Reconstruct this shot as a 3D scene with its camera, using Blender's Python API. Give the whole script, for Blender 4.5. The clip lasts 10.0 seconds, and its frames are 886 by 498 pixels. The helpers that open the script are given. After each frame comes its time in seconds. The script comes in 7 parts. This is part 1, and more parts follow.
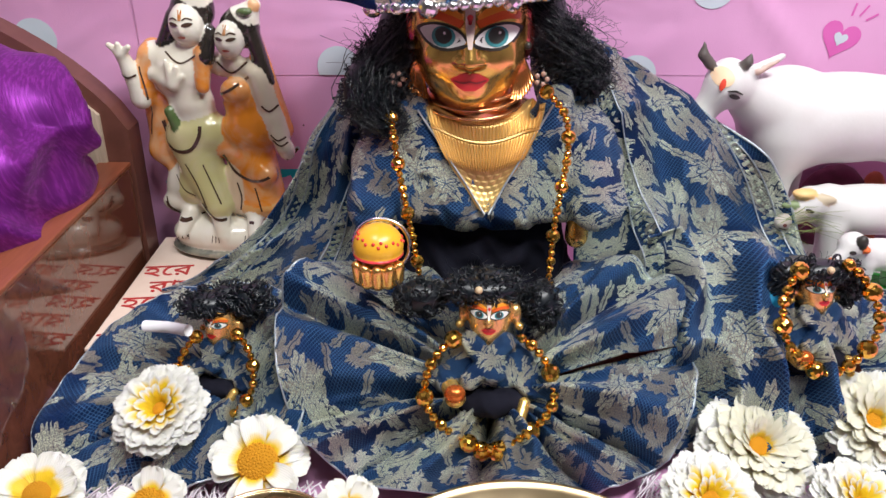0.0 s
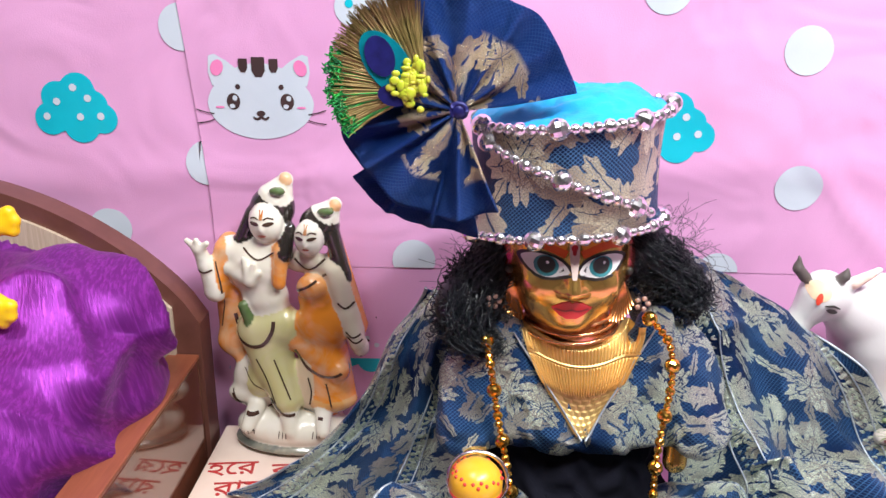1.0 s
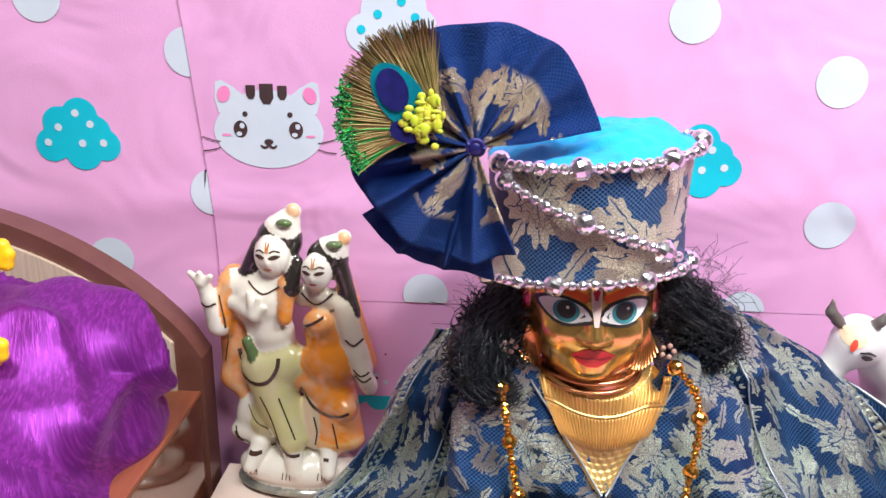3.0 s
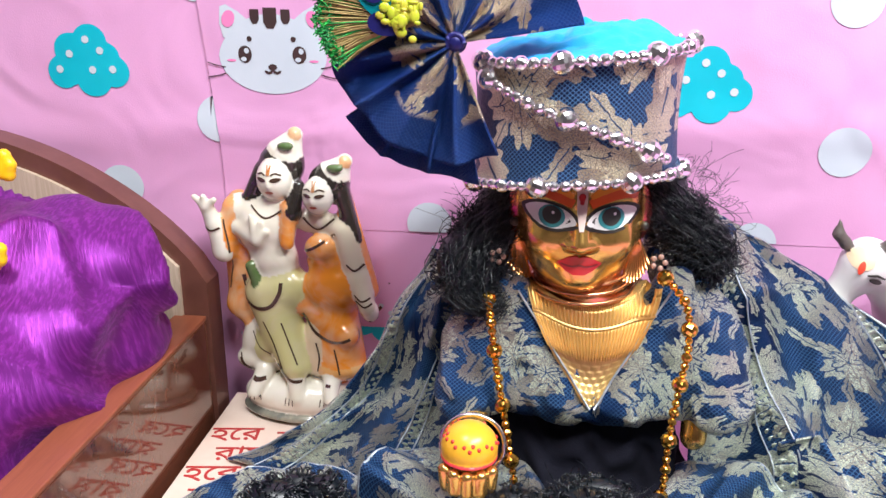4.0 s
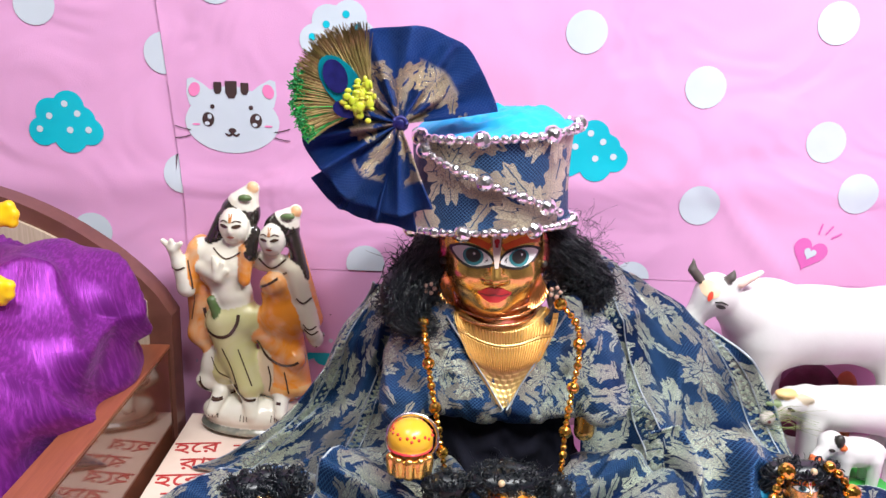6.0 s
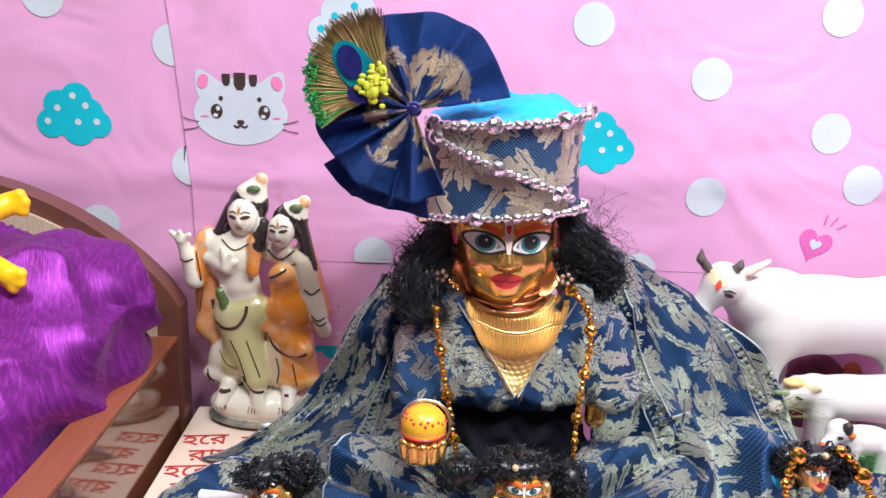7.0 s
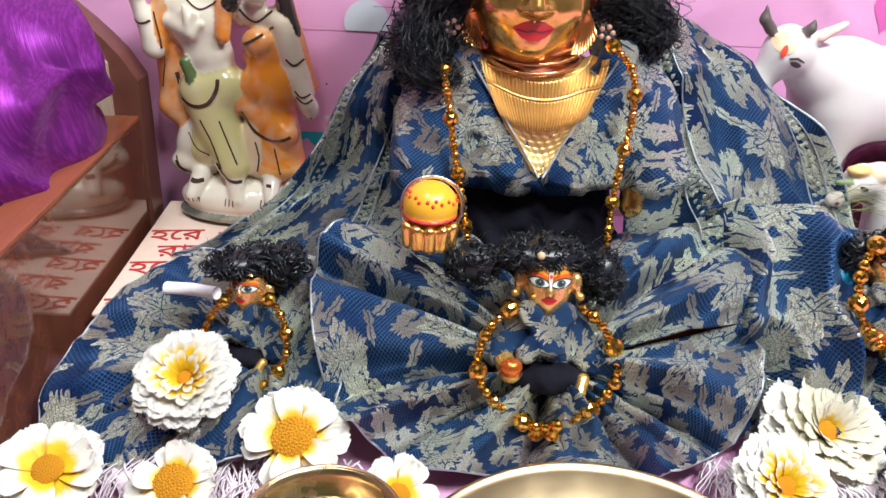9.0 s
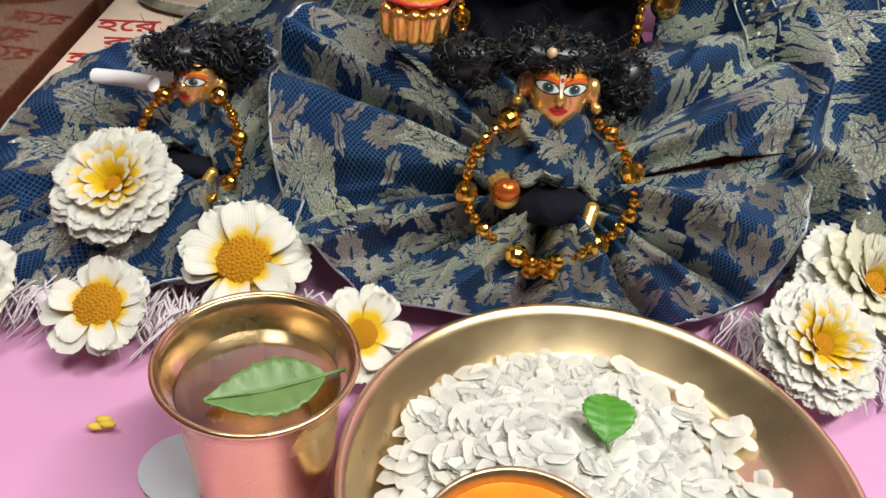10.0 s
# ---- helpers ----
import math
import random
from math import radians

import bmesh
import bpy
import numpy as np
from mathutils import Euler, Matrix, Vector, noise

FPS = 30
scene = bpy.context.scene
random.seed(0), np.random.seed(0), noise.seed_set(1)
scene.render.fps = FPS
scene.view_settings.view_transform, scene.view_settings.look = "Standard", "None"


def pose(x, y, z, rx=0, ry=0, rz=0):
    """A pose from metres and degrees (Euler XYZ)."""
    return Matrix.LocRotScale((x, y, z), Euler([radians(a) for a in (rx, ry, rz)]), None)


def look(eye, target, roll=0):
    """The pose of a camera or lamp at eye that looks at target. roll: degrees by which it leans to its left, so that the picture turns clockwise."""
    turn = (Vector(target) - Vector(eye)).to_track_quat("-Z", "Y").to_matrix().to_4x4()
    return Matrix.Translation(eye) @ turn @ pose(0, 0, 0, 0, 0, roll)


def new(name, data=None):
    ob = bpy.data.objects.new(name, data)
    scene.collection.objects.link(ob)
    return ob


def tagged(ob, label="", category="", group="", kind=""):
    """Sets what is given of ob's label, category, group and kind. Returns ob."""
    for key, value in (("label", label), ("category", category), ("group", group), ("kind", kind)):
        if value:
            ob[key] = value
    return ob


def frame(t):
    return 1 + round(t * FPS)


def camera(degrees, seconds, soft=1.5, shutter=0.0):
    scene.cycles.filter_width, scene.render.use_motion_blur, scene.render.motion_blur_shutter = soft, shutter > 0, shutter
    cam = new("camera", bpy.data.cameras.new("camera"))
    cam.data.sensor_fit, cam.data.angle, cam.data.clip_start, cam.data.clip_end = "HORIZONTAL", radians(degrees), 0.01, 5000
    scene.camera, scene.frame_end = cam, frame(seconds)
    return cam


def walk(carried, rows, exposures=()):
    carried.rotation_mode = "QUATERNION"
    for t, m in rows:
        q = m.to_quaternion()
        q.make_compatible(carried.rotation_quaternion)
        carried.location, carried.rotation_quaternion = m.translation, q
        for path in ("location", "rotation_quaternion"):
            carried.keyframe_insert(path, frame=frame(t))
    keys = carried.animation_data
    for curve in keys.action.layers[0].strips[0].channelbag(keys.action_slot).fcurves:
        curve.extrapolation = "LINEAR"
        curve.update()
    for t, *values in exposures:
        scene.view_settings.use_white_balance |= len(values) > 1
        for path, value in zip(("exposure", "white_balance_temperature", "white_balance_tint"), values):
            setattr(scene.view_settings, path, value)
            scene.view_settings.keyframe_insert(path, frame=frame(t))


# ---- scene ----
cam = camera(55.3, 10.0)
PATH = [
    (0, (0.012, 0.014, 0.358), (-0.023, 1.81, -0.521), -0.2),
    (0.5, (-0.016, 0.018, 0.38), (-0.071, 1.871, -0.372), -0.2),
    (1, (-0.039, 0.056, 0.415), (-0.107, 1.949, -0.227), 0.3),
    (1.5, (-0.054, 0.106, 0.446), (-0.124, 2.019, -0.132), 0.6),
    (2, (-0.05, 0.11, 0.431), (-0.128, 2.023, -0.147), 0.8),
    (3.5, (-0.026, 0.077, 0.407), (-0.156, 1.973, -0.218), 0.4),
    (4, (-0.006, 0.079, 0.378), (-0.217, 1.962, -0.261), 0.2),
    (4.5, (-0.015, 0.056, 0.382), (-0.223, 1.932, -0.28), 1.0),
    (5, (-0.013, 0.017, 0.397), (-0.148, 1.899, -0.265), 1.2),
    (5.5, (-0.016, -0.024, 0.414), (-0.034, 1.888, -0.17), 2.0),
    (7, (-0.034, -0.043, 0.397), (-0.003, 1.888, -0.126), 2.0),
    (7.5, (-0.037, -0.038, 0.392), (-0.004, 1.89, -0.138), 2.1),
    (8, (-0.036, -0.03, 0.377), (0.003, 1.885, -0.198), 2.0),
    (8.5, (-0.036, 0.002, 0.349), (0.021, 1.869, -0.367), 2.1),
    (9, (-0.04, 0.041, 0.324), (0.017, 1.831, -0.566), 2.7),
    (9.5, (-0.029, 0.068, 0.296), (0.031, 1.732, -0.813), 4.2),
    (10, (-0.026, 0.101, 0.27), (0.034, 1.7, -0.931), 5.6),
]
walk(cam, [(t, look(eye, target, roll)) for t, eye, target, roll in PATH],
     [(0.0, 0.16, 6600, 10), (0.5, 0.38, 6500, 10), (2.0, 0.50, 6500, 10), (3.5, 0.52, 6500, 10), (4.5, 0.65, 6500, 10), (5.5, 0.55, 6500, 10), (7.0, 0.42, 6500, 10), (8.0, 0.42, 6500, 10), (9.0, 0.45, 6600, 9), (9.5, 0.32, 6900, 5), (10.0, -0.06, 7200, 5)])

# ---- light ----
world = bpy.data.worlds.new("room_air")
scene.world = world
world.use_nodes = True
world.node_tree.nodes["Background"].inputs[0].default_value = (0.9, 0.92, 1.0, 1)
world.node_tree.nodes["Background"].inputs[1].default_value = 0.35


def lamp(name, place, target, sx, sy, watts, colour):
    data = bpy.data.lights.new(name, "AREA")
    data.shape, data.size, data.size_y = "RECTANGLE", sx, sy
    data.energy, data.color = watts, colour
    ob = new(name, data)
    ob.matrix_world = look(place, target)
    return ob


lamp("tube_light", (0.42, 0.02, 1.10), (0.02, 0.48, 0.05), 0.8, 0.06, 16.5, (0.96, 0.98, 1.0))
# added fill that lifts the dark left side; no real fitting
lamp("left_fill_light", (-0.30, 0.05, 1.45), (-0.25, 0.25, 0.0), 0.25, 0.25, 7.5, (0.97, 0.98, 1.0))


# ---- materials ----
class Mat:
    """A node material with a Principled shader and short calls for its nodes."""

    def __init__(self, name, colour=(0.5, 0.5, 0.5), rough=0.5, metal=0.0, **sockets):
        self.m = bpy.data.materials.new(name)
        self.m.use_nodes = True
        self.t = self.m.node_tree
        self.b = self.t.nodes["Principled BSDF"]
        self.b.inputs["Base Color"].default_value = (*colour, 1)
        self.b.inputs["Roughness"].default_value = rough
        self.b.inputs["Metallic"].default_value = metal
        for k, v in sockets.items():
            self.b.inputs[k.replace("_", " ")].default_value = v

    def n(self, kind, **props):
        node = self.t.nodes.new("ShaderNode" + kind)
        for k, v in props.items():
            if k == "operation":
                node.operation = v
            elif k == "data_type":
                node.data_type = v
            elif k == "blend_type":
                node.blend_type = v
            elif k == "feature":
                node.feature = v
            elif k == "voronoi_dimensions":
                node.voronoi_dimensions = v
            elif k == "attribute_name":
                node.attribute_name = v
            elif k == "wave_type":
                node.wave_type = v
            elif k == "bands_direction":
                node.bands_direction = v
        return node

    def put(self, socket, value):
        if isinstance(value, bpy.types.NodeSocket):
            self.t.links.new(value, socket)
        elif isinstance(value, tuple) and len(value) == 3 and socket.type == "RGBA":
            socket.default_value = (*value, 1)
        else:
            socket.default_value = value

    def math(self, op, a, b=0.0, c=0.0):
        node = self.n("Math", operation=op)
        for i, v in enumerate((a, b, c)):
            self.put(node.inputs[i], v)
        return node.outputs[0]

    def vmath(self, op, a, b=(0, 0, 0), out=0):
        node = self.n("VectorMath", operation=op)
        self.put(node.inputs[0], a)
        if op == "SCALE":
            self.put(node.inputs["Scale"], b)
        else:
            self.put(node.inputs[1], b)
        return node.outputs[out]

    def coord(self, which="Object"):
        return self.n("TexCoord").outputs[which]

    def noise(self, scale, vec=None, detail=3.0, rough=0.55, distort=0.0, out=0):
        node = self.n("TexNoise")
        self.put(node.inputs["Vector"], vec if vec is not None else self.coord())
        node.inputs["Scale"].default_value, node.inputs["Detail"].default_value = scale, detail
        node.inputs["Roughness"].default_value, node.inputs["Distortion"].default_value = rough, distort
        return node.outputs[out]

    def step(self, value, lo, hi):
        node = self.n("MapRange")
        self.put(node.inputs[0], value)
        self.put(node.inputs[1], lo)
        self.put(node.inputs[2], hi)
        node.clamp = True
        return node.outputs[0]

    def mix(self, fac, a, b):
        node = self.n("Mix", data_type="RGBA")
        self.put(node.inputs[0], fac)
        self.put(node.inputs[6], a)
        self.put(node.inputs[7], b)
        return node.outputs[2]

    def base(self, colour):
        self.put(self.b.inputs["Base Color"], colour)
        return self

    def bump(self, height, strength=0.3, distance=0.001):
        node = self.n("Bump")
        node.inputs["Strength"].default_value, node.inputs["Distance"].default_value = strength, distance
        self.put(node.inputs["Height"], height)
        self.t.links.new(node.outputs[0], self.b.inputs["Normal"])
        return self


def mottled(name, a, b, scale, rough, metal=0.0, grain=600.0, bump=0.15, **sockets):
    """A surface whose colour drifts between a and b, with fine grain."""
    m = Mat(name, a, rough, metal, **sockets)
    m.base(m.mix(m.step(m.noise(scale), 0.35, 0.65), a, b))
    m.put(m.b.inputs["Roughness"], m.math("ADD", m.math("MULTIPLY", m.noise(scale * 3), 0.25), rough - 0.12))
    m.bump(m.noise(grain), bump, 0.0004)
    return m.m


def painted(name, rough=0.4, metal=0.0, grain=400.0, bump=0.1, streak=0.0, **sockets):
    """Takes its colour from the mesh's own paint."""
    m = Mat(name, (0.5, 0.5, 0.5), rough, metal, **sockets)
    a = m.n("Attribute", attribute_name="paint")
    n1 = m.step(m.noise(60.0), 0.2, 0.8)
    wash = m.math("MULTIPLY", m.math("MULTIPLY", m.step(m.noise(38.0, None, 3.0, 0.6, 0.8), 0.42, 0.72), streak), m.step(a.outputs["Fac"], 0.05, 0.15))
    m.base(m.mix(wash, m.mix(m.math("MULTIPLY", n1, 0.12), a.outputs["Color"], (0.35, 0.27, 0.2)), (0.72, 0.64, 0.46)))
    m.bump(m.noise(grain), bump, 0.0004)
    return m.m


def brocade(name, ground, thread, scale=1.0, cover=1.0, ground_rough=0.42, border=0.0):
    """Navy satin with a diamond net and woven flowers and leaves in metal thread. The map is in metres."""
    m = Mat(name, ground, 0.5)
    uv = m.coord("UV")
    wob = m.vmath("SUBTRACT", m.noise(48.0 * scale, uv, 3.0, 0.6, out=1), (0.5, 0.5, 0.5))
    uvw = m.vmath("ADD", uv, m.vmath("SCALE", wob, 0.009))

    def sprig(cells, lobes, size, offset, squash=1.0, teeth=0.07, count=15.0, inner=0.0):
        """One woven motif a cell: lobed, toothed, veined, turned by chance."""
        vec = m.vmath("ADD", uvw, offset)
        v = m.n("TexVoronoi", voronoi_dimensions="2D")
        m.put(v.inputs["Vector"], vec)
        v.inputs["Scale"].default_value = cells * scale
        v.inputs["Randomness"].default_value = 0.8
        local = m.vmath("SUBTRACT", vec, v.outputs["Position"])
        tone = m.n("SeparateColor")
        m.put(tone.inputs[0], v.outputs["Color"])
        rot = m.n("VectorRotate")
        m.put(rot.inputs["Vector"], local)
        m.put(rot.inputs["Angle"], m.math("MULTIPLY", tone.outputs[0], 6.28))
        local = m.vmath("MULTIPLY", rot.outputs[0], (1.0, 1.0 / squash, 1.0))
        sep = m.n("SeparateXYZ")
        m.put(sep.inputs[0], local)
        ang = m.math("ARCTAN2", sep.outputs[1], sep.outputs[0])
        r = m.vmath("LENGTH", local, out=1)
        petal = m.math("POWER", m.math("ABSOLUTE", m.math("COSINE", m.math("MULTIPLY", ang, lobes))), 0.8)
        saw = m.math("MULTIPLY", m.math("COSINE", m.math("MULTIPLY", ang, count)), teeth)
        reach = m.math("MULTIPLY", m.math("ADD", m.math("ADD", 0.34, m.math("MULTIPLY", petal, 0.66)), saw), size / scale)
        inside = m.step(m.math("SUBTRACT", reach, r), 0.0, 0.0004)
        vein = m.step(m.math("MULTIPLY", r, m.math("ABSOLUTE", m.math("SINE", m.math("MULTIPLY", ang, lobes)))), 0.0005, 0.0013)
        side = m.step(m.math("ABSOLUTE", m.math("SINE", m.math("ADD", m.math("MULTIPLY", r, 1100.0), m.math("MULTIPLY", ang, 4.0)))), 0.05, 0.40)
        cutin = m.math("MAXIMUM", vein, m.step(r, size * 0.85 / scale, size / scale))
        if inner:
            ring = m.math("ABSOLUTE", m.math("SUBTRACT", m.math("MULTIPLY", reach, inner), r))
            cutin = m.math("MULTIPLY", cutin, m.step(ring, 0.0005, 0.0012))
        return m.math("MULTIPLY", inside, m.math("MULTIPLY", cutin, m.math("ADD", 0.62, m.math("MULTIPLY", side, 0.38))))

    flower = sprig(21.0, 2.5, 0.0185 * cover, (0.0, 0.0, 0.0), 0.8, 0.09, 21.0, 0.55)
    leaf = sprig(33.0, 0.5, 0.0160 * cover, (0.37, 0.11, 0.0), 0.52, 0.10, 13.0)
    curl = sprig(44.0, 1.0, 0.0100 * cover, (0.17, 0.71, 0.0), 0.42, 0.10, 9.0)
    motif = m.math("MAXIMUM", flower, m.math("MAXIMUM", leaf, curl))
    sep = m.n("SeparateXYZ")
    m.put(sep.inputs[0], uv)
    if border:
        motif = m.math("MULTIPLY", motif, m.step(sep.outputs[1], border, border - 0.004))
    # net of fine threads in the ground weave
    d1 = m.math("SINE", m.math("MULTIPLY", m.math("ADD", sep.outputs[0], sep.outputs[1]), 2350.0))
    d2 = m.math("SINE", m.math("MULTIPLY", m.math("SUBTRACT", sep.outputs[0], sep.outputs[1]), 2350.0))
    net = m.step(m.math("MAXIMUM", d1, d2), 0.60, 0.95)
    netzone = m.step(m.noise(16.0 * scale, uv, 1.0), 0.36, 0.46)
    netmask = m.math("MULTIPLY", m.math("MULTIPLY", net, netzone), 0.10 if border else 0.38)
    weave = m.math("SINE", m.math("MULTIPLY", sep.outputs[1], 9000.0))
    fac = motif
    bronze = m.step(m.math("SUBTRACT", m.math("MAXIMUM", leaf, curl), flower), 0.05, 0.3)
    # fine speckle in the thread's colour and relief, imitating its shimmer
    sparkle = m.step(m.noise(1300.0, uv, 2.0, 0.7), 0.34, 0.60)
    fac = m.math("MULTIPLY", fac, m.math("ADD", 0.22, m.math("MULTIPLY", sparkle, 0.78)))
    soft = m.math("MULTIPLY", bronze, m.step(m.noise(14.0, uv, 1.0), 0.44, 0.56))
    tint = m.mix(soft, thread, (thread[0] * 0.60, thread[1] * 0.52, thread[2] * 0.52))
    g2 = m.mix(m.step(m.noise(30.0, uv), 0.3, 0.7), ground, (ground[0] * 1.4, ground[1] * 1.4, ground[2] * 1.4))
    g2 = m.mix(netmask, g2, (0.16, 0.42, 0.80))
    m.base(m.mix(fac, g2, tint))
    m.put(m.b.inputs["Metallic"], m.math("ADD", 0.55, m.math("MULTIPLY", fac, 0.42)))
    m.put(m.b.inputs["Roughness"], m.math("SUBTRACT", ground_rough, m.math("MULTIPLY", fac, 0.11)))
    m.b.inputs["Specular IOR Level"].default_value = 0.3
    h = m.math("ADD", m.math("ADD", m.math("MULTIPLY", fac, 1.0), m.math("MULTIPLY", weave, 0.2)), m.math("ADD", m.math("MULTIPLY", sparkle, 0.7), m.math("MULTIPLY", m.noise(70.0, uv, 3.0, 0.55, 0.5), 6.0)))
    m.bump(h, 0.75, 0.0008)
    return m.m


NAVY, THREAD = (0.0025, 0.019, 0.082), (0.96, 1.0, 0.80)
M_BROCADE = brocade("brocade", NAVY, THREAD, 1.0, 1.08)
M_BROCADE_FINE = brocade("brocade_fine", NAVY, THREAD, 1.25, 1.1)
M_BROCADE_GOLD = brocade("brocade_gold", (0.003, 0.010, 0.050), (0.84, 0.72, 0.50), 0.75, 1.2)
M_BROCADE_FAN = brocade("brocade_fan", (0.003, 0.022, 0.130), (0.92, 0.74, 0.46), 0.7, 1.0, 0.36, 0.044)


def cloth_pink():
    m = Mat("pink_cloth", (0.80, 0.42, 0.66), 0.42)
    soft = m.step(m.noise(5.0), 0.3, 0.7)
    m.base(m.mix(soft, (0.76, 0.385, 0.64), (0.70, 0.34, 0.585)))
    fold = m.noise(9.0, None, 2.0, 0.5, 1.2)
    m.bump(m.math("ADD", m.math("MULTIPLY", fold, 6.0), m.math("MULTIPLY", m.noise(900.0), 0.12)), 0.35, 0.003)
    m.b.inputs["Sheen Weight"].default_value = 0.1
    return m.m


M_PINK = cloth_pink()
M_WHITE_PRINT = mottled("white_print", (0.60, 0.66, 0.73), (0.55, 0.61, 0.68), 20.0, 0.45)
M_TEAL_PRINT = mottled("teal_print", (0.0, 0.50, 0.62), (0.0, 0.44, 0.56), 20.0, 0.45)
M_MAGENTA_PRINT = mottled("magenta_print", (0.70, 0.14, 0.46), (0.66, 0.12, 0.42), 20.0, 0.45)
M_DARK_PRINT = mottled("dark_print", (0.045, 0.025, 0.025), (0.06, 0.03, 0.03), 20.0, 0.5)
M_ROSE_PRINT = mottled("rose_print", (0.85, 0.25, 0.5), (0.8, 0.2, 0.45), 20.0, 0.5)


def wood(name, a, b, rough, stretch=(3.0, 60.0, 3.0), coat=0.0):
    m = Mat(name, a, rough, Coat_Weight=coat)
    vec = m.vmath("MULTIPLY", m.coord(), stretch)
    g = m.noise(9.0, vec, 5.0, 0.65, 0.6)
    m.base(m.mix(m.step(g, 0.3, 0.7), a, b))
    m.bump(g, 0.12, 0.0006)
    return m.m


M_LEDGE = wood("brown_laminate", (0.30, 0.088, 0.042), (0.23, 0.064, 0.030), 0.42, (40.0, 3.0, 10.0))
M_BEDSIDE = wood("glossy_brown_laminate", (0.19, 0.065, 0.036), (0.10, 0.034, 0.020), 0.10, (6.0, 9.0, 7.0), 0.6)
M_BEDRIM = wood("brown_edge_band", (0.16, 0.062, 0.045), (0.12, 0.045, 0.032), 0.35, (5.0, 5.0, 5.0))
M_PALEWOOD = wood("pale_wood", (0.62, 0.50, 0.38), (0.46, 0.35, 0.25), 0.5, (60.0, 4.0, 3.5))


def silk_purple():
    m = Mat("purple_silk", (0.12, 0.008, 0.15), 0.46)
    turn = m.n("VectorRotate")
    m.put(turn.inputs["Vector"], m.coord())
    turn.inputs["Axis"].default_value = (0, 1, 0)
    turn.inputs["Angle"].default_value = 0.30
    vec = m.vmath("MULTIPLY", turn.outputs[0], (1.2, 0.25, 0.05))
    slub = m.noise(640.0, vec, 3.0, 0.6)
    thread = m.step(slub, 0.44, 0.66)
    m.base(m.mix(thread, (0.16, 0.010, 0.20), (0.28, 0.028, 0.34)))
    m.b.inputs["Sheen Weight"].default_value = 0.12
    m.b.inputs["Sheen Tint"].default_value = (0.9, 0.4, 1.0, 1)
    m.b.inputs["Metallic"].default_value = 0.6
    m.bump(m.math("ADD", m.math("MULTIPLY", thread, 0.25), m.math("MULTIPLY", m.noise(26.0, None, 2.0, 0.5, 0.6), 2.0)), 0.5, 0.0010)
    return m.m


M_PURPLE = silk_purple()
M_YELLOW_TOY = mottled("yellow_vinyl", (0.95, 0.60, 0.01), (0.90, 0.52, 0.01), 15.0, 0.35)
M_BRASS_PAINT = painted("polished_brass", 0.22, 0.92, 500.0, 0.12)
M_BRASS_MATT = painted("matt_cast_brass", 0.44, 0.85, 700.0, 0.35)
M_GLAZE = painted("glazed_ceramic", 0.16, 0.0, 300.0, 0.06, 0.5, Coat_Weight=0.7, Coat_Roughness=0.05)
M_PLASTER = painted("painted_plaster", 0.5, 0.0, 500.0, 0.2)
M_ENAMEL = painted("enamel_paint", 0.3, 0.0, 500.0, 0.06)
M_GOLDBEAD = Mat("gold_bead", (0.92, 0.50, 0.09), 0.14, 1.0).m
M_SILVERBEAD = Mat("silver_bead", (0.93, 0.90, 0.92), 0.20, 1.0).m
M_HAIR = Mat("black_hair", (0.004, 0.007, 0.011), 0.36, 0.0, Specular_IOR_Level=0.6).m
M_CORD = mottled("silver_cord", (0.50, 0.55, 0.58), (0.32, 0.37, 0.44), 200.0, 0.4, 0.5, 1500.0, 0.6)
M_THREAD = mottled("silver_thread", (0.80, 0.88, 0.68), (0.36, 0.40, 0.36), 500.0, 0.36, 0.85, 1500.0, 0.6)
M_BLUEFELT = mottled("turquoise_velvet", (0.0, 0.40, 0.82), (0.0, 0.30, 0.70), 60.0, 0.85, 0.0, 900.0, 0.9, Sheen_Weight=0.15)
M_BRASS_PLATE = mottled("brass_plate", (0.82, 0.64, 0.40), (0.76, 0.57, 0.33), 12.0, 0.30, 1.0, 700.0, 0.08)
M_COPPER = mottled("copper_brass", (0.80, 0.58, 0.33), (0.76, 0.56, 0.31), 14.0, 0.26, 1.0, 700.0, 0.08)


def petal_material(name, tip, heart):
    """Petal whose own colour runs from a yellow base to a pale tip, with fine veins."""
    m = Mat(name, tip, 0.5, Subsurface_Weight=0.6, Subsurface_Radius=(1.0, 1.0, 0.8), Subsurface_Scale=0.006)
    a = m.n("Attribute", attribute_name="paint")
    sep = m.n("SeparateXYZ")
    m.put(sep.inputs[0], m.coord("UV"))
    veins = m.math("SINE", m.math("MULTIPLY", sep.outputs[1], 70.0))
    shade = m.math("ADD", a.outputs["Fac"], m.math("MULTIPLY", m.math("SUBTRACT", m.noise(3.0, None, 3.0), 0.5), 0.35))
    m.base(m.mix(m.step(shade, 0.30, 0.70), tip, heart))
    m.bump(m.math("ADD", m.math("MULTIPLY", veins, 0.6), m.noise(500.0)), 0.25, 0.0004)
    return m.m


M_PETAL_TWO = petal_material("white_yellow_petal", (0.78, 0.77, 0.70), (0.88, 0.58, 0.02))
M_PETAL_CREAM_TWO = petal_material("cream_yellow_petal", (0.76, 0.73, 0.57), (0.86, 0.62, 0.06))
M_PETAL_YELLOW = mottled("yellow_petal_base", (0.90, 0.62, 0.03), (0.88, 0.70, 0.12), 70.0, 0.55, 0.0, 500.0, 0.3)
M_POLLEN = mottled("orange_flower_centre", (0.85, 0.40, 0.01), (0.70, 0.30, 0.01), 300.0, 0.8, 0.0, 1500.0, 1.0)
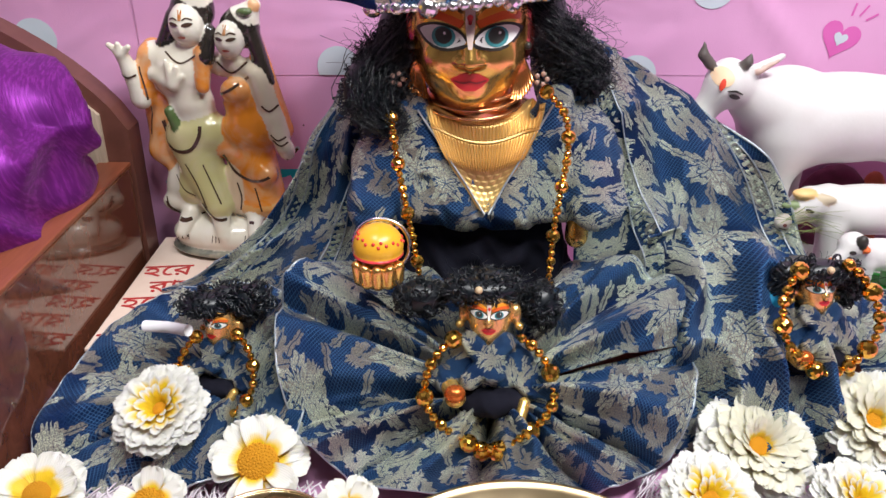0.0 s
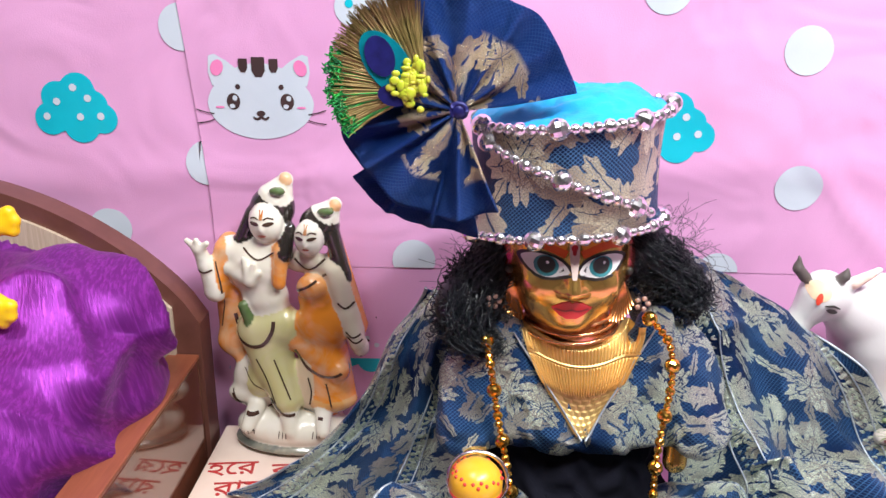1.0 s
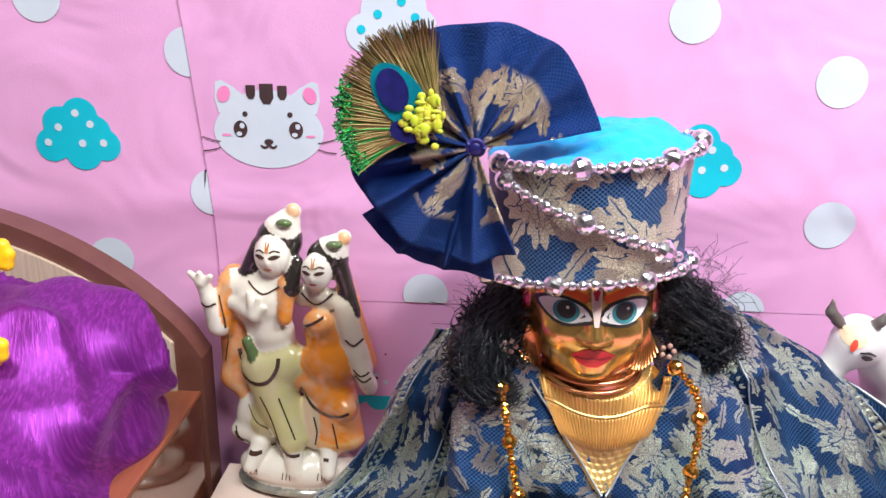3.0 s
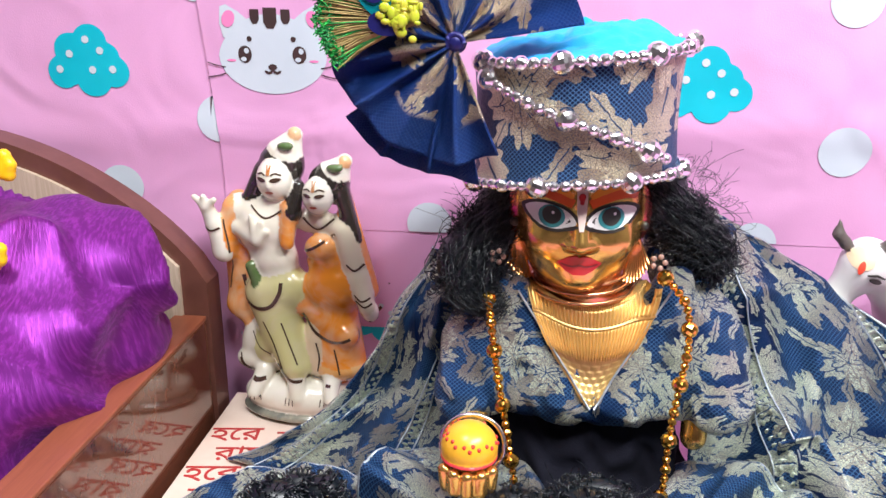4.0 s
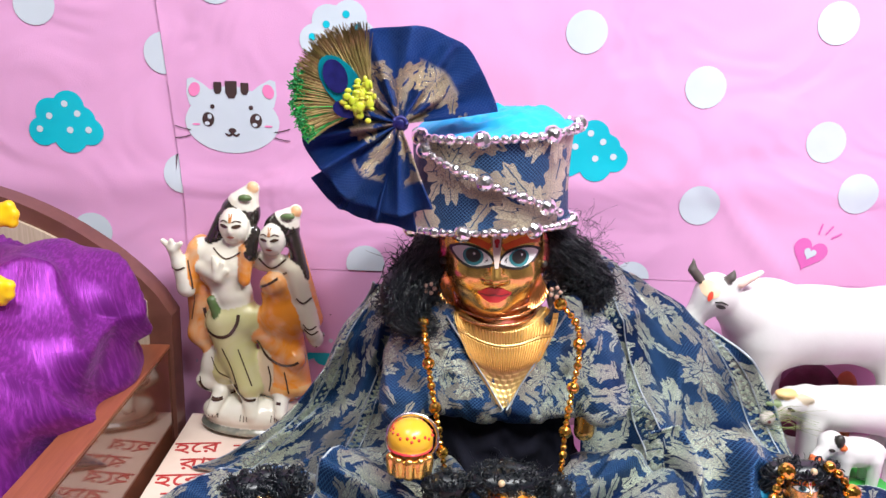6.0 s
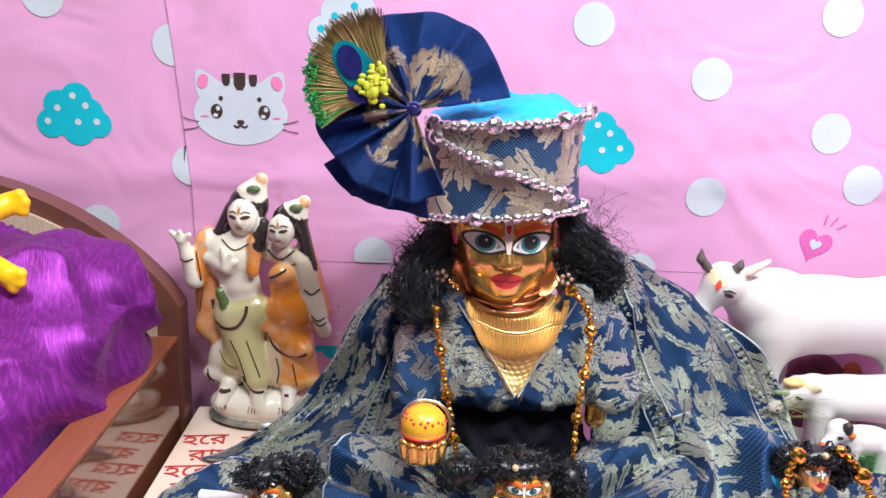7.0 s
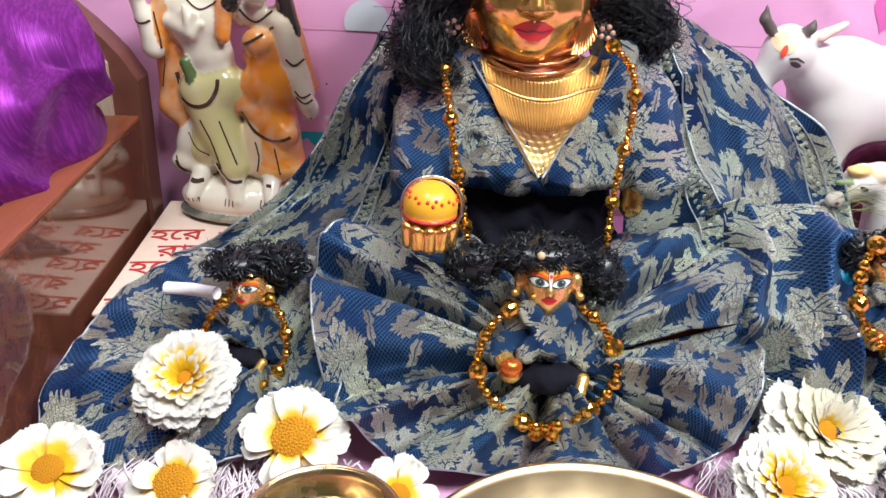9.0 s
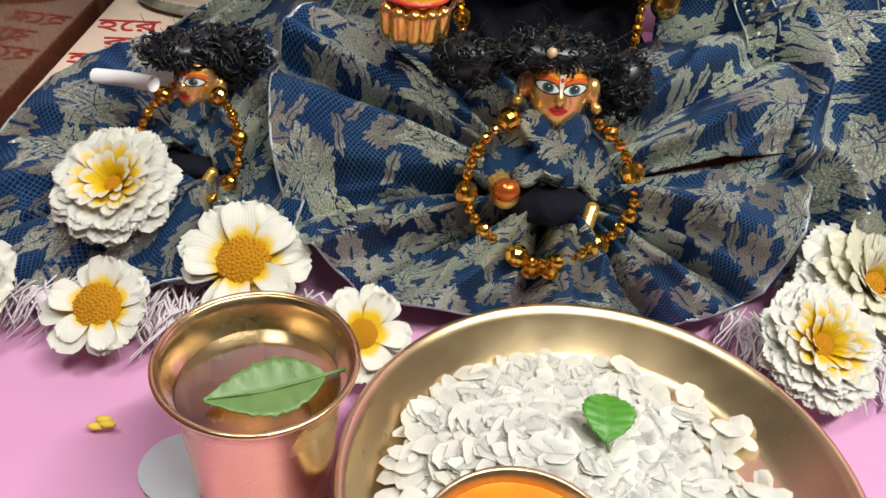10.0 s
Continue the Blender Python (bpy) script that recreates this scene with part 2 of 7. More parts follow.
M_LEAF = mottled("green_leaf", (0.05, 0.26, 0.02), (0.09, 0.32, 0.04), 90.0, 0.4, 0.0, 500.0, 0.4)
M_LEAF_PALE = mottled("pale_green_leaf", (0.15, 0.26, 0.09), (0.11, 0.22, 0.06), 90.0, 0.4, 0.0, 500.0, 0.4)
M_RICE = mottled("flattened_rice", (0.84, 0.85, 0.78), (0.77, 0.78, 0.71), 150.0, 0.42, 0.0, 900.0, 0.4, Subsurface_Weight=0.6, Subsurface_Radius=(1.0, 1.0, 0.9), Subsurface_Scale=0.004)
M_ORANGE_SWEET = mottled("orange_sweet", (0.80, 0.27, 0.02), (0.70, 0.20, 0.01), 60.0, 0.3, 0.0, 300.0, 0.5)
M_YARN = mottled("lilac_white_yarn", (0.80, 0.74, 0.78), (0.70, 0.60, 0.68), 80.0, 0.85, 0.0, 1200.0, 0.8)
M_PRINTED = mottled("cream_cotton", (0.80, 0.64, 0.54), (0.74, 0.57, 0.47), 30.0, 0.75, 0.0, 1200.0, 0.5)
M_RED_INK = mottled("red_ink", (0.50, 0.03, 0.03), (0.42, 0.03, 0.03), 100.0, 0.6)
M_TEALSATIN = mottled("teal_satin", (0.01, 0.28, 0.48), (0.0, 0.20, 0.38), 60.0, 0.3, 0.0, 900.0, 0.4)
M_WHITE_PAPER = mottled("white_paper", (0.80, 0.79, 0.80), (0.74, 0.73, 0.76), 60.0, 0.6)
M_WALL = mottled("wall_paint", (0.24, 0.235, 0.23), (0.21, 0.205, 0.20), 3.0, 0.7)
M_FLOORTILE = mottled("floor_tile", (0.42, 0.38, 0.34), (0.36, 0.32, 0.29), 4.0, 0.4)
M_BARB = mottled("feather_barb", (0.42, 0.30, 0.12), (0.28, 0.22, 0.07), 120.0, 0.4, 0.4)
M_BARB_GREEN = mottled("feather_green", (0.02, 0.40, 0.06), (0.04, 0.30, 0.10), 200.0, 0.35, 0.5)
M_FEATHER_TEAL = mottled("feather_teal", (0.0, 0.30, 0.36), (0.0, 0.22, 0.30), 150.0, 0.35, 0.4)
M_FEATHER_NAVY = mottled("feather_navy", (0.012, 0.012, 0.10), (0.02, 0.02, 0.16), 150.0, 0.35, 0.3)
M_LIME = mottled("lime_bead", (0.45, 0.55, 0.03), (0.55, 0.50, 0.05), 200.0, 0.3)
M_WATER = Mat("water", (0.95, 0.97, 0.95), 0.02, 0.0, Transmission_Weight=1.0, IOR=1.33).m


# ---- shapes ----
def mesh_from(name, verts, faces, mats, uvs=None, smooth=True, slots=None, paint=None):
    me = bpy.data.meshes.new(name)
    me.from_pydata([tuple(map(float, v)) for v in verts], [], faces)
    for mat in mats if isinstance(mats, (list, tuple)) else [mats]:
        me.materials.append(mat)
    if slots is not None:
        me.polygons.foreach_set("material_index", list(slots))
    if uvs is not None:
        layer = me.uv_layers.new(name="UVMap")
        loops = np.empty(len(me.loops), dtype=np.int32)
        me.loops.foreach_get("vertex_index", loops)
        layer.data.foreach_set("uv", np.asarray(uvs, dtype=np.float32)[loops].ravel())
    if paint is not None:
        a = me.color_attributes.new("paint", "FLOAT_COLOR", "POINT")
        c = np.ones((len(verts), 4), dtype=np.float32)
        c[:, :3] = np.asarray(paint, dtype=np.float32)
        a.data.foreach_set("color", c.ravel())
    me.polygons.foreach_set("use_smooth", [smooth] * len(me.polygons))
    me.update()
    return me


class Build:
    """Gathers verts and faces of one mesh."""

    def __init__(self):
        self.v, self.f, self.s, self.c, self.uv = [], [], [], [], []

    def add(self, verts, faces, slot=0, colour=(0.5, 0.5, 0.5), uvs=None):
        o = len(self.v)
        self.v.extend(tuple(map(float, v)) for v in verts)
        self.f.extend(tuple(int(i) + o for i in f) for f in faces)
        self.s.extend([slot] * len(faces))
        self.c.extend([colour] * len(verts) if len(np.shape(colour)) == 1 else [tuple(c) for c in colour])
        self.uv.extend(uvs if uvs is not None else [(v[0], v[2]) for v in verts])
        return self

    def tube(self, pts, radius, sides=6, slot=0, colour=(0.5, 0.5, 0.5), closed=False):
        pts = [Vector(p) for p in pts]
        n = len(pts)
        verts, faces = [], []
        up = Vector((0.13, 0.31, 0.94))
        for i, p in enumerate(pts):
            a = pts[(i - 1) % n] if closed or i else p
            b = pts[(i + 1) % n] if closed or i < n - 1 else p
            d = (b - a).normalized()
            s = d.cross(up)
            s = (s if s.length > 1e-4 else d.cross(Vector((1, 0, 0)))).normalized()
            w = s.cross(d)
            r = radius[i] if isinstance(radius, (list, tuple)) else radius
            for k in range(sides):
                t = 2 * math.pi * k / sides
                verts.append(p + r * (math.cos(t) * s + math.sin(t) * w))
        for i in range(n if closed else n - 1):
            j = (i + 1) % n
            for k in range(sides):
                l = (k + 1) % sides
                faces.append((i * sides + k, i * sides + l, j * sides + l, j * sides + k))
        if not closed:
            faces.append(tuple(range(sides)))
            faces.append(tuple((n - 1) * sides + k for k in reversed(range(sides))))
        return self.add(verts, faces, slot, colour)

    def ball(self, c, r, nu=10, nv=6, slot=0, colour=(0.5, 0.5, 0.5)):
        r = r if isinstance(r, (list, tuple)) else (r, r, r)
        verts, faces = [(c[0], c[1], c[2] + r[2])], []
        for j in range(1, nv):
            t = math.pi * j / nv
            for i in range(nu):
                p = 2 * math.pi * i / nu
                verts.append((c[0] + r[0] * math.sin(t) * math.cos(p), c[1] + r[1] * math.sin(t) * math.sin(p), c[2] + r[2] * math.cos(t)))
        verts.append((c[0], c[1], c[2] - r[2]))
        for i in range(nu):
            k = (i + 1) % nu
            faces.append((0, 1 + i, 1 + k))
            for j in range(nv - 2):
                a = 1 + j * nu
                faces.append((a + i, a + nu + i, a + nu + k, a + k))
            a = 1 + (nv - 2) * nu
            faces.append((a + i, len(verts) - 1, a + k))
        return self.add(verts, faces, slot, colour)

    def lathe(self, profile, c=(0, 0, 0), n=48, slot=0, colour=(0.5, 0.5, 0.5)):
        verts, faces = [], []
        for r, z in profile:
            for i in range(n):
                p = 2 * math.pi * i / n
                verts.append((c[0] + r * math.cos(p), c[1] + r * math.sin(p), c[2] + z))
        for j in range(len(profile) - 1):
            for i in range(n):
                k = (i + 1) % n
                faces.append((j * n + i, j * n + k, (j + 1) * n + k, (j + 1) * n + i))
        return self.add(verts, faces, slot, colour)

    def mesh(self, name, mats, smooth=True):
        return mesh_from(name, self.v, self.f, mats, self.uv, smooth, self.s, self.c)


def put_part(name, data, parent, label=""):
    ob = new(name, data)
    ob.parent = parent
    return tagged(ob, label)


def base(name, place, label, category, group="", kind=""):
    ob = new(name)
    ob.empty_display_size = 0.02
    ob.location = place
    return tagged(ob, label, category, group, kind)


def solid(ob, thickness=0.0012, offset=0.0, bevel=0.0):
    m = ob.modifiers.new("thickness", "SOLIDIFY")
    m.thickness, m.offset = thickness, offset
    if bevel:
        b = ob.modifiers.new("soft_edge", "BEVEL")
        b.width, b.segments = bevel, 2
    return ob


def box(lo, hi, bevel=0.002):
    bm = bmesh.new()
    bmesh.ops.create_cube(bm, size=1.0)
    for v in bm.verts:
        v.co = Vector([(lo[i] + hi[i]) / 2 + v.co[i] * (hi[i] - lo[i]) for i in range(3)])
    if bevel:
        bmesh.ops.bevel(bm, geom=bm.edges[:], offset=bevel, segments=2, affect="EDGES", profile=0.6)
    return bm


def bm_mesh(name, bm, mat, smooth=False):
    me = bpy.data.meshes.new(name)
    bm.to_mesh(me)
    bm.free()
    me.materials.append(mat)
    if smooth:
        me.polygons.foreach_set("use_smooth", [True] * len(me.polygons))
    return me


def sheet(name, f, nu, nv, mat, size=(1.0, 1.0), wrap=False):
    """A cloth from f(u, v) with u, v in 0..1; size gives the metres of its map."""
    verts, uvs, faces = [], [], []
    for j in range(nv + 1):
        for i in range(nu + 1):
            u, v = i / nu, j / nv
            verts.append(f(u, v))
            uvs.append((u * size[0], v * size[1]))
    for j in range(nv):
        for i in range(nu):
            a = j * (nu + 1) + i
            faces.append((a, a + 1, a + nu + 2, a + nu + 1))
    return mesh_from(name, verts, faces, mat, uvs)


def patch(ctrl):
    """A smooth surface through a small grid of control rows (Catmull-Rom both ways)."""
    g = np.array(ctrl, dtype=float)

    def spline(p, t):
        n = len(p) - 1
        x = min(max(t, 0.0), 1.0) * n
        i = min(int(x), n - 1)
        t = x - i
        a, b, c, d = p[max(i - 1, 0)], p[i], p[i + 1], p[min(i + 2, n)]
        return 0.5 * ((2 * b) + (c - a) * t + (2 * a - 5 * b + 4 * c - d) * t * t + (3 * b - a - 3 * c + d) * t ** 3)

    def f(u, v):
        return spline([spline(row, u) for row in g], v)

    return f


def curve(pts):
    f = patch([pts, pts])
    return lambda t: f(t, 0.0)


def wob(x, y, z, s=1.0, seed=0.0):
    return noise.noise(Vector((x * s + seed, y * s - seed, z * s + 2 * seed)))


# ---- sculpted bodies ----
def ell(c, r, colour, k=0.006, turn=0.0, tilt=0.0):
    return ("ell", c, r, colour, k, turn, tilt)


def cap(a, b, ra, rb, colour, k=0.005):
    return ("cap", a, b, (ra, rb), colour, k)


def distance(p, P):
    if p[0] == "ell":
        _, c, r, col, k, turn, tilt = p
        q = P - np.array(c)
        if turn or tilt:
            q = q @ np.array(Euler((radians(tilt), 0, radians(turn))).to_matrix())
        q = q / np.array(r)
        k0 = np.sqrt((q * q).sum(axis=-1))
        q = q / np.array(r)
        return k0 * (k0 - 1.0) / (np.sqrt((q * q).sum(axis=-1)) + 1e-9)
    _, a, b, rr, col, k = p
    a, b = np.array(a), np.array(b)
    ab = b - a
    q = P - a
    h = np.clip((q @ ab) / (ab @ ab + 1e-12), 0, 1)
    q = q - h[..., None] * ab
    return np.sqrt((q * q).sum(axis=-1)) - (rr[0] + (rr[1] - rr[0]) * h)


def field(prims, P):
    """Distance to a soft union of ellipsoids and tapered rods, and the colour of the nearest."""
    D = np.full(P.shape[:-1], 9.0)
    best = np.full(P.shape[:-1], 9.0)
    C = np.zeros(P.shape[:-1] + (3,))
    for p in prims:
        col, k = (p[3], p[4]) if p[0] == "ell" else (p[4], p[5])
        d = distance(p, P)
        near = d < best
        best = np.where(near, d, best)
        C[near] = col
        h = np.clip(0.5 + 0.5 * (D - d) / k, 0, 1)
        D = D * (1 - h) + d * h - k * h * (1 - h)
    return D, C


def sculpt(prims, step, ripple=0.0, rscale=40.0):
    """Verts, faces and paint of the skin of a field."""
    lo, hi = np.full(3, 9.0), np.full(3, -9.0)
    for p in prims:
        if p[0] == "ell":
            m = max(p[2]) if (p[5] or p[6]) else np.array(p[2])
            lo, hi = np.minimum(lo, np.array(p[1]) - m), np.maximum(hi, np.array(p[1]) + m)
        else:
            m = max(p[3])
            lo = np.minimum(lo, np.minimum(p[1], p[2]) - m)
            hi = np.maximum(hi, np.maximum(p[1], p[2]) + m)
    lo, hi = lo - 3 * step - 0.004, hi + 3 * step + 0.004
    ax = [np.arange(lo[i], hi[i] + step, step) for i in range(3)]
    P = np.stack(np.meshgrid(*ax, indexing="ij"), axis=-1)
    D = np.full(P.shape[:-1], 9.0)
    for p in prims:
        k = p[4] if p[0] == "ell" else p[5]
        if p[0] == "ell":
            m = max(p[2]) if (p[5] or p[6]) else np.array(p[2])
            pl, ph = np.array(p[1]) - m, np.array(p[1]) + m
        else:
            m = max(p[3])
            pl, ph = np.minimum(p[1], p[2]) - m, np.maximum(p[1], p[2]) + m
        i0 = np.maximum(((pl - k - 3 * step - lo) / step).astype(int), 0)
        i1 = ((ph + k + 3 * step - lo) / step).astype(int) + 2
        sl = tuple(slice(a, b) for a, b in zip(i0, i1))
        d = distance(p, P[sl])
        h = np.clip(0.5 + 0.5 * (D[sl] - d) / k, 0, 1)
        D[sl] = D[sl] * (1 - h) + d * h - k * h * (1 - h)
    if ripple:
        x, y, z = P[..., 0] * rscale, P[..., 1] * rscale, P[..., 2] * rscale
        D = D + ripple * (np.sin(x * 1.3 + 1.7 * np.sin(z * 0.8) + y) * np.sin(z + 1.3 * np.sin(x * 0.9)) + 0.5 * np.sin(2.7 * z + 2.1 * x + 1.5 * np.sin(1.7 * x)))
    S = D < 0
    n = np.array(D.shape)
    acc, cnt = np.zeros(tuple(n - 1) + (3,)), np.zeros(tuple(n - 1))
    quads = []
    for a in range(3):
        sl0 = [slice(None)] * 3
        sl1 = [slice(None)] * 3
        sl0[a], sl1[a] = slice(0, -1), slice(1, None)
        d0, d1 = D[tuple(sl0)], D[tuple(sl1)]
        I = np.argwhere((d0 < 0) != (d1 < 0))
        v0 = d0[tuple(I.T)]
        t = v0 / (v0 - d1[tuple(I.T)])
        pos = I.astype(float)
        pos[:, a] += t
        b, c = (a + 1) % 3, (a + 2) % 3
        ok = (I[:, b] > 0) & (I[:, c] > 0) & (I[:, b] < n[b] - 1) & (I[:, c] < n[c] - 1)
        I, pos, v0 = I[ok], pos[ok], v0[ok]
        cells = []
        for db, dc in ((0, 0), (1, 0), (1, 1), (0, 1)):
            J = I.copy()
            J[:, b] -= db
            J[:, c] -= dc
            np.add.at(acc, tuple(J.T), pos)
            np.add.at(cnt, tuple(J.T), 1)
            cells.append(np.ravel_multi_index(tuple(J.T), tuple(n - 1)))
        q = np.stack(cells, axis=1)
        q[v0 >= 0] = q[v0 >= 0][:, ::-1]
        quads.append(q)
    quads = np.concatenate(quads)
    used, inv = np.unique(quads, return_inverse=True)
    V = acc.reshape(-1, 3)[used] / cnt.reshape(-1)[used][:, None]
    V = lo + V * step
    _, C = field(prims, V)
    return V, inv.reshape(quads.shape).tolist(), C


def front_y(prims, X, Z, y0, y1, n=160):
    """How far back a body's front lies behind each (x, z)."""
    ys = np.linspace(y0, y1, n)
    P = np.stack(np.broadcast_arrays(np.asarray(X)[..., None], ys, np.asarray(Z)[..., None]), axis=-1)
    D, _ = field(prims, P)
    inside = D < 0
    i = np.argmax(inside, axis=-1)
    i = np.maximum(i, 1)
    d1 = np.take_along_axis(D, i[..., None], -1)[..., 0]
    d0 = np.take_along_axis(D, i[..., None] - 1, -1)[..., 0]
    y = ys[i - 1] + (ys[1] - ys[0]) * np.clip(d0 / (d0 - d1 + 1e-12), 0, 1)
    return np.where(inside.any(axis=-1), y, y1)


def decal(b, prims, outline, colour, lift, y0, y1, slot=0, rings=4):
    """Paint with an outline in (x, z), laid on the front of a body."""
    o = np.array(outline)
    c = o.mean(axis=0)
    n = len(o)
    pts = [c[None]] + [c + (o - c) * (k + 1) / rings for k in range(rings)]
    flat = np.concatenate(pts)
    y = front_y(prims, flat[:, 0], flat[:, 1], y0, y1) - lift
    verts = [(p[0], yy, p[1]) for p, yy in zip(flat, y)]
    faces = []
    for i in range(n):
        k = (i + 1) % n
        faces.append((0, 1 + i, 1 + k))
        for r in range(rings - 1):
            a = 1 + r * n
            faces.append((a + i, a + n + i, a + n + k, a + k))
    b.add(verts, faces, slot, colour)


def stroke(b, prims, pts, widths, colour, lift, y0, y1, slot=0):
    """A brush line through (x, z) points, laid on the front of a body."""
    g = curve([(p[0], 0.0, p[1]) for p in pts])
    n = 5 * (len(pts) - 1) + 1
    w = np.interp(np.linspace(0, 1, n), np.linspace(0, 1, len(pts)), widths if isinstance(widths, (list, tuple)) else [widths] * len(pts))
    line = [(float(q[0]), float(q[2])) for q in (g(i / (n - 1)) for i in range(n))]
    o = np.array(strip(line, [float(q) for q in w]))
    m = len(o) // 2
    left, right = o[:m], o[m:][::-1]
    flat = np.concatenate([left, (left + right) / 2, right])
    y = front_y(prims, flat[:, 0], flat[:, 1], y0, y1) - lift
    verts = [(q[0], yy, q[1]) for q, yy in zip(flat, y)]
    faces = []
    for i in range(m - 1):
        for k in (0, m):
            f4 = (k + i, k + m + i, k + m + i + 1, k + i + 1)
            if max(verts[q][1] for q in f4) - min(verts[q][1] for q in f4) < 0.004:
                faces.append(f4)
    if faces:
        b.add(verts, faces, slot, colour)


def almond(cx, cz, w, h, tilt=0.0, n=20):
    out = []
    for i in range(n):
        t = 2 * math.pi * i / n
        x, z = w * math.cos(t), h * math.sin(t) * (abs(math.sin(t)) ** 0.35)
        c, s = math.cos(tilt), math.sin(tilt)
        out.append((cx + c * x - s * z, cz + s * x + c * z))
    return out


def disc(cx, cz, rx, rz=None, n=18, tilt=0.0):
    rz = rx if rz is None else rz
    c, s = math.cos(tilt), math.sin(tilt)
    return [(cx + c * rx * math.cos(2 * math.pi * i / n) - s * rz * math.sin(2 * math.pi * i / n), cz + s * rx * math.cos(2 * math.pi * i / n) + c * rz * math.sin(2 * math.pi * i / n)) for i in range(n)]


def strip(pts, widths):
    """An outline round a line of (x, z) points."""
    left, right = [], []
    for i, p in enumerate(pts):
        a, b = pts[max(i - 1, 0)], pts[min(i + 1, len(pts) - 1)]
        dx, dz = b[0] - a[0], b[1] - a[1]
        l = math.hypot(dx, dz) or 1.0
        w = widths[i] if isinstance(widths, (list, tuple)) else widths
        left.append((p[0] - dz / l * w, p[1] + dx / l * w))
        right.append((p[0] + dz / l * w, p[1] - dx / l * w))
    return left + right[::-1]


# ---- the room and the shrine ----
def wall(name, lo, hi, mat):
    return tagged(new(name, bm_mesh(name, box(lo, hi, 0.0), mat)), kind="structure")


# unseen room shell, added to give the brass reflections and limit bounced light
wall("floor", (-1.4, -1.7, -0.55), (1.4, 1.0, -0.5), M_FLOORTILE)
wall("wall_north", (-1.4, 0.75, -0.5), (1.4, 0.85, 1.6), M_WALL)
wall("wall_south", (-1.4, -1.7, -0.5), (1.4, -1.6, 1.6), M_WALL)
wall("wall_east", (1.3, -1.6, -0.5), (1.4, 0.75, 1.6), M_WALL)
wall("wall_west", (-1.4, -1.6, -0.5), (-1.3, 0.75, 1.6), M_WALL)
wall("ceiling", (-1.4, -1.7, 1.6), (1.4, 0.85, 1.7), M_WALL)

table = base("shrine_table", (0, 0.25, 0), "low shrine table spread with a pink printed cloth", "table", kind="structure")


def table_cloth(u, v):
    x, y = -0.85 + 1.7 * u, -0.02 + 0.75 * v
    return (x, y - 0.25, 0.0012 * wob(x, y, 0, 14) + 0.0008 * wob(x, y, 1, 40))


put_part("cloth", sheet("table_cloth", table_cloth, 120, 60, M_PINK, (1.7, 0.75)), table, "pink printed table cloth")
put_part("tabletop", bm_mesh("tabletop", box((-0.85, -0.27, -0.03), (0.85, 0.48, -0.003)), M_LEDGE), table)
for lx in (-0.8, 0.8):
    for ly in (-0.22, 0.43):
        put_part("leg", bm_mesh("leg", box((lx - 0.03, ly - 0.03, -0.5), (lx + 0.03, ly + 0.03, -0.03)), M_LEDGE), table)

backdrop = base("backdrop", (0, 0.69, 0), "pink cloth backdrop printed with clouds, dots and an animal face", "backdrop cloth", kind="structure")
BY = 0.69


def drop_y(x, z):
    """How far the hanging cloth bulges."""
    y = 0.0035 * wob(x, 0, z, 5, 3) + 0.0015 * wob(x, 0, z, 17, 5)
    y += -0.002 * math.exp(-((z - 0.262 - 0.03 * x) / 0.016) ** 2)
    y += 0.10 * max(0.0, 0.262 - z) * 0.35
    ridge = (x - 0.25) * 0.72 + (z - 0.235) * 0.69
    y += -0.003 * math.exp(-(ridge / 0.008) ** 2) * math.exp(-((x - 0.25) / 0.05) ** 2)
    return BY + y


def hang(x0, x1, z0, z1, dy, nu, nv):
    def f(u, v):
        z = z0 + (z1 - z0) * v
        a, b = x0(z), x1(z)
        x = a + (b - a) * u
        return (x, drop_y(x, z) + dy - BY, z)
    return sheet("drop", f, nu, nv, M_PINK, (1, 1))


seam = lambda z: -0.2445 - 0.10 * max(0.0, z - 0.25)
put_part("left_panel", hang(lambda z: -0.9, lambda z: seam(z) + 0.01, 0.0, 0.75, 0.0016, 60, 150), backdrop)
put_part("right_panel", hang(seam, lambda z: 0.9, 0.183, 0.75, 0.0, 140, 120), backdrop)
put_part("lower_panel", hang(lambda z: seam(z) - 0.0, lambda z: 0.9, 0.101, 0.19, 0.0004, 120, 18), backdrop)
put_part("bottom_panel", hang(lambda z: seam(z) + 0.002, lambda z: 0.9, 0.0, 0.11, 0.0009, 120, 18), backdrop)


# ---- prints on the backdrop ----
def print_on(name, outline, mat, lift, label="", parent=None, keep=None):
    o = np.array(outline, dtype=float)
    c = o.mean(axis=0)
    n, rings = len(o), 5
    flat = np.concatenate([c[None]] + [c + (o - c) * (k + 1) / rings for k in range(rings)])
    verts = [(p[0], drop_y(p[0], p[1]) - BY - lift, p[1]) for p in flat]
    faces = []
    for i in range(n):
        k = (i + 1) % n
        faces.append((0, 1 + i, 1 + k))
        for r in range(rings - 1):
            a = 1 + r * n
            faces.append((a + i, a + n + i, a + n + k, a + k))
    return put_part(name, mesh_from(name, verts, faces, mat), parent or backdrop, label)


def cut(outline, side, at):
    """Clips an outline where a fold of the cloth hides the rest."""
    if side == "right":
        return [(min(x, at(z)), z) for x, z in outline]
    return [(x, max(z, at(x))) for x, z in outline]


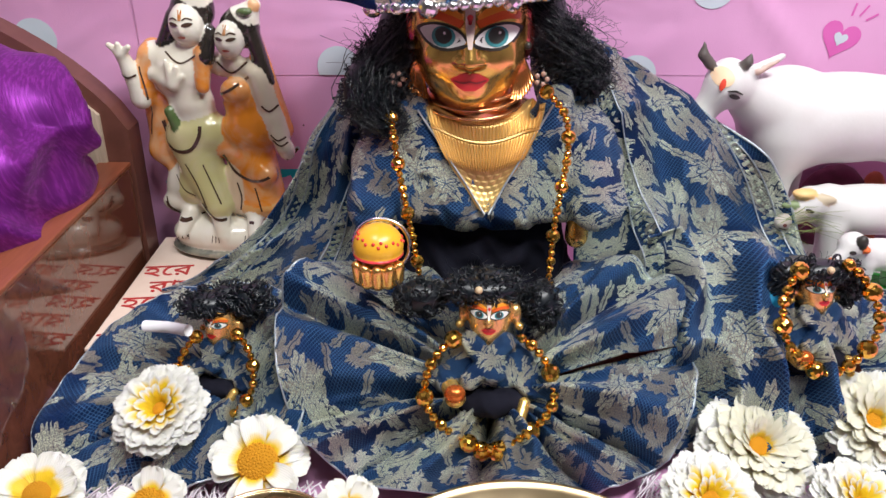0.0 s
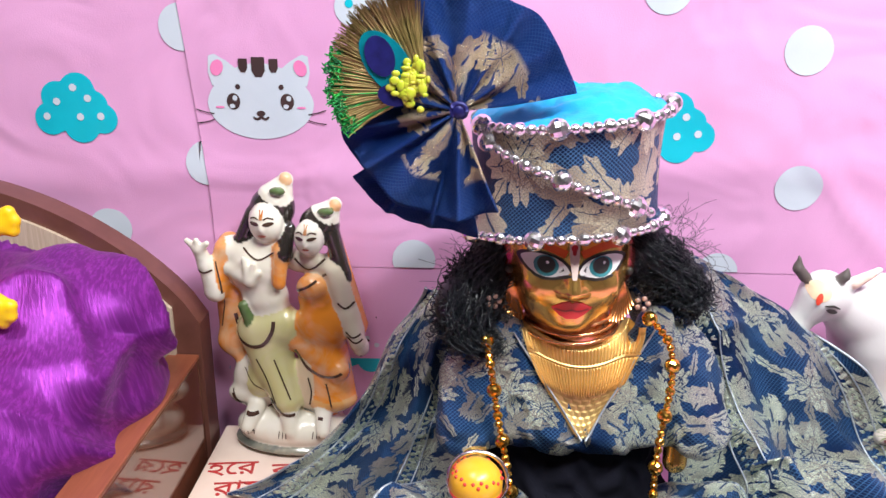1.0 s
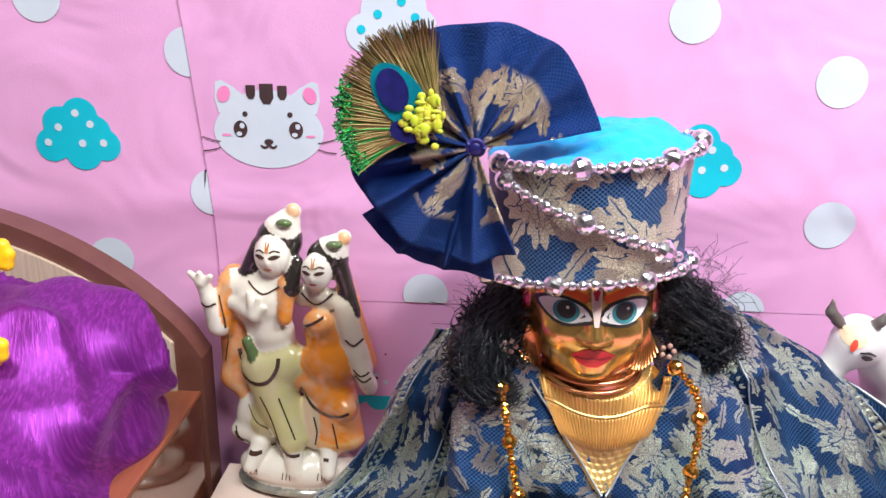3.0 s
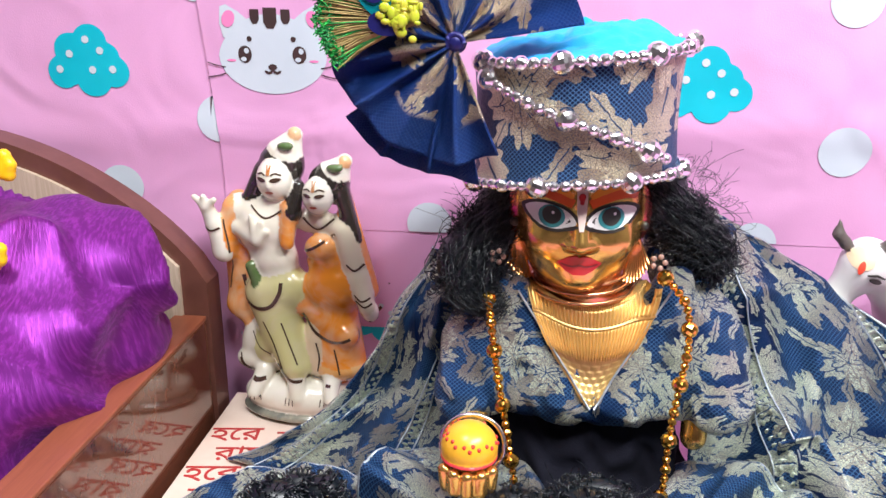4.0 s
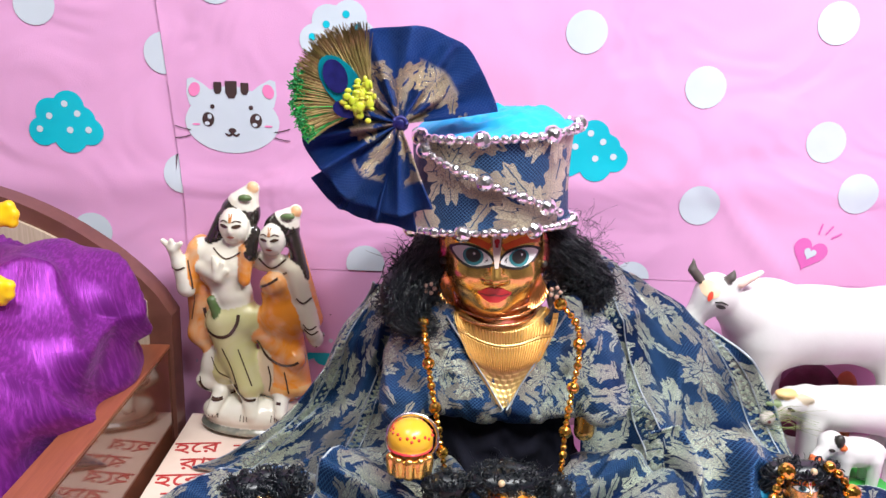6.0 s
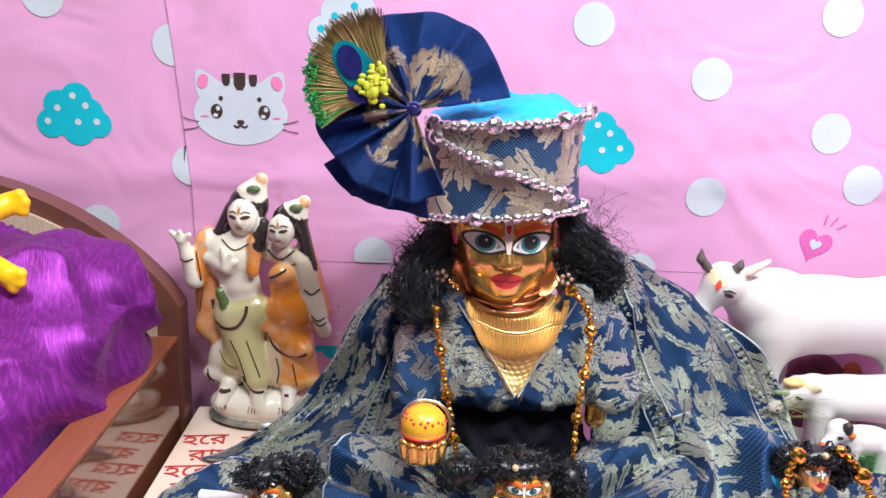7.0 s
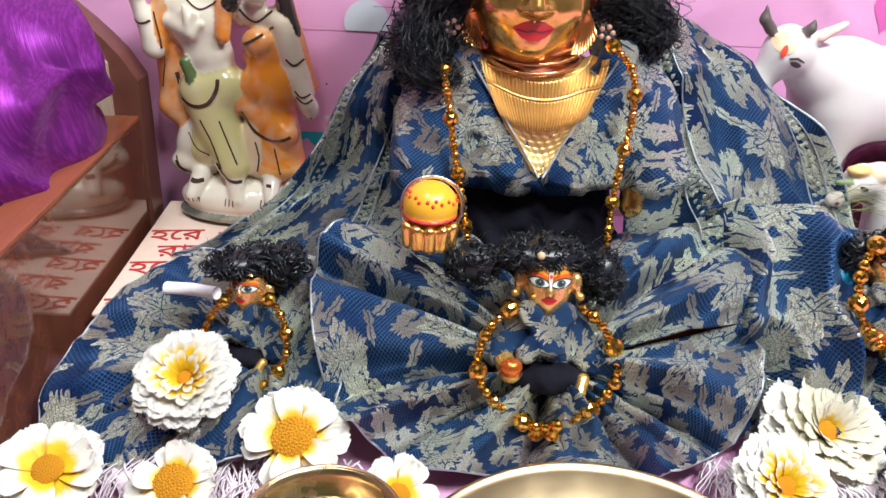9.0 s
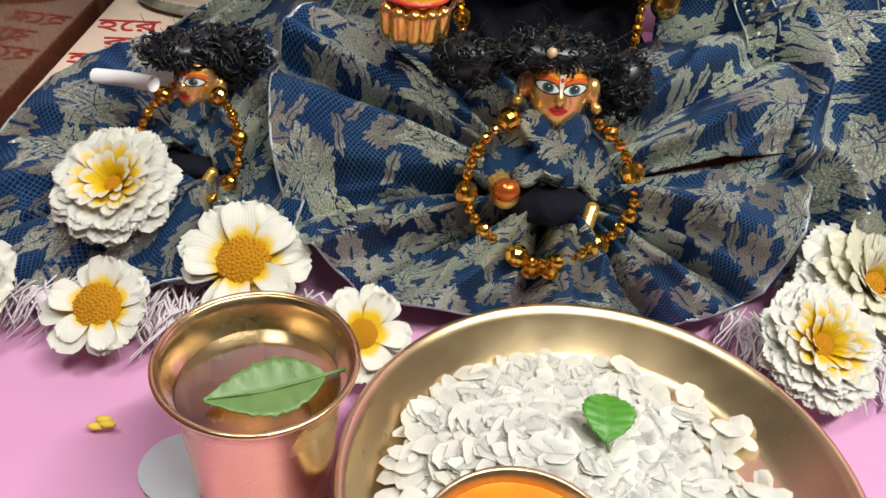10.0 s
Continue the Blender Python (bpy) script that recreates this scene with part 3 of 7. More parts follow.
for cx, cz in ((0.202, 0.356), (0.208, 0.254), (0.311, 0.313), (0.098, 0.398), (0.306, 0.412), (0.345, 0.269), (-0.01, 0.443), (-0.211, 0.428)):
    print_on("dot", disc(cx, cz, 0.0175, 0.0178, 28), M_WHITE_PRINT, 0.0006)
for cx, cz in ((-0.328, 0.212), (-0.362, 0.405)):
    print_on("dot", disc(cx, cz, 0.0172, 0.0168, 28), M_WHITE_PRINT, -0.0009)
for cx, cz in ((-0.256, 0.369), (-0.244, 0.267)):
    print_on("half_dot", cut(disc(cx, cz, 0.0175, n=28), "right", lambda z: seam(z) - 0.0004), M_WHITE_PRINT, -0.0009)
print_on("half_dot", cut(disc(-0.085, 0.190, 0.0172, n=28), "up", lambda x: 0.1836), M_WHITE_PRINT, 0.0006)
print_on("half_dot", cut(disc(0.155, 0.183, 0.0165, n=28), "up", lambda x: 0.1836), M_WHITE_PRINT, 0.0006)


def cloud(cx, cz, s, tilt, lift, spots, ground=M_TEAL_PRINT, mark=M_WHITE_PRINT):
    lobes = ((-0.021, -0.008, 0.0135), (-0.013, 0.009, 0.0135), (0.004, 0.0145, 0.0145), (0.0155, 0.002, 0.0125), (0.022, -0.009, 0.0125), (0.004, -0.013, 0.0155), (0.0, 0.0, 0.017))
    out = []
    for i in range(72):
        a = 2 * math.pi * i / 72
        d = (math.cos(a), math.sin(a))
        best = 0.0
        for lx, lz, r in lobes:
            p = lx * d[0] + lz * d[1]
            q = r * r - (lx * lx + lz * lz - p * p)
            if q > 0:
                best = max(best, p + math.sqrt(q))
        x, z = best * d[0] * s, best * d[1] * s
        out.append((cx + x * math.cos(tilt) - z * math.sin(tilt), cz + x * math.sin(tilt) + z * math.cos(tilt)))
    c = print_on("cloud", out, ground, lift)
    for sx, sz in spots:
        x, z = sx * s, sz * s
        print_on("spot", disc(cx + x * math.cos(tilt) - z * math.sin(tilt), cz + x * math.sin(tilt) + z * math.cos(tilt), 0.0031 * s, n=12), mark, lift + 0.0004)


SPOTS = ((0.001, 0.017), (-0.014, 0.006), (0.012, 0.008), (-0.024, -0.006), (0.004, -0.007), (0.021, -0.007))
cloud(-0.344, 0.308, 0.93, 0.03, -0.0009, SPOTS)
cloud(0.109, 0.298, 0.93, 0.12, 0.0006, SPOTS)
cloud(-0.106, 0.389, 1.0, -0.15, 0.0006, SPOTS, M_WHITE_PRINT, M_TEAL_PRINT)
cloud(-0.125, 0.108, 0.7, 0.0, -0.0006, SPOTS[:3])
cloud(-0.228, 0.082, 0.9, 0.0, -0.0018, SPOTS[1:3], M_WHITE_PRINT, M_TEAL_PRINT)

# printed animal face: plain flat shapes
FX, FZ = -0.2, 0.3145
face_o = []
for i in range(40):
    a = 2 * math.pi * i / 40
    face_o.append((FX + 0.0405 * math.cos(a) * (1 - 0.10 * max(0, math.sin(a))), FZ - 0.0005 + 0.0275 * math.sin(a) * (1 + 0.08 * max(0, math.sin(a)))))
print_on("printed_face", face_o, M_WHITE_PRINT, 0.0006)
for s in (-1, 1):
    ear = [(FX + s * 0.036, FZ + 0.012), (FX + s * 0.0385, FZ + 0.022), (FX + s * 0.0375, FZ + 0.034), (FX + s * 0.033, FZ + 0.0355), (FX + s * 0.024, FZ + 0.0305), (FX + s * 0.016, FZ + 0.024), (FX + s * 0.022, FZ + 0.014)]
    print_on("printed_ear", ear, M_WHITE_PRINT, 0.0005)
    print_on("printed_ear_inside", disc(FX + s * 0.0315, FZ + 0.0255, 0.0048, 0.0062, 14, s * 0.4), M_ROSE_PRINT, 0.0010)
    print_on("printed_eye", disc(FX + s * 0.0205, FZ + 0.0005, 0.0052, 0.0062, 18), M_DARK_PRINT, 0.0010)
    print_on("printed_glint", disc(FX + s * 0.0205 + 0.0014, FZ + 0.003, 0.0019, 0.0021, 10), M_WHITE_PRINT, 0.0014)
    print_on("printed_glint", disc(FX + s * 0.0205 - 0.001, FZ - 0.003, 0.0022, 0.0017, 10), M_WHITE_PRINT, 0.0014)
    print_on("printed_brow", disc(FX + s * 0.0165, FZ + 0.0115, 0.002, n=10), M_DARK_PRINT, 0.0010)
    print_on("printed_cheek", disc(FX + s * 0.031, FZ - 0.004, 0.0036, 0.0009, 10), M_ROSE_PRINT, 0.0010)
    for dz, sl in ((0.0, 0.1), (-0.0045, -0.35)):
        p = [(FX + s * (0.036 + 0.0135 * t), FZ - 0.009 + dz + sl * 0.0135 * t + 0.002 * t * t) for t in (0, 0.33, 0.66, 1)]
        print_on("printed_whisker", strip(p, 0.0004), M_DARK_PRINT, 0.0010)
for i, (dx, w, h) in enumerate(((-0.0115, 0.0034, 0.010), (0.0, 0.0050, 0.0145), (0.0115, 0.0034, 0.010))):
    top = FZ + 0.0335 - 0.0012 * abs(dx) / 0.0115
    print_on("printed_stripe", [(FX + dx - w, top), (FX + dx - w, top - h * 0.7), (FX + dx - w * 0.5, top - h), (FX + dx + w * 0.5, top - h), (FX + dx + w, top - h * 0.7), (FX + dx + w, top)], M_DARK_PRINT, 0.0010)
print_on("printed_nose", disc(FX, FZ - 0.0085, 0.0034, 0.0022, 12), M_DARK_PRINT, 0.0010)
for s in (-1, 1):
    p = [(FX + s * 0.003 * (1 - math.cos(t)), FZ - 0.0105 - 0.0028 * math.sin(t)) for t in (0, 0.8, 1.6, 2.4, 3.0)]
    print_on("printed_mouth", strip(p, 0.0005), M_DARK_PRINT, 0.0010)


def heart(cx, cz, s, tilt):
    out = []
    for i in range(36):
        t = 2 * math.pi * i / 36
        x = s * 0.95 * math.sin(t) ** 3
        z = s * (0.81 * math.cos(t) - 0.31 * math.cos(2 * t) - 0.12 * math.cos(3 * t) - 0.06 * math.cos(4 * t))
        out.append((cx + x * math.cos(tilt) - z * math.sin(tilt), cz + x * math.sin(tilt) + z * math.cos(tilt)))
    return out


print_on("printed_heart", heart(0.311, 0.2135, 0.0165, -0.3), M_MAGENTA_PRINT, 0.0006)
print_on("printed_heart_middle", heart(0.3115, 0.2135, 0.006, -0.3), M_WHITE_PRINT, 0.0010)
for a, (x, z) in zip((1.35, 0.95, 0.5), ((0.318, 0.236), (0.326, 0.235), (0.333, 0.230))):
    print_on("printed_dash", strip([(x - 0.005 * math.cos(a), z - 0.005 * math.sin(a)), (x, z), (x + 0.005 * math.cos(a), z + 0.005 * math.sin(a))], 0.0008), M_MAGENTA_PRINT, 0.0006)


# faint prints on the table cloth
def on_table(name, outline, mat):
    verts = [(x, y - 0.25, 0.0035) for x, y in outline]
    return put_part(name, mesh_from(name, verts, [tuple(range(len(verts)))], mat), table)


on_table("dot", disc(-0.108, 0.306, 0.017, n=24), M_WHITE_PRINT)
on_table("dot", disc(-0.205, 0.285, 0.017, n=24), M_WHITE_PRINT)

# ---- raised step behind, covered with printed cotton ----
step_ob = base("shrine_step", (0, 0.6, 0.0), "low step covered with cream cotton printed in red", "step", kind="structure")
put_part("block", bm_mesh("step_block", box((-0.243, -0.08, 0.001), (0.60, 0.085, 0.040), 0.003), M_LEDGE), step_ob)
put_part("cotton_cover", bm_mesh("cotton_cover", box((-0.244, -0.1, 0.040), (-0.06, 0.08, 0.0425), 0.001), M_PRINTED), step_ob, "cream cotton printed with red letters")
put_part("pink_cover", bm_mesh("pink_cover", box((-0.055, -0.083, 0.040), (0.60, 0.08, 0.0425), 0.001), M_PINK), step_ob, "pink cloth cover")

# ---- bed with cushion ----
bed = base("toy_bed", (-0.47, 0.43, 0.0), "small brown laminate bed with arched pale headboard", "bed")


def arch(x):
    u = min(1.0, abs(x + 0.47) / 0.222)
    return 0.150 + 0.115 * (1 - u * u) ** 0.8


def arch_plate(name, inset, y0, y1, mat):
    n = 40
    xs = [-0.47 - (0.222 - inset) + 2 * (0.222 - inset) * i / n for i in range(n + 1)]
    prof = [(x, arch(x) - inset * 0.75) for x in xs]
    out = [(xs[0], 0.004 if not inset else 0.06)] + prof + [(xs[-1], 0.004 if not inset else 0.06)]
    m = len(out)
    verts = [(x + 0.47, y0 - 0.43, z) for x, z in out] + [(x + 0.47, y1 - 0.43, z) for x, z in out]
    faces = [tuple(range(m)), tuple(range(2 * m - 1, m - 1, -1))] + [(i, m + i, m + (i + 1) % m, (i + 1) % m) for i in range(m)]
    return mesh_from(name, verts, faces, mat, smooth=False)


hb = put_part("headboard", arch_plate("headboard", 0.0, 0.648, 0.672, M_BEDRIM), bed, "arched headboard with brown edge")
put_part("headboard_face", arch_plate("headboard_face", 0.020, 0.6445, 0.650, M_PALEWOOD), hb, "pale wood headboard face")
for name, x0, x1 in (("side_board", -0.272, -0.2505), ("side_board", -0.69, -0.668)):
    sb = put_part(name, bm_mesh(name, box((x0 + 0.47, -0.28, 0.004), (x1 + 0.47, 0.217, 0.121), 0.0015), M_BEDSIDE), bed, "glossy brown side board")
    put_part("top_ledge", bm_mesh("top_ledge", box((x0 + 0.467, -0.28, 0.1212), (x1 + 0.4705, 0.217, 0.1245), 0.001), M_LEDGE), sb, "matt reddish brown top edge")
put_part("foot_board", bm_mesh("foot_board", box((-0.22, -0.295, 0.004), (0.22, -0.281, 0.12), 0.0015), M_BEDSIDE), bed)
put_part("bed_base", bm_mesh("bed_base", box((-0.196, -0.279, 0.02), (0.196, 0.21, 0.05), 0.002), M_PALEWOOD), bed)

cush = [ell((-0.378, 0.535, 0.128), (0.118, 0.100, 0.094), (0, 0, 0), 0.03), ell((-0.40, 0.42, 0.10), (0.122, 0.12, 0.085), (0, 0, 0), 0.04),
        cap((-0.34, 0.56, 0.14), (-0.275, 0.575, 0.135), 0.06, 0.025, (0, 0, 0), 0.03),
        cap((-0.32, 0.575, 0.185), (-0.243, 0.59, 0.163), 0.045, 0.004, (0, 0, 0), 0.03), cap((-0.40, 0.578, 0.186), (-0.30, 0.585, 0.188), 0.036, 0.03, (0, 0, 0), 0.03)]
v, f, c = sculpt(cush, 0.0034, 0.0024, 55.0)
cc = np.array((-0.385, 0.50, 0.11))
for i, q in enumerate(v):
    d1, d2 = 0.75 * q[0] - 0.66 * q[2], 0.66 * q[0] + 0.75 * q[2]
    w = 0.006 * math.sin(d1 * 30.0)
    ridge = (1 - abs(noise.noise(Vector((d1 * 9.0, q[1] * 14.0, (d2 + w) * 24.0))))) ** 3
    fine = (1 - abs(noise.noise(Vector((d1 * 20.0 + 7, q[1] * 24.0, (d2 + w) * 75.0))))) ** 3
    n = (q - cc) / np.linalg.norm(q - cc)
    v[i] = q + n * (0.0190 * (ridge - 0.5) + 0.0010 * (fine - 0.5))
v[:, 2] = np.maximum(v[:, 2], 0.052)
tagged(new("cushion", mesh_from("cushion", v, f, M_PURPLE)), "large crumpled purple slub silk cushion lying in the bed", "cushion")

Y = (0.9, 0.55, 0.01)
duck = [ell((-0.369, 0.532, 0.239), (0.028, 0.025, 0.036), Y, 0.01), ell((-0.391, 0.532, 0.277), (0.021, 0.021, 0.021), Y, 0.008)]
for px, py, pz, a0 in ((-0.333, 0.551, 0.2605, 0.1), (-0.3205, 0.511, 0.2194, -0.5)):
    duck.append(cap((-0.363, 0.530, (pz + 0.239) / 2), (px, py, pz), 0.0115, 0.0078, Y, 0.006))
    for da in (-0.7, 0.0, 0.7):
        duck.append(cap((px - 0.004, py, pz), (px + 0.0095 * math.cos(a0 + da), py - 0.002, pz + 0.0095 * math.sin(a0 + da)), 0.0053, 0.0042, Y, 0.003))
v, f, c = sculpt(duck, 0.0016)
tagged(new("rubber_toy", mesh_from("rubber_toy", v, f, M_YELLOW_TOY)), "bright yellow vinyl toy with lobed feet on the purple cushion", "toy")

# ---- glazed couple figurine ----
W, OR, BK, YE, GR, SK = (0.84, 0.80, 0.69), (0.86, 0.27, 0.015), (0.012, 0.010, 0.010), (0.70, 0.66, 0.30), (0.06, 0.13, 0.03), (0.70, 0.62, 0.48)


def figurine():
    p = [
        ell((0.004, 0.0, 0.016), (0.046, 0.028, 0.018), W, 0.004), ell((0.004, 0.0, 0.005), (0.048, 0.030, 0.007), (0.13, 0.15, 0.13), 0.002),
        # man: trailing drape, crossed legs, hips, chest
        ell((-0.024, 0.002, 0.052), (0.020, 0.014, 0.026), W, 0.006), ell((-0.030, 0.0, 0.042), (0.018, 0.013, 0.010), W, 0.004),
        cap((-0.016, -0.002, 0.098), (0.004, -0.014, 0.046), 0.0195, 0.0125, YE, 0.006), cap((-0.004, -0.002, 0.100), (-0.018, -0.006, 0.055), 0.0165, 0.011, YE, 0.006), ell((-0.006, -0.002, 0.104), (0.0215, 0.0165, 0.018), YE, 0.006),
        cap((0.004, -0.014, 0.044), (0.008, -0.024, 0.022), 0.0080, 0.0055, W, 0.003), cap((-0.022, -0.012, 0.036), (-0.026, -0.025, 0.023), 0.0072, 0.0052, W, 0.003),
        ell((-0.012, -0.002, 0.126), (0.0180, 0.0150, 0.017), W, 0.006), ell((-0.017, -0.002, 0.148), (0.0225, 0.0155, 0.021), W, 0.006), cap((-0.036, 0.0, 0.163), (0.002, 0.0, 0.164), 0.010, 0.010, W, 0.006),
        # man: orange stole hanging from the shoulder, bent arm, raised hand
        cap((-0.040, 0.006, 0.166), (-0.040, 0.006, 0.110), 0.009, 0.010, OR, 0.004), cap((-0.040, 0.006, 0.110), (-0.044, 0.004, 0.084), 0.011, 0.010, OR, 0.004), cap((-0.044, 0.004, 0.086), (-0.034, 0.002, 0.070), 0.010, 0.006, OR, 0.004),
        cap((-0.041, -0.002, 0.163), (-0.050, -0.004, 0.130), 0.0088, 0.0086, OR, 0.004), cap((-0.050, -0.005, 0.130), (-0.054, -0.010, 0.152), 0.0082, 0.0062, W, 0.004), cap((-0.054, -0.010, 0.152), (-0.057, -0.014, 0.166), 0.0060, 0.0052, W, 0.003),
        cap((-0.057, -0.015, 0.166), (-0.065, -0.016, 0.173), 0.0036, 0.0022, W, 0.002), cap((-0.057, -0.016, 0.167), (-0.057, -0.018, 0.174), 0.0036, 0.0022, W, 0.002), cap((-0.055, -0.016, 0.167), (-0.049, -0.018, 0.172), 0.0034, 0.0022, W, 0.002),
        # hand before the chest with a raised finger
        cap((-0.036, -0.006, 0.150), (-0.019, -0.016, 0.144), 0.0062, 0.0052, W, 0.003), cap((-0.019, -0.017, 0.144), (-0.022, -0.018, 0.162), 0.0040, 0.0018, W, 0.002), cap((-0.018, -0.017, 0.146), (-0.015, -0.018, 0.157), 0.0034, 0.0018, W, 0.002), cap((-0.018, -0.017, 0.143), (-0.011, -0.018, 0.150), 0.0032, 0.0020, W, 0.002),
        cap((0.004, -0.008, 0.166), (0.003, -0.014, 0.142), 0.0062, 0.0050, OR, 0.002), cap((-0.026, -0.014, 0.122), (-0.020, -0.015, 0.104), 0.0042, 0.0036, GR, 0.003),
        # man: neck, head, hair, cap
        cap((-0.010, -0.002, 0.166), (-0.008, -0.003, 0.176), 0.0085, 0.0078, W, 0.004), ell((-0.006, -0.008, 0.1875), (0.0128, 0.0124, 0.0155), W, 0.002), ell((-0.006, -0.0195, 0.1855), (0.0018, 0.0024, 0.0034), W, 0.002),
        ell((-0.004, 0.003, 0.196), (0.0168, 0.0140, 0.0165), BK, 0.001), cap((-0.018, 0.000, 0.192), (-0.027, -0.001, 0.172), 0.0062, 0.0064, BK, 0.003), cap((0.009, -0.002, 0.182), (0.007, -0.010, 0.164), 0.0052, 0.0058, BK, 0.003),
        cap((0.000, 0.003, 0.206), (0.007, 0.003, 0.218), 0.0132, 0.0060, W, 0.003), ell((0.004, -0.009, 0.212), (0.006, 0.004, 0.003), GR, 0.002), ell((0.008, 0.000, 0.219), (0.0042, 0.004, 0.005), (0.80, 0.42, 0.20), 0.003),
        # woman: sari flaring to the hem, hips, waist
        cap((0.032, 0.002, 0.086), (0.036, 0.002, 0.048), 0.0170, 0.0185, OR, 0.006), ell((0.036, -0.002, 0.043), (0.0205, 0.0150, 0.0085), (0.80, 0.40, 0.12), 0.004), ell((0.020, -0.004, 0.060), (0.010, 0.012, 0.030), (0.80, 0.62, 0.40), 0.005), cap((0.032, -0.012, 0.036), (0.034, -0.024, 0.023), 0.0068, 0.0050, W, 0.003),
        ell((0.032, -0.002, 0.106), (0.0215, 0.0165, 0.020), OR, 0.005), ell((0.028, 0.0, 0.128), (0.0150, 0.0135, 0.016), OR, 0.005), ell((0.026, -0.008, 0.138), (0.0115, 0.0095, 0.0105), OR, 0.003), cap((0.014, 0.002, 0.156), (0.040, 0.002, 0.152), 0.0090, 0.0085, SK, 0.004),
        cap((0.012, -0.006, 0.092), (0.044, -0.010, 0.072), 0.0070, 0.0090, OR, 0.005),
        # woman: arm, veil, neck, head, hair, cap
        cap((0.042, -0.002, 0.150), (0.052, -0.004, 0.116), 0.0084, 0.0080, SK, 0.003), cap((0.052, -0.005, 0.116), (0.060, -0.010, 0.096), 0.0078, 0.0062, SK, 0.003), ell((0.062, -0.008, 0.092), (0.0065, 0.006, 0.008), W, 0.003),
        cap((0.040, 0.004, 0.180), (0.057, 0.002, 0.106), 0.0060, 0.0090, OR, 0.006), ell((-0.040, 0.008, 0.118), (0.015, 0.008, 0.050), OR, 0.005), cap((0.041, -0.001, 0.180), (0.050, -0.001, 0.145), 0.0062, 0.0046, BK, 0.002),
        cap((0.024, -0.001, 0.158), (0.024, -0.003, 0.168), 0.0070, 0.0066, SK, 0.003), ell((0.026, -0.009, 0.1775), (0.0110, 0.0108, 0.0138), W, 0.002), ell((0.0255, -0.0190, 0.1755), (0.0016, 0.0022, 0.0030), W, 0.002),
        ell((0.031, 0.002, 0.184), (0.0150, 0.0130, 0.0155), BK, 0.001), cap((0.036, 0.003, 0.192), (0.043, 0.003, 0.201), 0.0120, 0.0056, W, 0.003), ell((0.039, -0.008, 0.198), (0.006, 0.004, 0.003), GR, 0.002), ell((0.044, 0.000, 0.201), (0.0040, 0.004, 0.0045), (0.80, 0.42, 0.20), 0.003),
    ]
    v, f, c = sculpt(p, 0.00125)
    b = Build().add(v, f, 0, c)
    ln = (0.06, 0.03, 0.02)

    def mark(o, col, lift=0.0005, rings=2):
        decal(b, p, o, col, lift, -0.05, 0.03, 0, rings)

    for hx, hz, s in ((-0.0062, 0.1885, 1.0), (0.0258, 0.1785, 0.88)):
        for k in (-1, 1):
            mark(almond(hx + k * 0.0052 * s, hz + 0.001, 0.0040 * s, 0.0016 * s, k * 0.15), ln)
            stroke(b, p, [(hx + k * 0.002 * s, hz + 0.0042), (hx + k * 0.005 * s, hz + 0.0056), (hx + k * 0.0088 * s, hz + 0.0042)], 0.0005, ln, 0.0005, -0.05, 0.03)
        mark(almond(hx, hz - 0.0085 * s, 0.0032 * s, 0.0012 * s), (0.45, 0.06, 0.04))
        mark(strip([(hx - 0.0012, hz + 0.011), (hx - 0.0008, hz + 0.004), (hx + 0.0008, hz + 0.004), (hx + 0.0012, hz + 0.011)], 0.0004), (0.5, 0.15, 0.02))
    for pts, w in (([(-0.036, 0.112), (-0.032, 0.098), (-0.022, 0.092), (-0.010, 0.094), (-0.003, 0.104), (-0.002, 0.112)], 0.0014), ([(-0.044, 0.052), (-0.038, 0.040), (-0.024, 0.034), (-0.010, 0.036)], 0.0016), ([(-0.006, 0.050), (0.002, 0.038), (0.012, 0.036)], 0.0012),
                   ([(0.016, 0.036), (0.034, 0.034), (0.056, 0.040)], 0.0011), ([(0.012, 0.088), (0.022, 0.074), (0.036, 0.068), (0.052, 0.074), (0.064, 0.086)], 0.0012), ([(-0.024, 0.168), (-0.012, 0.160), (0.0, 0.166)], 0.0006), ([(0.012, 0.162), (0.024, 0.152), (0.036, 0.160)], 0.0008), ([(0.014, 0.136), (0.026, 0.142), (0.038, 0.150)], 0.0010),
                   ([(-0.016, 0.082), (-0.008, 0.066), (-0.002, 0.046)], 0.0006), ([(-0.002, 0.082), (0.004, 0.066), (0.010, 0.050)], 0.0005), ([(-0.030, 0.068), (-0.022, 0.058), (-0.012, 0.054)], 0.0005), ([(0.022, 0.066), (0.024, 0.054), (0.022, 0.042)], 0.0006), ([(0.036, 0.062), (0.038, 0.052), (0.040, 0.042)], 0.0006), ([(-0.046, 0.156), (-0.043, 0.130), (-0.048, 0.100)], 0.0006),
                   ([(0.046, 0.128), (0.052, 0.124), (0.058, 0.128)], 0.0008), ([(0.052, 0.106), (0.058, 0.102), (0.066, 0.106)], 0.0007), ([(0.053, 0.102), (0.060, 0.098), (0.067, 0.102)], 0.0007), ([(-0.060, 0.150), (-0.054, 0.148), (-0.048, 0.150)], 0.0008)):
        stroke(b, p, pts, w, ln, 0.0006, -0.05, 0.03)
    for tx in (-0.030, -0.027, -0.024, -0.021, 0.000, 0.003, 0.006, 0.026, 0.029, 0.032):
        stroke(b, p, [(tx, 0.0225), (tx - 0.0005, 0.017)], 0.00035, ln, 0.0005, -0.05, 0.03)
    ob = new("couple_figurine", b.mesh("couple_figurine", M_GLAZE))
    ob.location = (-0.185, 0.658, 0.0430)
    ob.scale = (1.02, 0.92, 1.005)
    ob.rotation_euler = (0, 0, radians(-6))
    return tagged(ob, "glazed ceramic figurine of a standing couple in orange and cream", "figurine")


figurine()


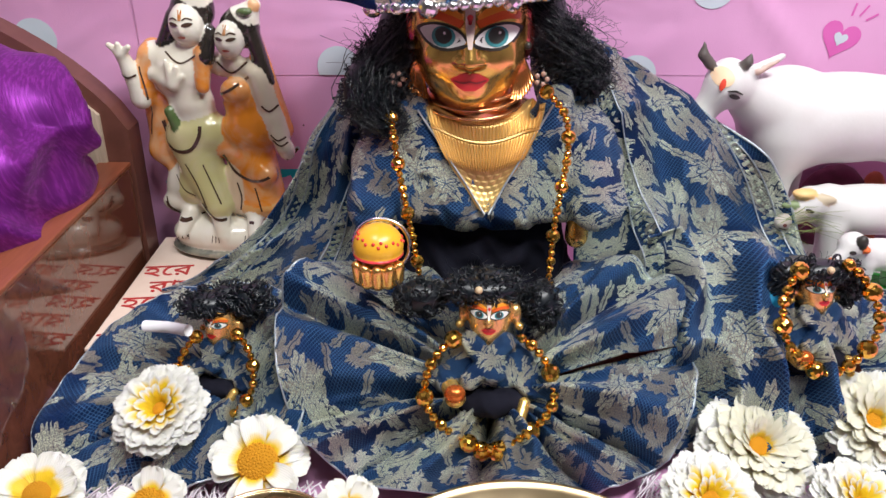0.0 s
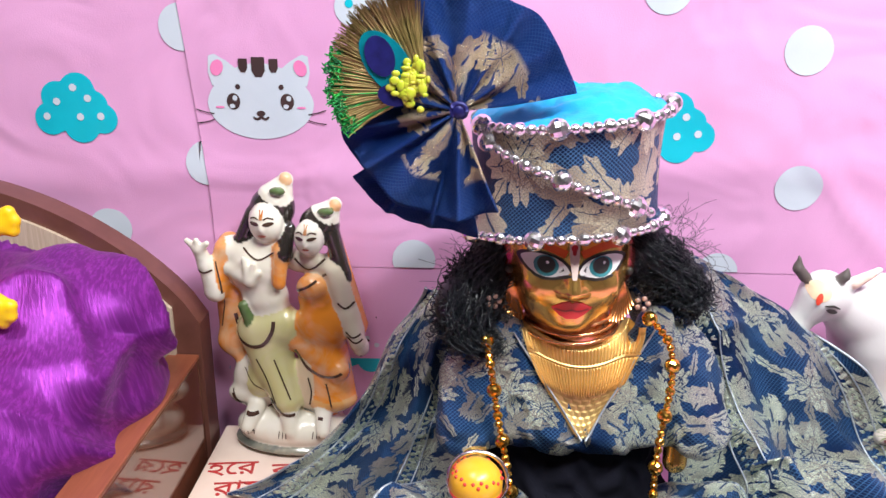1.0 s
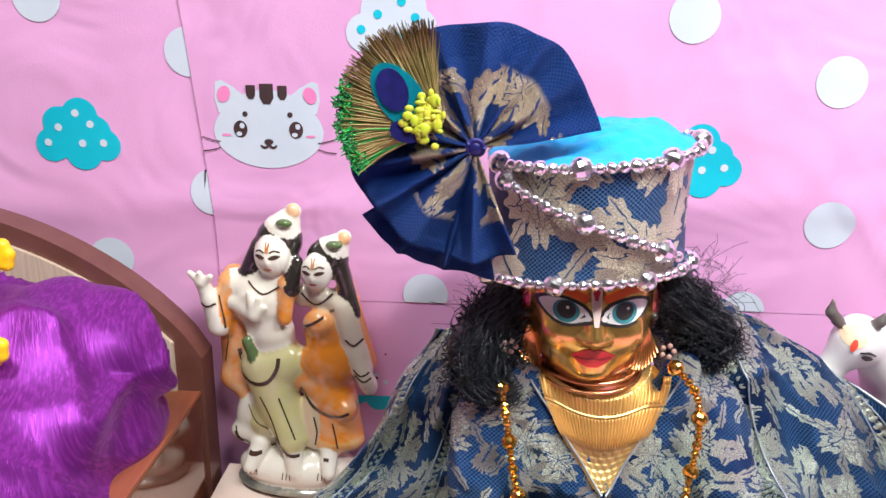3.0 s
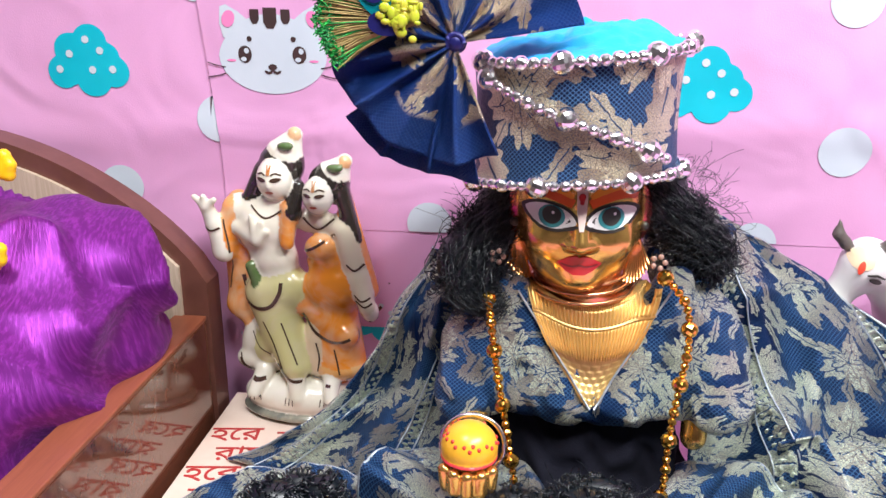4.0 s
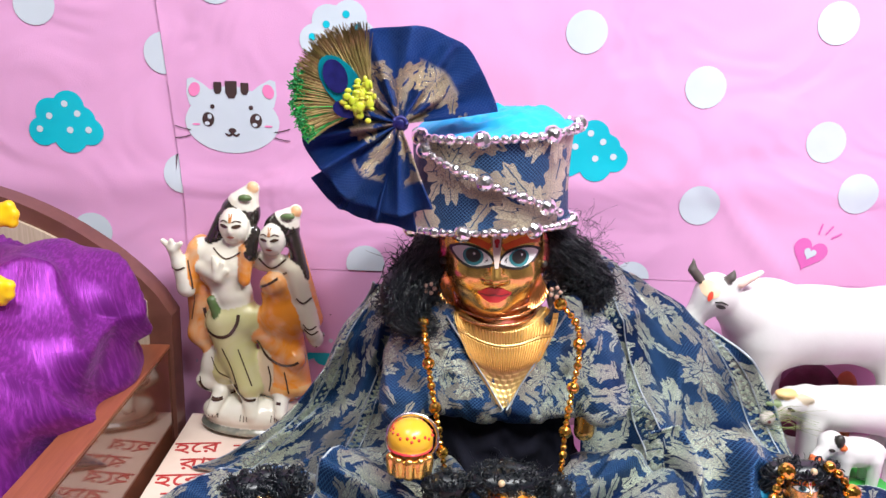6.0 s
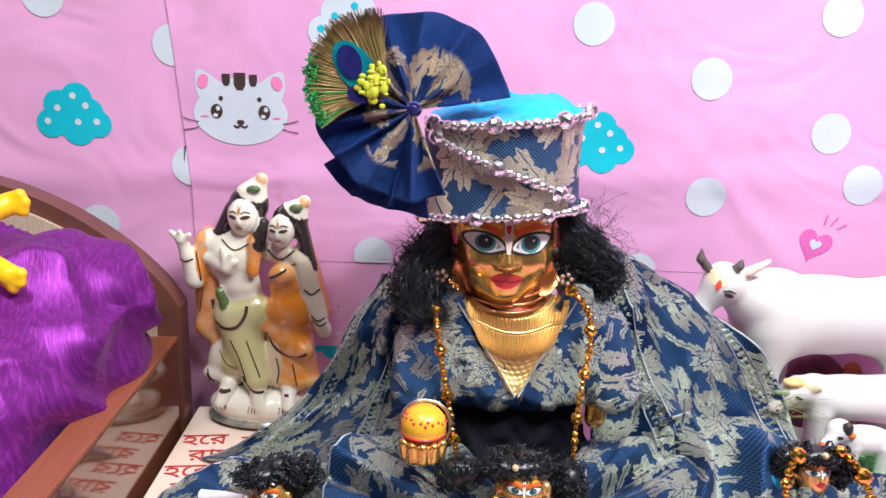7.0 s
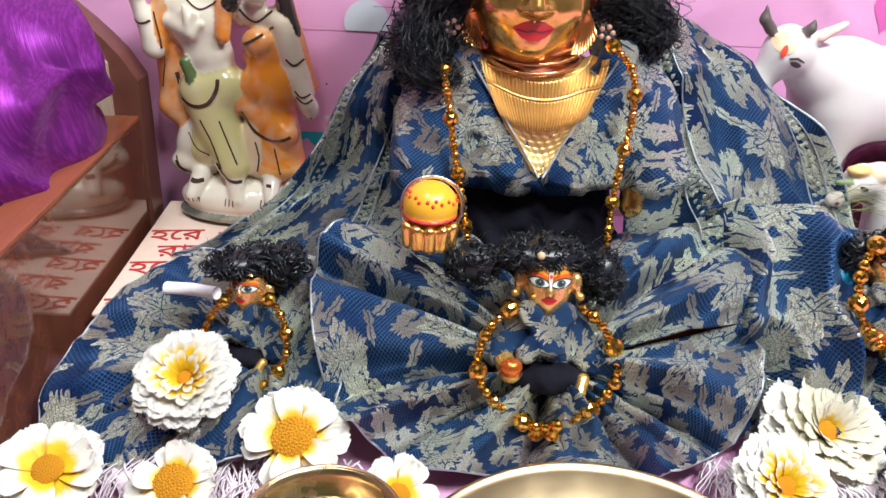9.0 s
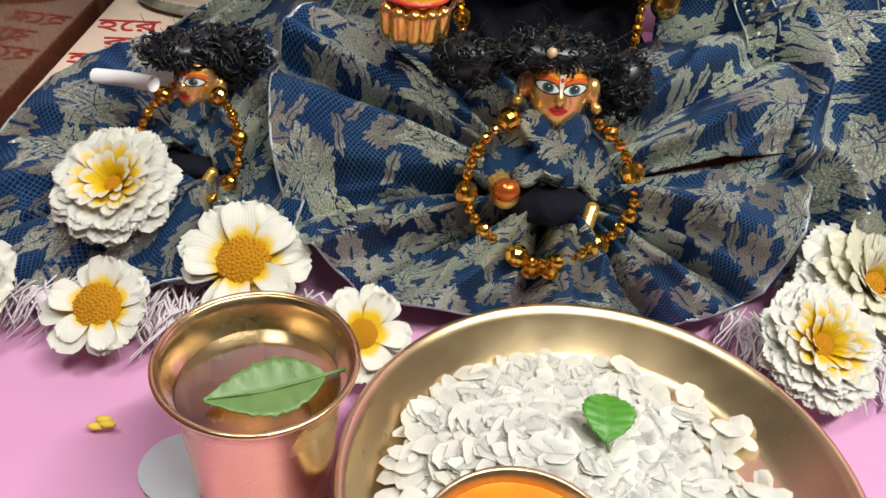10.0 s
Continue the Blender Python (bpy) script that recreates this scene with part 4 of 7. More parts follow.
# ---- large brass idol, one plain body with painted face ----
BR = (0.95, 0.55, 0.15)
RB = (0.84, 0.40, 0.19)
HX, HY, HZ = 0.0185, 0.54, 0.252
head_p = [
    ell((HX, HY, HZ), (0.0362, 0.036, 0.042), BR, 0.006), ell((HX, HY - 0.012, HZ - 0.018), (0.0295, 0.024, 0.022), BR, 0.01),
    ell((HX, HY - 0.024, HZ - 0.034), (0.011, 0.010, 0.008), BR, 0.008),
    cap((HX, HY - 0.035, HZ + 0.004), (HX + 0.0003, HY - 0.041, HZ - 0.012), 0.0032, 0.0045, BR, 0.005), ell((HX - 0.0055, HY - 0.0375, HZ - 0.0125), (0.0035, 0.004, 0.003), BR, 0.003), ell((HX + 0.0055, HY - 0.0375, HZ - 0.0125), (0.0035, 0.004, 0.003), BR, 0.003),
    ell((HX - 0.017, HY - 0.026, HZ - 0.012), (0.010, 0.009, 0.010), BR, 0.008), ell((HX + 0.017, HY - 0.026, HZ - 0.012), (0.010, 0.009, 0.010), BR, 0.008),
    ell((HX + 0.034, HY - 0.002, HZ - 0.002), (0.006, 0.011, 0.017), (0.75, 0.16, 0.14), 0.003), ell((HX - 0.034, HY - 0.002, HZ - 0.002), (0.006, 0.011, 0.017), (0.75, 0.16, 0.14), 0.003),
    cap((HX, HY - 0.002, HZ - 0.03), (HX + 0.004, HY + 0.008, 0.195), 0.0235, 0.028, RB, 0.008),
    ell((HX + 0.008, HY + 0.010, 0.188), (0.043, 0.028, 0.022), RB, 0.008),
]
torso_p = [ell((0.029, 0.560, 0.168), (0.050, 0.030, 0.034), BR, 0.01), ell((0.028, 0.560, 0.11), (0.036, 0.022, 0.040), BR, 0.01), ell((0.03, 0.56, 0.065), (0.05, 0.030, 0.02), BR, 0.01)]
arm_p = [cap((-0.036, 0.535, 0.150), (-0.035, 0.482, 0.130), 0.0085, 0.0075, BR, 0.004), cap((-0.035, 0.482, 0.130), (-0.0345, 0.465, 0.128), 0.0095, 0.0115, BR, 0.004),
         cap((0.094, 0.535, 0.150), (0.090, 0.520, 0.120), 0.0085, 0.0075, BR, 0.004)]
for i in range(5):
    a = radians(-150 + 30 * i)
    arm_p.append(cap((-0.0345 + 0.0125 * math.cos(a), 0.459 + 0.0125 * math.sin(a), 0.123), (-0.0345 + 0.0142 * math.cos(a), 0.459 + 0.0142 * math.sin(a), 0.1325), 0.0040, 0.0034, BR, 0.0015))
v, f, c = sculpt(head_p + torso_p + arm_p, 0.0012)
idol = Build().add(v, f, 0, c)


def face_paint(b, prims, cx, cz, s, y0, y1, slot=1, big=True):
    """Eyes, brows, mark and lips in enamel."""
    t = 0.35 * s * 0.001
    for k in (-1, 1):
        ex, ez = cx + k * 0.0160 * s, cz + 0.0015 * s
        tl = k * 0.16
        decal(b, prims, almond(ex, ez, 0.0158 * s, 0.0076 * s, tl), (0.012, 0.01, 0.012), 1.2 * t, y0, y1, slot)
        decal(b, prims, almond(ex, ez + 0.0001 * s, 0.0136 * s, 0.0060 * s, tl), (0.80, 0.79, 0.76), 2.0 * t, y0, y1, slot)
        decal(b, prims, disc(ex - k * 0.0006 * s, ez + 0.0002 * s, 0.0070 * s, 0.0058 * s), (0.03, 0.24, 0.27), 2.8 * t, y0, y1, slot)
        decal(b, prims, disc(ex - k * 0.0006 * s, ez + 0.0009 * s, 0.0050 * s, 0.0046 * s), (0.02, 0.022, 0.026), 3.6 * t, y0, y1, slot, 3)
        decal(b, prims, disc(ex + 0.0012 * s, ez + 0.0022 * s, 0.0009 * s, n=8), (0.85, 0.85, 0.85), 4.4 * t, y0, y1, slot, 2)
        brow = [(cx + k * 0.0045 * s, cz + 0.0085 * s), (cx + k * 0.012 * s, cz + 0.0125 * s), (cx + k * 0.021 * s, cz + 0.0140 * s), (cx + k * 0.030 * s, cz + 0.0105 * s)]
        stroke(b, prims, brow, [0.0022 * s, 0.0036 * s, 0.0036 * s, 0.0014 * s], (0.75, 0.10, 0.012), 1.2 * t, y0, y1, slot)
        brow2 = [(x, z + 0.0035 * s) for x, z in brow]
        stroke(b, prims, brow2, [0.0010 * s, 0.0024 * s, 0.0024 * s, 0.0008 * s], (0.85, 0.30, 0.02), 1.6 * t, y0, y1, slot)
    decal(b, prims, [(cx - 0.0030 * s, cz + 0.018 * s), (cx - 0.0026 * s, cz + 0.006 * s), (cx - 0.0012 * s, cz - 0.004 * s), (cx + 0.0012 * s, cz - 0.004 * s), (cx + 0.0026 * s, cz + 0.006 * s), (cx + 0.0030 * s, cz + 0.018 * s)], (0.78, 0.62, 0.55), 1.4 * t, y0, y1, slot)
    decal(b, prims, disc(cx, cz + 0.0115 * s, 0.0022 * s, 0.0028 * s), (0.55, 0.01, 0.02), 2.2 * t, y0, y1, slot, 3)
    lip = [(cx + 0.0118 * s * x, cz - 0.0246 * s + 0.0056 * s * z) for x, z in ((-1, 0.25), (-0.5, 0.85), (-0.15, 1.0), (0, 0.8), (0.15, 1.0), (0.5, 0.85), (1, 0.25), (0.6, -0.6), (0.25, -1.0), (-0.25, -1.0), (-0.6, -0.6))]
    decal(b, prims, lip, (0.70, 0.008, 0.02), 1.8 * t, y0, y1, slot)
    stroke(b, prims, [(cx - 0.0098 * s, cz - 0.0236 * s), (cx - 0.004 * s, cz - 0.0250 * s), (cx, cz - 0.0242 * s), (cx + 0.004 * s, cz - 0.0250 * s), (cx + 0.0098 * s, cz - 0.0236 * s)], 0.0005 * s, (0.25, 0.0, 0.01), 3.0 * t, y0, y1, slot)


face_paint(idol, head_p, HX, HZ, 1.0, 0.47, 0.58)
# cast collar and necklace: rings and a ribbed bib on the chest
for k, (z, r) in enumerate(((0.2205, 0.0262), (0.2155, 0.0272), (0.2105, 0.0285), (0.2055, 0.0300))):
    ring = [(HX + 0.003 + r * 1.03 * math.cos(t), HY + 0.004 + r * math.sin(t), z - 0.004 * (1 if math.sin(t) < 0 else 0) * abs(math.sin(t))) for t in np.linspace(0, 2 * math.pi, 40, endpoint=False)]
    idol.tube(ring, 0.0012, 6, 0, RB, True)


bl = [
    ell((0.029, 0.553, 0.166), (0.062, 0.040, 0.036), (0, 0, 0), 0.010), ell((-0.028, 0.545, 0.166), (0.028, 0.030, 0.030), (0, 0, 0), 0.012), ell((0.090, 0.545, 0.170), (0.027, 0.030, 0.034), (0, 0, 0), 0.012),
    cap((-0.018, 0.532, 0.202), (0.012, 0.515, 0.144), 0.012, 0.011, (0, 0, 0), 0.008), cap((0.074, 0.532, 0.208), (0.048, 0.515, 0.144), 0.012, 0.011, (0, 0, 0), 0.008),
    ell((0.030, 0.530, 0.141), (0.072, 0.024, 0.017), (0, 0, 0), 0.012), cap((-0.036, 0.535, 0.158), (-0.040, 0.512, 0.146), 0.023, 0.019, (0, 0, 0), 0.010), cap((0.098, 0.535, 0.160), (0.100, 0.512, 0.148), 0.022, 0.018, (0, 0, 0), 0.008),
]


def bib_at(a, v):
    return 0.0285 + a * 0.037 * (1 - 0.80 * v ** 1.5), 0.210 - 0.066 * v - 0.010 * (1 - v) * (1 - a * a) + 0.008 * v * a * a


_ga, _gv = np.meshgrid(np.linspace(-1, 1, 25), np.linspace(0, 1, 17), indexing="ij")
_gx, _gz = bib_at(_ga, _gv)
_gy = np.minimum(front_y(bl + head_p, _gx, _gz, 0.47, 0.60), 0.545)


def BIB_Y(a, v):
    i, j = min((a + 1) * 12, 23.999), min(v * 16, 15.999)
    i0, j0 = int(i), int(j)
    s, t = i - i0, j - j0
    return (_gy[i0, j0] * (1 - s) + _gy[i0 + 1, j0] * s) * (1 - t) + (_gy[i0, j0 + 1] * (1 - s) + _gy[i0 + 1, j0 + 1] * s) * t


def bib(u, v):
    """Ribbed bib hanging in front of the chest, u across, v from the neck down."""
    a = (u - 0.5) * 2.0
    w = 0.037 * (1 - 0.80 * v ** 1.5)
    x = 0.0285 + a * w
    z = 0.210 - 0.066 * v - 0.010 * (1 - v) * (1 - a * a) + 0.008 * v * a * a
    y = float(BIB_Y(a, v)) - 0.0016
    h = 0.0
    ribs = abs(math.sin(a * math.pi * 17))
    if v < 0.07:
        h = 0.0012 * abs(math.sin(a * math.pi * 30)) * math.sin(math.pi * v / 0.07)
    elif v < 0.22:
        h = 0.0009 * ribs + 0.0005
    elif v < 0.27:
        h = 0.0013 * math.sin(math.pi * (v - 0.22) / 0.05)
    elif v < 0.52 + 0.04 * ribs:
        h = 0.0011 * ribs + 0.0004
    else:
        scale = abs(math.sin(a * math.pi * 4 + 1.57 * int(v * 16)))
        h = 0.0004 * scale * (1 - (v * 16) % 1.0) - 0.0006
    h *= 1.8
    return (x, y - h, z)


bb = sheet("bib", bib, 280, 110, M_BRASS_PAINT)
idol.add([tuple(q.co) for q in bb.vertices], [tuple(q.vertices) for q in bb.polygons], 2, (0.86, 0.58, 0.22))
bpy.data.meshes.remove(bb)
# ribbed fan-shaped ear ornaments with a black stud and a pale flower
for k in (-1, 1):
    ox, oy, oz = HX + k * 0.0320, HY - 0.004, HZ - 0.014
    for i in range(9):
        q = -0.2 + 1.1 * i / 8
        tip = (ox + k * 0.013 * math.sin(q) - k * 0.003, oy - 0.006, oz - 0.028 * math.cos(q))
        idol.tube([(ox, oy - 0.004, oz), ((ox + tip[0]) / 2, oy - 0.006, (oz + tip[2]) / 2), tip], [0.0010, 0.0014, 0.0016], 6, 0, (0.78, 0.33, 0.11))
    idol.ball((ox + k * 0.003, oy - 0.010, oz + 0.006), 0.0026, 8, 6, 1, (0.01, 0.01, 0.01))
    for i in range(5):
        t = 1.2566 * i
        idol.ball((ox + k * 0.012 + 0.0034 * math.cos(t), oy - 0.012, oz - 0.014 + 0.0034 * math.sin(t)), (0.0017, 0.0010, 0.0017), 7, 5, 1, (0.50, 0.30, 0.24))
tagged(new("brass_idol", idol.mesh("brass_idol", [M_BRASS_PAINT, M_ENAMEL, M_BRASS_MATT])), "polished brass seated idol with painted eyes and red lips", "idol")

# ---- sweet in its hand, bracelet ----
sweet_p = [ell((-0.0345, 0.459, 0.1425), (0.0148, 0.0145, 0.0132), (0.88, 0.45, 0.02), 0.002), ell((-0.0345, 0.4585, 0.1378), (0.0150, 0.0150, 0.0022), (0.72, 0.03, 0.05), 0.001)]
v, f, c = sculpt(sweet_p, 0.0009)
sw = Build().add(v, f, 0, c)
for i in range(26):
    a, e = i * 2.4, 0.2 + 0.55 * ((i * 7) % 11) / 11
    sw.ball((-0.0345 + 0.0146 * math.cos(e) * math.cos(a), 0.459 + 0.0143 * math.cos(e) * math.sin(a), 0.1425 + 0.0130 * math.sin(e)), 0.0012, 6, 4, 0, (0.75, 0.04, 0.03))
tagged(new("sweet_ball", sw.mesh("sweet_ball", M_ENAMEL)), "yellow painted sweet ball with red dots held in brass hand", "sweet")
brl = Build()
ring = [(-0.0335 + 0.0168 * math.cos(t), 0.4665 + 0.004 * math.sin(t), 0.1385 + 0.0158 * math.sin(t)) for t in np.linspace(0, 2 * math.pi, 36, endpoint=False)]
brl.tube(ring, 0.0013, 6, closed=True)
tagged(new("bracelet", brl.mesh("bracelet", M_SILVERBEAD)), "thin silver bangle round the brass hand", "bracelet")

# ---- blouse ----
v, f, c = sculpt(bl, 0.0018, 0.0011, 130.0)
bb = Build().add(v, f, 0, c, [(q[0] * 1.0, q[2] + 0.6 * q[1]) for q in v])
blouse = new("blouse", bb.mesh("blouse", M_BROCADE_FINE))
tagged(blouse, "navy and silver brocade wrap blouse on the brass idol", "blouse")
b = Build()
for s, x0, z0 in ((-1, -0.012, 0.206), (1, 0.069, 0.210)):
    pts = []
    for i in range(13):
        t = i / 12
        x = x0 + (0.030 - x0) * t + s * 0.0012
        z = z0 + (0.143 - z0) * t
        pts.append((x, front_y(bl, np.array(x), np.array(z), 0.47, 0.6).item() - 0.0022, z))
    b.tube(pts, 0.0007, 6)
tagged(put_part("neck_piping", b.mesh("neck_piping", M_CORD), blouse), "silver piping")


# near-black cloth; at the waist its colour stands for shade under the blouse
M_DARK_CLOTH = mottled("dark_cloth", (0.006, 0.006, 0.010), (0.012, 0.012, 0.02), 40.0, 0.9, 0.0, 900.0, 0.6, Specular_IOR_Level=0.08)
wv, wf, wc = sculpt([ell((0.028, 0.553, 0.105), (0.058, 0.036, 0.048), (0, 0, 0), 0.008), ell((0.03, 0.545, 0.07), (0.075, 0.045, 0.03), (0, 0, 0), 0.02)], 0.0025, 0.0026, 110.0)
tagged(new("shaded_waist", mesh_from("shaded_waist", wv, wf, M_DARK_CLOTH)), "wrap round the brass idol's waist, blackened in place of shade", "wrap")


# ---- beads ----
def bead_mesh(name, mat):
    return Build().ball((0, 0, 0), 1.0, 14, 9).mesh(name, mat, smooth=False)


GOLD, SILVER = bead_mesh("gold_bead", M_GOLDBEAD), bead_mesh("silver_bead", M_SILVERBEAD)
rng = random.Random(5)


def bead_string(name, pts, sizes, data, label, category="bead string", gap=0.92):
    """Beads one after another along a smooth line; sizes repeat."""
    f = curve(pts)
    n = 800
    line = [Vector(f(i / n)) for i in range(n + 1)]
    root = base(name, line[0], label, category)
    thread = Build().tube([p - line[0] for p in line[::20]], 0.0004, 4)
    put_part("thread", thread.mesh("thread", data.materials[0]), root)
    s, k, length, prev = 0.0, 0, 0.0, 0.0
    target = sizes[0]
    for a, b in zip(line, line[1:]):
        length += (b - a).length
        if length >= target:
            r = sizes[k % len(sizes)]
            ob = put_part("bead", data, root)
            ob.location = b - line[0]
            ob.scale = (r, r, r)
            ob.rotation_euler = (rng.random() * 3, rng.random() * 3, rng.random() * 3)
            k += 1
            target = length + (r + sizes[k % len(sizes)]) * gap
    return root


BIG = [0.0046, 0.0021, 0.0024, 0.0030, 0.0024, 0.0021]
bead_string("gold_necklace", [(-0.030, 0.520, 0.204), (-0.0265, 0.5015, 0.190), (-0.0225, 0.496, 0.165), (-0.017, 0.490, 0.138), (-0.012, 0.482, 0.112), (-0.010, 0.476, 0.098)], BIG, GOLD, "string of faceted gold beads hanging from the idol's shoulder", "necklace")
bead_string("gold_necklace", [(0.062, 0.515, 0.222), (0.076, 0.507, 0.207), (0.0785, 0.502, 0.185), (0.075, 0.498, 0.160), (0.071, 0.490, 0.135), (0.069, 0.482, 0.112), (0.066, 0.478, 0.100)], BIG, GOLD, "string of faceted gold beads hanging from the idol's shoulder", "necklace")

# ---- turban ----
TX, TY = 0.0145, 0.543
turban = base("turban", (TX, TY, 0.283), "stiff navy brocade turban with turquoise velvet top", "turban")


def band_point(a, v):
    """a: angle, v: 0 at the brow, 1 at the top."""
    z = -0.0135 + 0.0665 * v + 0.0045 * math.cos(a) + (0.004 - 0.010 * v) * math.sin(a) * -0.2
    rx, ry = 0.0555 - 0.002 * math.sin(v * 3.1), 0.051
    dip = 0.004 * (1 - v) * max(0.0, -math.sin(a))
    return (rx * math.cos(a), ry * math.sin(a) - 0.003 * v, z + dip)


put_part("band", sheet("band", lambda u, v: band_point(2 * math.pi * u, v), 96, 12, M_BROCADE_GOLD, (0.34, 0.067)), turban, "navy and gold brocade band")


def velvet(u, v):
    a = 2 * math.pi * u
    p = Vector(band_point(a, 1.0))
    r = v * 1.0
    x, y = p.x * r, p.y * r
    return (x, y, p.z * 1.0 - 0.002 + 0.013 * (1 - v ** 3) + 0.0022 * wob(x, y, 0, 160) + 0.004 * wob(x, y, 2, 40) + 0.0025 * max(0.0, v - 0.8) * 5 * wob(x, y, 5, 120))


put_part("velvet_top", sheet("velvet_top", velvet, 72, 24, M_BLUEFELT, (0.1, 0.1)), turban, "turquoise velvet top")


def fan(u, v, c, r0, a0, a1, pleats, back, seed):
    a = a0 + (a1 - a0) * u
    R = r0 * (1 + 0.10 * wob(math.cos(a), math.sin(a), 0, 2.2, seed))
    r = 0.003 + (R - 0.003) * v
    ph = pleats * u * 2 * math.pi + 2.6 * wob(u, 0, 0, 6.0, seed) + 0.5 * wob(u * 9, v, 0, 1.5, seed)
    fold = (1.6 * abs(math.sin(0.5 * ph)) ** 1.3 - 0.8) * (0.0110 * (v ** 0.6) * (1 - 0.72 * v)) + 0.008 * wob(a, v, 0, 1.7, seed) * v
    return (c[0] + r * math.cos(a), c[1] + back + fold + 0.006 * v * v - 0.002, c[2] + r * math.sin(a))


KC = (-0.047 - TX, 0.497 - TY, 0.342 - 0.283)
fan_ob = put_part("fan", sheet("fan", lambda u, v: fan(u, v, KC, 0.0605, radians(8), radians(292), 11, 0.0, 1.0), 260, 26, M_BROCADE_FAN, (0.30, 0.065)), turban, "pleated navy and gold brocade fan")
solid(fan_ob, 0.001)
fan2 = put_part("back_fan", sheet("back_fan", lambda u, v: fan(u, v, KC, 0.071, radians(214), radians(279), 3, 0.010, 4.0), 90, 16, M_BROCADE_FAN, (0.11, 0.08)), turban, "second layer of the pleated fan")
solid(fan2, 0.001)
kn = Build().ball((KC[0], KC[1] - 0.001, KC[2]), (0.0048, 0.0040, 0.0048), 12, 8)
for i in range(5):
    a = i * 1.3
    kn.tube([(KC[0] + 0.004 * math.cos(a + t), KC[1] - 0.003 + 0.001 * i, KC[2] + 0.004 * math.sin(a + t)) for t in np.linspace(0, 2.6, 9)], 0.0016, 6)
put_part("knot", kn.mesh("knot", M_FEATHER_NAVY), turban, "navy thread knot")

SB = [0.0062, 0.0029, 0.0031, 0.0031, 0.0040, 0.0031, 0.0029]


def hat(a, v, out=0.002):
    p = band_point(a, v)
    return (TX + p[0] * (1 + out / 0.05), TY + p[1] * (1 + out / 0.05), 0.283 + p[2])


bead_string("silver_bead_trim", [hat(radians(a), 1.0) for a in range(205, 400, 15)], SB, SILVER, "string of faceted silver beads round the turban's top", "bead trim")
bead_string("silver_bead_trim", [hat(radians(a), 0.0) for a in range(195, 400, 15)], SB, SILVER, "string of faceted silver beads round the turban's brow", "bead trim")
bead_string("silver_bead_trim", [hat(radians(213 + 110 * t), 0.92 - 0.80 * t, 0.0035) for t in np.linspace(0, 1, 9)], SB, SILVER, "string of silver beads slanting across the turban", "bead trim")

# ---- peacock feather ----
feather = base("peacock_feather", (-0.062, 0.490, 0.352), "peacock feather with bronze barbs tucked in the turban", "feather")
fb, fg = Build(), Build()
r = random.Random(3)
for i in range(1000):
    t = i / 999
    a = radians(104 + 92 * t) + r.uniform(-0.03, 0.03)
    L = (0.051 - 0.014 * abs(t - 0.35)) * r.uniform(0.90, 1.06)
    p0 = Vector((0.003 * math.cos(a), 0, 0.003 * math.sin(a)))
    bend = r.uniform(-0.10, 0.10) + 0.30 * (t - 0.4)
    dy = r.uniform(-0.0018, 0.0018)
    pts = [p0 + Vector((L * s * math.cos(a + bend * s), -0.002 * s + dy, L * s * math.sin(a + bend * s))) for s in (0.0, 0.35, 0.7, 1.0)]
    (fg if t > 0.60 and r.random() < 0.30 else fb).tube(pts, [0.0004, 0.0005, 0.0004, 0.0002], 3)
    if t > 0.55:
        e = pts[-1]
        for k in range(2):
            fg.tube([e, e + Vector((r.uniform(-0.004, 0.003), 0, r.uniform(-0.003, 0.003)))], 0.0004, 3)
tagged(put_part("vane", fb.mesh("vane", M_BARB), feather, "bronze brown vane"), kind="stuff")
tagged(put_part("green_tip", fg.mesh("green_tip", M_BARB_GREEN), feather, "bright green vane tip"), kind="stuff")


def plate(name, o, y, th, mat, label):
    n = len(o)
    v = [(x, y, z) for x, z in o] + [(x, y + th, z) for x, z in o]
    f = [tuple(range(n)), tuple(reversed(range(n, 2 * n)))] + [(i, (i + 1) % n, n + (i + 1) % n, n + i) for i in range(n)]
    return put_part(name, mesh_from(name, v, f, mat, smooth=False), feather, label)


plate("teal_eye", disc(-0.021, 0.015, 0.0185, 0.0105, 26, radians(128)), -0.0040, 0.001, M_FEATHER_TEAL, "teal eye ring")
plate("navy_eye", disc(-0.0245, 0.0185, 0.0105, 0.0072, 22, radians(112)), -0.0052, 0.001, M_FEATHER_NAVY, "dark blue eye")
plate("navy_eye", disc(-0.018, -0.001, 0.0080, 0.0055, 20, radians(170)), -0.0050, 0.001, M_FEATHER_NAVY, "dark blue eye")
lime = Build()
for i in range(70):
    lime.ball((-0.008 + r.gauss(0, 0.0038), -0.006 + r.uniform(-0.001, 0.001), 0.005 + r.gauss(0, 0.0048)), [r.uniform(0.001, 0.0035), r.uniform(0.0006, 0.0012), r.uniform(0.001, 0.0035)], 7, 5)
tagged(put_part("lime_tuft", lime.mesh("lime_tuft", M_LIME), feather, "yellow green tuft"), kind="stuff")


